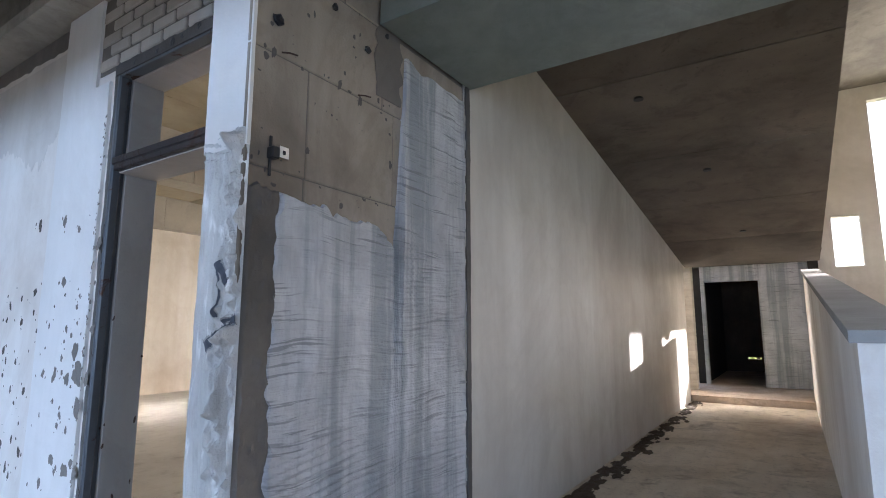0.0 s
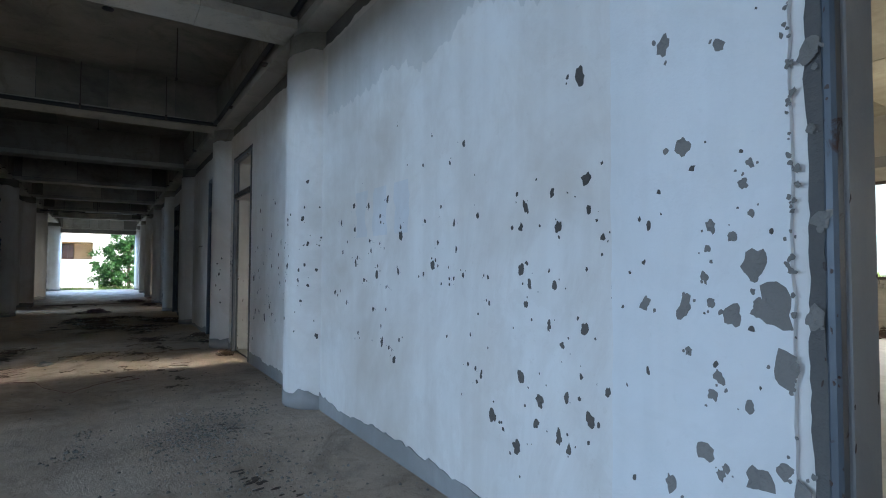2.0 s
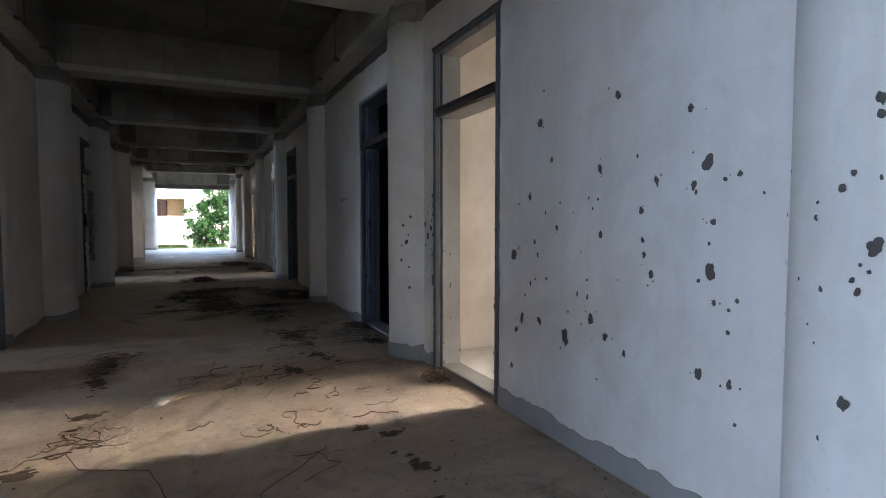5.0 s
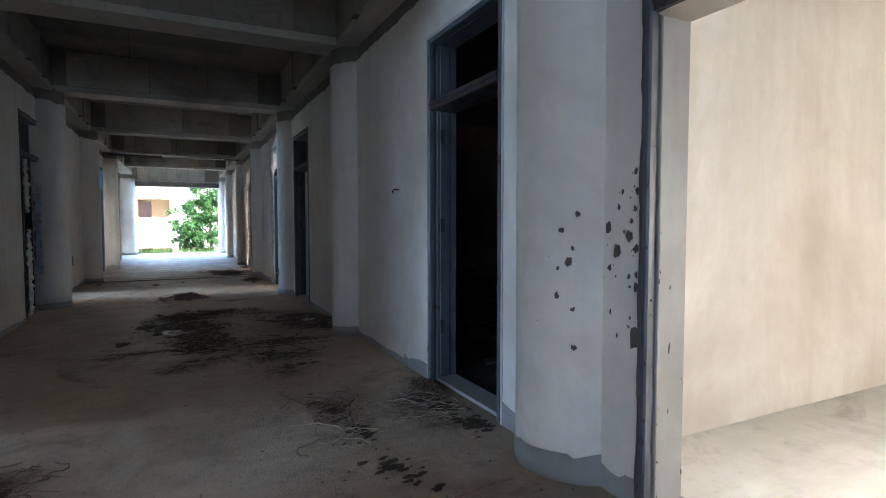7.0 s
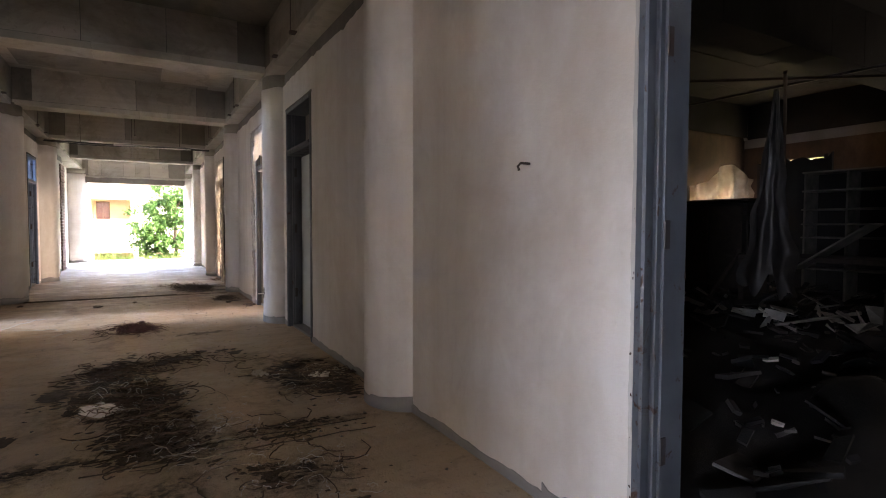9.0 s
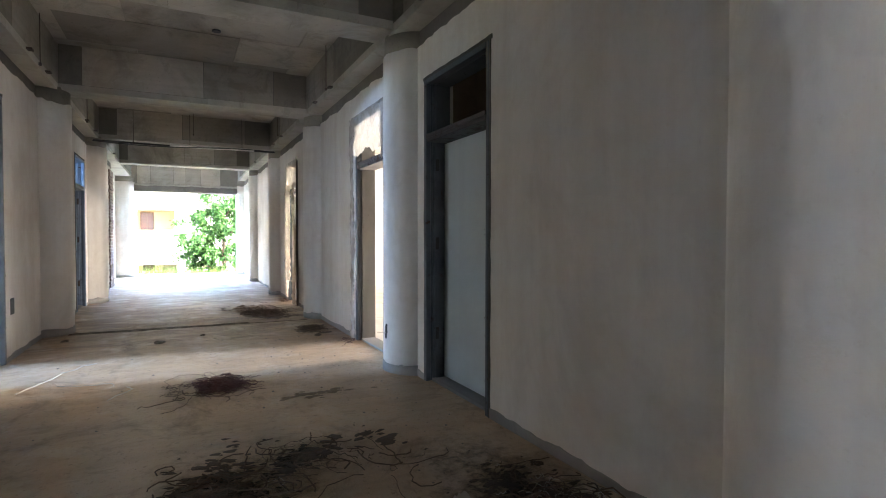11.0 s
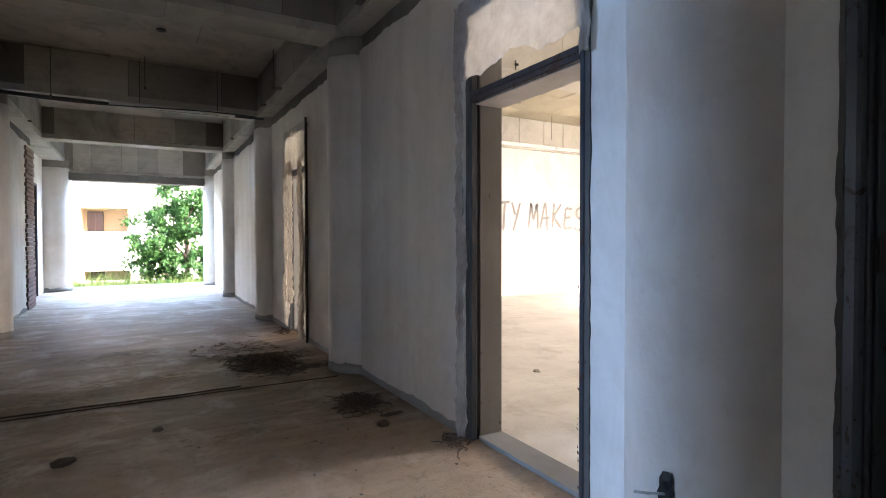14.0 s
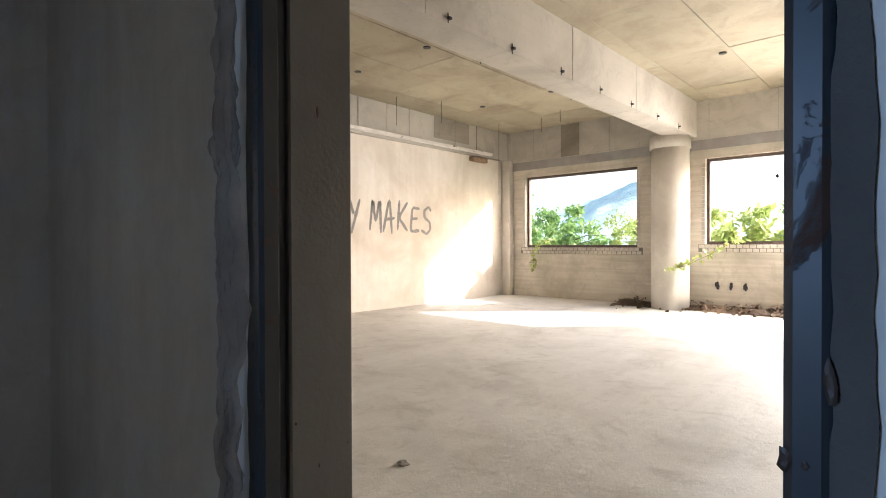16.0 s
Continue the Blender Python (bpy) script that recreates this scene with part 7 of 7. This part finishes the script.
def debris_bank(x0, x1, y, lab, seed):
    rng = random.Random(seed)
    bm = bmesh.new()
    for k in range(520):
        x = rng.uniform(x0, x1)
        d = abs(rng.gauss(0, 0.28))
        s = rng.uniform(0.02, 0.06)
        z = max(0, 0.16 - d * 0.3) * rng.random()
        m = Matrix.Translation((x, y - d - 0.05, z + 0.012)) @ Euler((rng.uniform(-0.9, 0.9), rng.uniform(-0.9, 0.9), rng.uniform(0, 6))).to_matrix().to_4x4()
        vs = [bm.verts.new(m @ Vector(p)) for p in ((-s, -0.4 * s, 0), (0, -0.6 * s, 0.006), (s, 0, 0.002), (0, 0.6 * s, -0.003), (-0.8 * s, 0.3 * s, 0.004))]
        bm.faces.new(vs)
    n = 30
    rows = []
    for i in range(n + 1):
        x = x0 + (x1 - x0) * i / n
        h = 0.10 * (0.7 + 0.8 * NO((x * 2, seed, 0)))
        rows.append([bm.verts.new((x, y - q, zz)) for q, zz in ((0.0, h), (0.2, h * 0.75), (0.42 + 0.15 * NO((x * 3, 1, seed)), 0.001))])
    for p, q in zip(rows, rows[1:]):
        for k in range(2):
            bm.faces.new((p[k], q[k], q[k + 1], p[k + 1]))
    tagged(link("leaf_drift", bm, DIRT), lab, "debris", "", "stuff")


debris_bank(-21.9, -18.2, BACK - 0.02, "drift of brown dead leaves along the window wall", 3)
debris_bank(-8.0, -3.2, BACK - 0.02, "drift of brown dead leaves along the window wall", 4)
bm = bmesh.new()
for k in range(3):
    one = bmesh.new()
    chip(one, 0, 0, 0.045, k * 2.0, 0.0, -1, 1.5)
    add(bm, one, Matrix.Translation((-20.2 + 0.22 * k, BACK - 0.004, 0.42)))
tagged(link("socket_holes", bm, BLACK), "three dark holes knocked in the wall under the window", "holes", "", "stuff")


def leaf_spray(bm, at, n, reach, size, rng, flat=1.0):
    for k in range(n):
        d = Vector((rng.gauss(0, 1), rng.gauss(0, 1), rng.gauss(0, flat)))
        p = Vector(at) + d.normalized() * reach * rng.random() ** 0.5
        s = size * rng.uniform(0.6, 1.3)
        m = Matrix.Translation(p) @ Euler((rng.uniform(-1.2, 1.2), rng.uniform(-1.2, 1.2), rng.uniform(0, 6.28))).to_matrix().to_4x4()
        vs = [bm.verts.new(m @ Vector(q)) for q in ((-s, 0, 0), (-0.2 * s, -0.45 * s, 0.1 * s), (s, 0, 0), (-0.2 * s, 0.45 * s, 0.1 * s))]
        bm.faces.new(vs)


def creeper(pts, lab, seed):
    rng = random.Random(seed)
    e = thing("creeper", pts[0], lab, "vine", "creepers at the windows")
    bm = bmesh.new()
    tube(bm, pts, 0.006, 5, 0.4)
    part("stem", bm, BARK, e)
    bm = bmesh.new()
    for p, q in zip(pts, pts[1:]):
        for u in (0.1, 0.35, 0.6, 0.85):
            leaf_spray(bm, Vector(p).lerp(Vector(q), u), 5, 0.09, 0.055, rng)
    part("leaves", bm, LEAF_YELLOW, e)


creeper([(-23.6, BACK + 0.12, 1.25), (-23.7, BACK - 0.1, 1.22), (-23.85, BACK - 0.15, 1.0), (-23.9, BACK - 0.12, 0.75), (-23.88, BACK - 0.12, 0.6)], "yellow-green creeper hanging over the sill", 1)
creeper([(-19.8, BACK + 0.1, 1.2), (-19.9, BACK - 0.15, 1.2), (-20.2, BACK - 0.4, 0.98), (-20.55, BACK - 0.6, 0.78), (-20.8, BACK - 0.7, 0.70)], "yellow-green creeper reaching in over the sill", 2)

# ---- the burnt-out room ----
setting("lining_window_burnt", wall("x", BACK - 0.02, BACK - 0.001, -16.95, -10.09, 0, 3.05, [(-16.5, -15.4, 1.3, 2.5), (-12.4, -11.6, 1.5, 2.3)]), SCORCHED_AND_DIM, "scorched brown window wall")
setting("lining_corridor_burnt", wall("x", RIGHT + THICK + 0.001, RIGHT + THICK + 0.015, -16.95, -10.09, 0, 3.4, [(-11.55, -10.51, -1, HEAD), (-16.60, -15.53, -1, HEAD)]), SOOT_AND_SHADE, "soot-black inner face of the wall")


bm = bmesh.new()
box(bm, -16.848, -16.83, RIGHT + THICK + 0.02, BACK - 0.1, 3.03, CEIL_ROOM)
box(bm, -16.83, -10.2, BACK - 0.098, BACK - 0.08, 2.99, CEIL_ROOM)
setting("lining_beams_burnt", bm, SOOT_AND_SHADE, "soot-black faces of the beams")


def plank(name, a, b, w, h, mat, lab, grp="burnt wreckage", cat="debris"):
    """A board or bar from a to b."""
    a, b = Vector(a), Vector(b)
    bm = bmesh.new()
    L = (b - a).length
    soft_box(bm, -w / 2, w / 2, -h / 2, h / 2, 0, L, min(w, h) * 0.2)
    for v in bm.verts:
        v.co.x += 0.08 * w * NO(v.co * 2 + a)
    turn = (b - a).to_track_quat("Z", "Y").to_matrix().to_4x4()
    bm.transform(Matrix.Translation(a) @ turn)
    return tagged(link(name, bm, mat), lab, cat, grp)


cabinet = thing("burnt_cabinet", (-15.3, 7.6, 0), "charred black cabinet with sagging top in the burnt room", "cabinet")
bm = bmesh.new()
soft_box(bm, -15.9, -14.75, 7.3, 7.9, 0, 1.55, 0.02)
part("carcass", bm, SOOT_AND_SHADE, cabinet)
bm = bmesh.new()
soft_box(bm, -15.95, -14.70, 7.25, 7.95, 1.56, 1.60, 0.01)
part("top", bm, WOOD_DARK, cabinet)
for x in (-15.85, -15.32):
    bm = bmesh.new()
    soft_box(bm, x, x + 0.5, 7.275, 7.295, 0.1, 1.5, 0.006)
    part("door_panel", bm, WOOD_DARK, cabinet)
cloth = thing("hanging_sheet", (-13.6, 6.0, 0.5), "dark tapering sheet of burnt lining hanging from the slab", "hanging sheet")
bm = bmesh.new()
rows = []
for j in range(41):
    v = j / 40
    w = 0.04 + 0.50 * v ** 1.15
    row = []
    for i in range(25):
        u = i / 24 - 0.5
        edge = 0.10 * v * NO((v * 7, 3.0 if u < 0 else 8.0, 2)) * abs(u) * 2
        fold = 0.30 * v * (abs(u) - 0.25) + 0.05 * v * math.sin(u * 13 + 2 * NO((v * 3, 1, 5))) + 0.05 * NO((u * 7, v * 6, 4))
        row.append(bm.verts.new((-13.66 - 0.08 * v + w * u * 1.25 + edge, 5.95 + fold, 2.72 - (2.25 + 0.35 * NO((u * 5, 6, 1))) * v)))
    rows.append(row)
for p, q in zip(rows, rows[1:]):
    for i in range(24):
        bm.faces.new((p[i], p[i + 1], q[i + 1], q[i]))
part("sheet", bm, CLOTH_BURNT, cloth, "", True)
rack = thing("shelf_rack", (-13.2, 8.75, 0), "dusty white shelf unit with empty bays in the burnt room", "shelf")
for x in (-14.66, -14.10, -13.55, -13.0, -12.4):
    bm = bmesh.new()
    soft_box(bm, x, x + 0.03, 8.58, 8.95, 0, 2.02, 0.006)
    part("upright", bm, SHELF_DUSTY, rack)
for z in (0.55, 1.02, 1.22, 1.44, 1.72, 2.0):
    bm = bmesh.new()
    soft_box(bm, -14.68, -12.36, 8.56, 8.96, z, z + 0.025, 0.005)
    part("shelf", bm, SHELF_DUSTY, rack)
bm = bmesh.new()
soft_box(bm, -14.66, -12.38, 8.965, 8.98, 0.0, 2.02, 0.004)
part("back_panel", bm, SOOT_AND_SHADE, rack, "soot-black back panel")
drape = thing("fallen_lining", (-16.3, 9.0, 1.5), "pale torn lining slumped over charred furniture in window light", "torn lining")
bm = bmesh.new()
grid = []
for i in range(29):
    u = i / 28
    x = -16.92 + 1.25 * u
    top = 1.98 + 0.34 * math.exp(-((u - 0.62) / 0.25) ** 2) + 0.06 * NO((u * 6, 2, 2))
    row = []
    for j in range(15):
        v = j / 14
        low = 0.55 + 0.9 * min(1.0, u * 2.2) + 0.12 * NO((u * 9, 4, 1))
        row.append(bm.verts.new((x + 0.03 * NO((u * 5, v * 6, 3)), 9.0 + 0.10 * NO((u * 7, v * 3, 5)) + 0.05 * math.sin(u * 31), low + (top - low) * v)))
    grid.append(row)
for p, q in zip(grid, grid[1:]):
    for j in range(14):
        bm.faces.new((p[j], q[j], q[j + 1], p[j + 1]))
part("sheet", bm, FILM_PALE, drape, "", True)
plank("fallen_board", (-13.5, 6.2, 0.72), (-12.75, 6.1, 1.22), 0.22, 0.02, SHELF_DUSTY, "bent scorched sheet leaning on the wreckage")
plank("fallen_board", (-14.4, 5.6, 0.0), (-14.15, 6.15, 0.9), 0.04, 0.05, WOOD_DARK, "charred stick leaning on the cabinet")
plank("fallen_board", (-13.2, 5.2, 0.22), (-12.6, 5.5, 0.40), 0.04, 0.03, SHELF_DUSTY, "scorched rail in the wreckage")
# panel added to block the sight of the bright window
screen = thing("blocker_screen", (-15.1, 9.5, 0), "tall charred panel added before the window to hide its brightness", "panel")
bm = bmesh.new()
ragged(bm, "x", 9.48, 0.05, -15.9, -14.7, 0.0, 2.35, 0.14, 3.0, 0.05)
part("board", bm, SOOT_AND_SHADE, screen)
for x in (-15.85, -14.85):
    bm = bmesh.new()
    soft_box(bm, x, x + 0.07, 9.53, 9.60, 0, 2.4, 0.008)
    part("post", bm, WOOD_DARK, screen)
plank("fallen_board", (-15.5, 9.6, 2.2), (-13.6, 6.0, 2.9), 0.04, 0.04, WOOD_DARK, "charred batten hanging from the slab")
plank("ceiling_rail", (-16.8, 6.2, 2.85), (-12.0, 6.9, 2.95), 0.04, 0.03, METAL_BENT, "bent ceiling rail in the burnt room")
plank("ceiling_rail", (-15.5, 4.6, 3.0), (-11.2, 8.4, 2.7), 0.05, 0.03, WOOD_DARK, "bent ceiling rail in the burnt room")
bucket = thing("bucket", (-12.2, 5.3, 0.0), "scorched grey bucket among the wreckage", "bucket")
bm = bmesh.new()
drum(bm, -12.2, 5.3, 0.15, 0.3, 0.62, 18)
part("pail", bm, METAL_BENT, bucket, "", True)
bm = bmesh.new()
soft_box(bm, -12.5, -11.9, 5.05, 5.55, 0.0, 0.3, 0.02)
part("crate", bm, WOOD_DARK, bucket, "charred crate below")
bench = thing("burnt_bench", (-13.3, 6.3, 0), "charred workbench buried in debris", "bench")
bm = bmesh.new()
soft_box(bm, -14.3, -12.3, 6.1, 6.8, 0.8, 0.86, 0.01)
part("top", bm, WOOD_DARK, bench)
for x in (-14.2, -12.4):
    bm = bmesh.new()
    soft_box(bm, x, x + 0.08, 6.2, 6.7, 0, 0.8, 0.01)
    part("leg", bm, WOOD_DARK, bench)
rng = random.Random(21)
for mat, n, seed, lab in ((SOOT_AND_SHADE, 900, 1, "black burnt rubble covering the floor"), (METAL_BENT, 170, 2, "grey ash flakes and bent scraps on the floor"), (PAPER, 24, 3, "pale scraps among black rubble")):
    bm = bmesh.new()
    for k in range(n):
        x, y = rng.uniform(-16.6, -10.2), rng.uniform(1.7, 8.5)
        s = rng.choice((0.03, 0.05, 0.07, 0.10, 0.15)) * rng.uniform(0.7, 1.2) * (0.6 if mat is PAPER else 1.0)
        hgt = 0.32 * rng.random() * min(1, max(0, (y - 1.6) / 3))
        one = bmesh.new()
        box(one, -s, s * rng.uniform(0.6, 1.0), -s * rng.uniform(0.1, 0.6), s * rng.uniform(0.1, 0.6), -0.006, rng.uniform(0.004, 0.02))
        for v in one.verts:
            v.co.x *= 1 + 0.5 * NO((k * 3.1, v.co.y * 20, 1))
            v.co.y *= 1 + 0.6 * NO((k * 1.7, v.co.x * 20, 2))
        for v in one.verts:
            v.co.z += 0.12 * s * NO(v.co * 6 + Vector((k, 0, 0)))
        add(bm, one, Matrix.Translation((x, y, 0.03 + hgt)) @ Euler((rng.uniform(-0.5, 0.5), rng.uniform(-0.5, 0.5), rng.uniform(0, 6))).to_matrix().to_4x4())
    tagged(link("burnt_rubble", bm, mat), lab, "rubble", "", "stuff")
bm = bmesh.new()
for k in range(46):
    x, y, r = rng.uniform(-15.0, -11.6), rng.uniform(4.9, 6.0), rng.uniform(0.03, 0.13)
    one = bmesh.new()
    box(one, -r, r, -0.6 * r, 0.6 * r, -0.004, 0.006)
    for v in one.verts:
        v.co.z += 0.5 * r * NO(v.co * 9 + Vector((k, 0, 0)))
    add(bm, one, Matrix.Translation((x, y, rng.uniform(0.22, 0.42))) @ Euler((rng.uniform(-0.9, 0.9), rng.uniform(-0.9, 0.9), rng.uniform(0, 6))).to_matrix().to_4x4())
tagged(link("burnt_rubble", bm, STONE), "pale ash-grey scraps on top of the wreckage", "rubble", "", "stuff")
bm = bmesh.new()
n, m = 40, 44
grid = [[bm.verts.new((-16.9 + 6.75 * i / n, 1.62 + 7.6 * j / m, max(0.004, (0.12 + 0.25 * NO((i * 0.25, j * 0.25, 3))) * min(1, j / 14)))) for j in range(m + 1)] for i in range(n + 1)]
for i in range(n):
    for j in range(m):
        bm.faces.new((grid[i][j], grid[i + 1][j], grid[i + 1][j + 1], grid[i][j + 1]))
tagged(link("ash_heap", bm, SOOT_AND_SHADE, True), "heaped black ash over the floor of the burnt room", "ash", "", "stuff")

# ---- outside ----
GROUND = -1.1
bm = bmesh.new()
n = 60
for i in range(n + 1):
    for j in range(n + 1):
        u, v = (i / n * 2 - 1), (j / n * 2 - 1)
        x, y = -12 + 900 * u * abs(u) ** 1.6, 900 * v * abs(v) ** 1.6
        far = max(0.0, math.hypot(x + 12, y) - 60)
        bm.verts.new((x, y, GROUND + (0.28 * NO((x * 0.05, y * 0.05, 0)) if far else 0)))
bm.verts.ensure_lookup_table()
for i in range(n):
    for j in range(n):
        a = i * (n + 1) + j
        bm.faces.new((bm.verts[a], bm.verts[a + n + 1], bm.verts[a + n + 2], bm.verts[a + 1]))
setting("ground", bm, EARTH, "grassy ground round the building", True)
bm = bmesh.new()
box(bm, END - 1.2, END - 0.15, -3.0, 3.0, GROUND - 0.2, -0.03)
setting("doorstep", bm, MORTAR, "grey concrete step at the open end")


def grass(name, x0, x1, y0, y1, n, h, seed, lab):
    rng = random.Random(seed)
    bm = bmesh.new()
    for k in range(n):
        x, y = rng.uniform(x0, x1), rng.uniform(y0, y1)
        hh, a, w = h * rng.uniform(0.5, 1.4), rng.uniform(0, 6.28), rng.uniform(0.006, 0.016)
        lean = Vector((rng.gauss(0, 0.3), rng.gauss(0, 0.3), 0)) * hh
        base = Vector((x, y, GROUND))
        side = Vector((math.cos(a), math.sin(a), 0)) * w
        vs = [bm.verts.new(p) for p in (base - side, base + side, base + side * 0.6 + lean * 0.4 + Vector((0, 0, hh * 0.6)), base + lean + Vector((0, 0, hh)), base - side * 0.6 + lean * 0.4 + Vector((0, 0, hh * 0.6)))]
        bm.faces.new(vs)
    tagged(link(name, bm, GRASS), lab, "grass", "", "stuff")


grass("tall_grass", END - 7.0, END - 1.3, -4.5, 4.0, 9000, 0.95, 1, "tall unmown grass before the open end")


def tree(x, y, z, h, spread, lab, seed, mat=LEAF, clumps=60, per=60, size=0.07, low=0.35):
    rng = random.Random(seed)
    e = thing("tree", (x, y, z), lab, "tree", "trees outside")
    bm = bmesh.new()
    top = Vector((x + 0.1 * spread, y, z + 0.72 * h))
    tube(bm, [(x, y, z), (x + 0.03 * spread, y + 0.02, z + 0.3 * h), tuple(top)], 0.025 * h + 0.02, 7, 0.35)
    tips = []
    for k in range(11):
        u = rng.uniform(0.25, 0.95)
        base = Vector((x, y, z)).lerp(top, u)
        a = k * 2.4 + rng.uniform(-0.4, 0.4)
        end = base + Vector((math.cos(a) * spread * rng.uniform(0.4, 0.85), math.sin(a) * spread * rng.uniform(0.4, 0.85), h * rng.uniform(0.02, 0.25)))
        midp = base.lerp(end, 0.5) + Vector((0, 0, 0.04 * h))
        tube(bm, [tuple(base), tuple(midp), tuple(end)], 0.008 * h + 0.006, 5, 0.3)
        tips += [midp, end, end]
    part("trunk", bm, BARK, e)
    bm = bmesh.new()
    for k in range(clumps):
        if rng.random() < 0.45:
            c = rng.choice(tips) + Vector((rng.gauss(0, 0.16), rng.gauss(0, 0.16), rng.gauss(0, 0.22))) * spread
        else:
            a, r, q = rng.uniform(0, 6.28), spread * rng.random() ** 0.5, rng.uniform(low, 1.0)
            r *= 0.35 + 0.65 * math.sin(math.pi * min(1, (q - low) / (1 - low) * 0.85 + 0.1))
            c = Vector((x + r * math.cos(a), y + r * math.sin(a), z + h * q))
        leaf_spray(bm, c, per, 0.17 * spread * rng.uniform(0.6, 1.3), size, rng, 0.6)
    part("crown", bm, mat, e)


tree(-35.6, 0.95, GROUND, 4.3, 1.75, "young leafy green tree beside the open end", 1, LEAF_DEEP, 165, 80, 0.085, 0.14)
tree(-40.5, 4.2, GROUND, 5.2, 2.2, "leafy green tree beyond the open end", 2, LEAF_DEEP, 70, 70, 0.10)
rng = random.Random(8)
for k, (x, y, h, s, mt) in enumerate(((-28.5, 20, 3.6, 2.2, LEAF), (-33.5, 24, 4.8, 2.8, LEAF), (-25.0, 23, 3.1, 2.4, LEAF_YELLOW), (-21.6, 16.5, 3.1, 2.2, LEAF_YELLOW), (-18.0, 22, 3.2, 2.2, LEAF_YELLOW), (-38, 30, 4.4, 3.2, LEAF),
                                      (-30, 32, 3.6, 3.2, LEAF_YELLOW), (-21, 31, 4.2, 2.8, LEAF), (-13, 22, 2.6, 2.2, LEAF_YELLOW), (-9.5, 20, 2.2, 2.0, LEAF_YELLOW), (-17.5, 30, 3.2, 2.6, LEAF), (-6, 24, 2.6, 2.2, LEAF), (-1.0, 19, 3.6, 2.2, LEAF_YELLOW))):
    tree(x, y, GROUND, h, s, "leafy bush-like tree beyond the windows", 20 + k, mt, 66, 64, 0.125, 0.1)

# wooded hills far off
def hill(name, cx, cy, rx, ry, h, seed, lab):
    bm = bmesh.new()
    n, m = 70, 12
    rows = []
    for j in range(m + 1):
        v = j / m
        row = []
        for i in range(n + 1):
            u = i / n * 2 - 1
            x, y = cx + rx * u, cy + ry * v
            env = math.sin(math.pi * (u * 0.5 + 0.5)) ** 0.7
            z = GROUND - 1 + h * v * env * (0.75 + 0.5 * NO((u * 2.2, seed, 0))) + 0.10 * h * v * NO((u * 14, v * 8, seed)) + 0.05 * h * v * NO((u * 40, v * 20, seed))
            row.append(bm.verts.new((x, y, z)))
        rows.append(row)
    for p, q in zip(rows, rows[1:]):
        for i in range(n):
            bm.faces.new((p[i], p[i + 1], q[i + 1], q[i]))
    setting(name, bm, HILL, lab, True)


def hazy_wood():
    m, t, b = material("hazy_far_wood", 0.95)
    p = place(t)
    # distance haze is put into the wood's colour
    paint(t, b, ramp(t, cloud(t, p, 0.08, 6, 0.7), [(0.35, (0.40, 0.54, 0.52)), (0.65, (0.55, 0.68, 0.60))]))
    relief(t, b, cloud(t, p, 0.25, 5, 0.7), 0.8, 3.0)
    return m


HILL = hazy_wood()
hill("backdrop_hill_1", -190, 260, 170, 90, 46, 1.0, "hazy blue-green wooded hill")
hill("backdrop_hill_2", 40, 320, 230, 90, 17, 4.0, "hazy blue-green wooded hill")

# the white building beyond the open end
house = thing("white_building", (-49, 0, GROUND), "white plastered building with deep tan recesses and small brown windows", "building")
bm = wall("y", -49.4, -49.0, -16, 14, GROUND - 0.6, 7.5, [(-3.05, -0.90, 1.56, 2.84), (-2.92, -0.8, -1.05, -0.50)])
part("wall", bm, FACADE, house, "bright white plaster wall")
for nm, y0, y1, z0, z1, wy in (("recess", -3.05, -0.9, 1.56, 2.84, -2.13), ("lower_recess", -2.92, -0.8, -1.05, -0.50, -2.1)):
    bm = bmesh.new()
    box(bm, -51.6, -51.45, y0 - 0.15, y1 + 0.15, z0 - 0.15, z1 + 0.15)
    for a, b, c, d in ((y0 - 0.15, y0, z0, z1), (y1, y1 + 0.15, z0, z1), (y0 - 0.15, y1 + 0.15, z0 - 0.15, z0), (y0 - 0.15, y1 + 0.15, z1, z1 + 0.15)):
        box(bm, -51.45, -49.401, a, b, c, d)
    part(nm, bm, FACADE_TAN, house, "tan recess behind the facade")
    bm = bmesh.new()
    soft_box(bm, -51.445, -51.35, y0 + 0.16, wy, z0 + 0.02, z1 - 0.1, 0.01)
    w = part("window", bm, FRAME_BROWN, house, "brown framed window")
    mid = (y0 + 0.16 + wy) / 2
    for a, b in ((y0 + 0.22, mid - 0.02), (mid + 0.02, wy - 0.06)):
        bm = bmesh.new()
        soft_box(bm, -51.349, -51.34, a, b, z0 + 0.08, z1 - 0.16, 0.003)
        part("pane", bm, GLASS_DARK, w)
bm = bmesh.new()
box(bm, -59, -48.7, -16.3, 14.3, 7.5, 7.9)
part("roof", bm, MORTAR, house, "grey flat roof slab")
bm = bmesh.new()
box(bm, -59, -51.7, -16, 14, GROUND - 0.6, 7.5)
part("body", bm, FACADE, house)
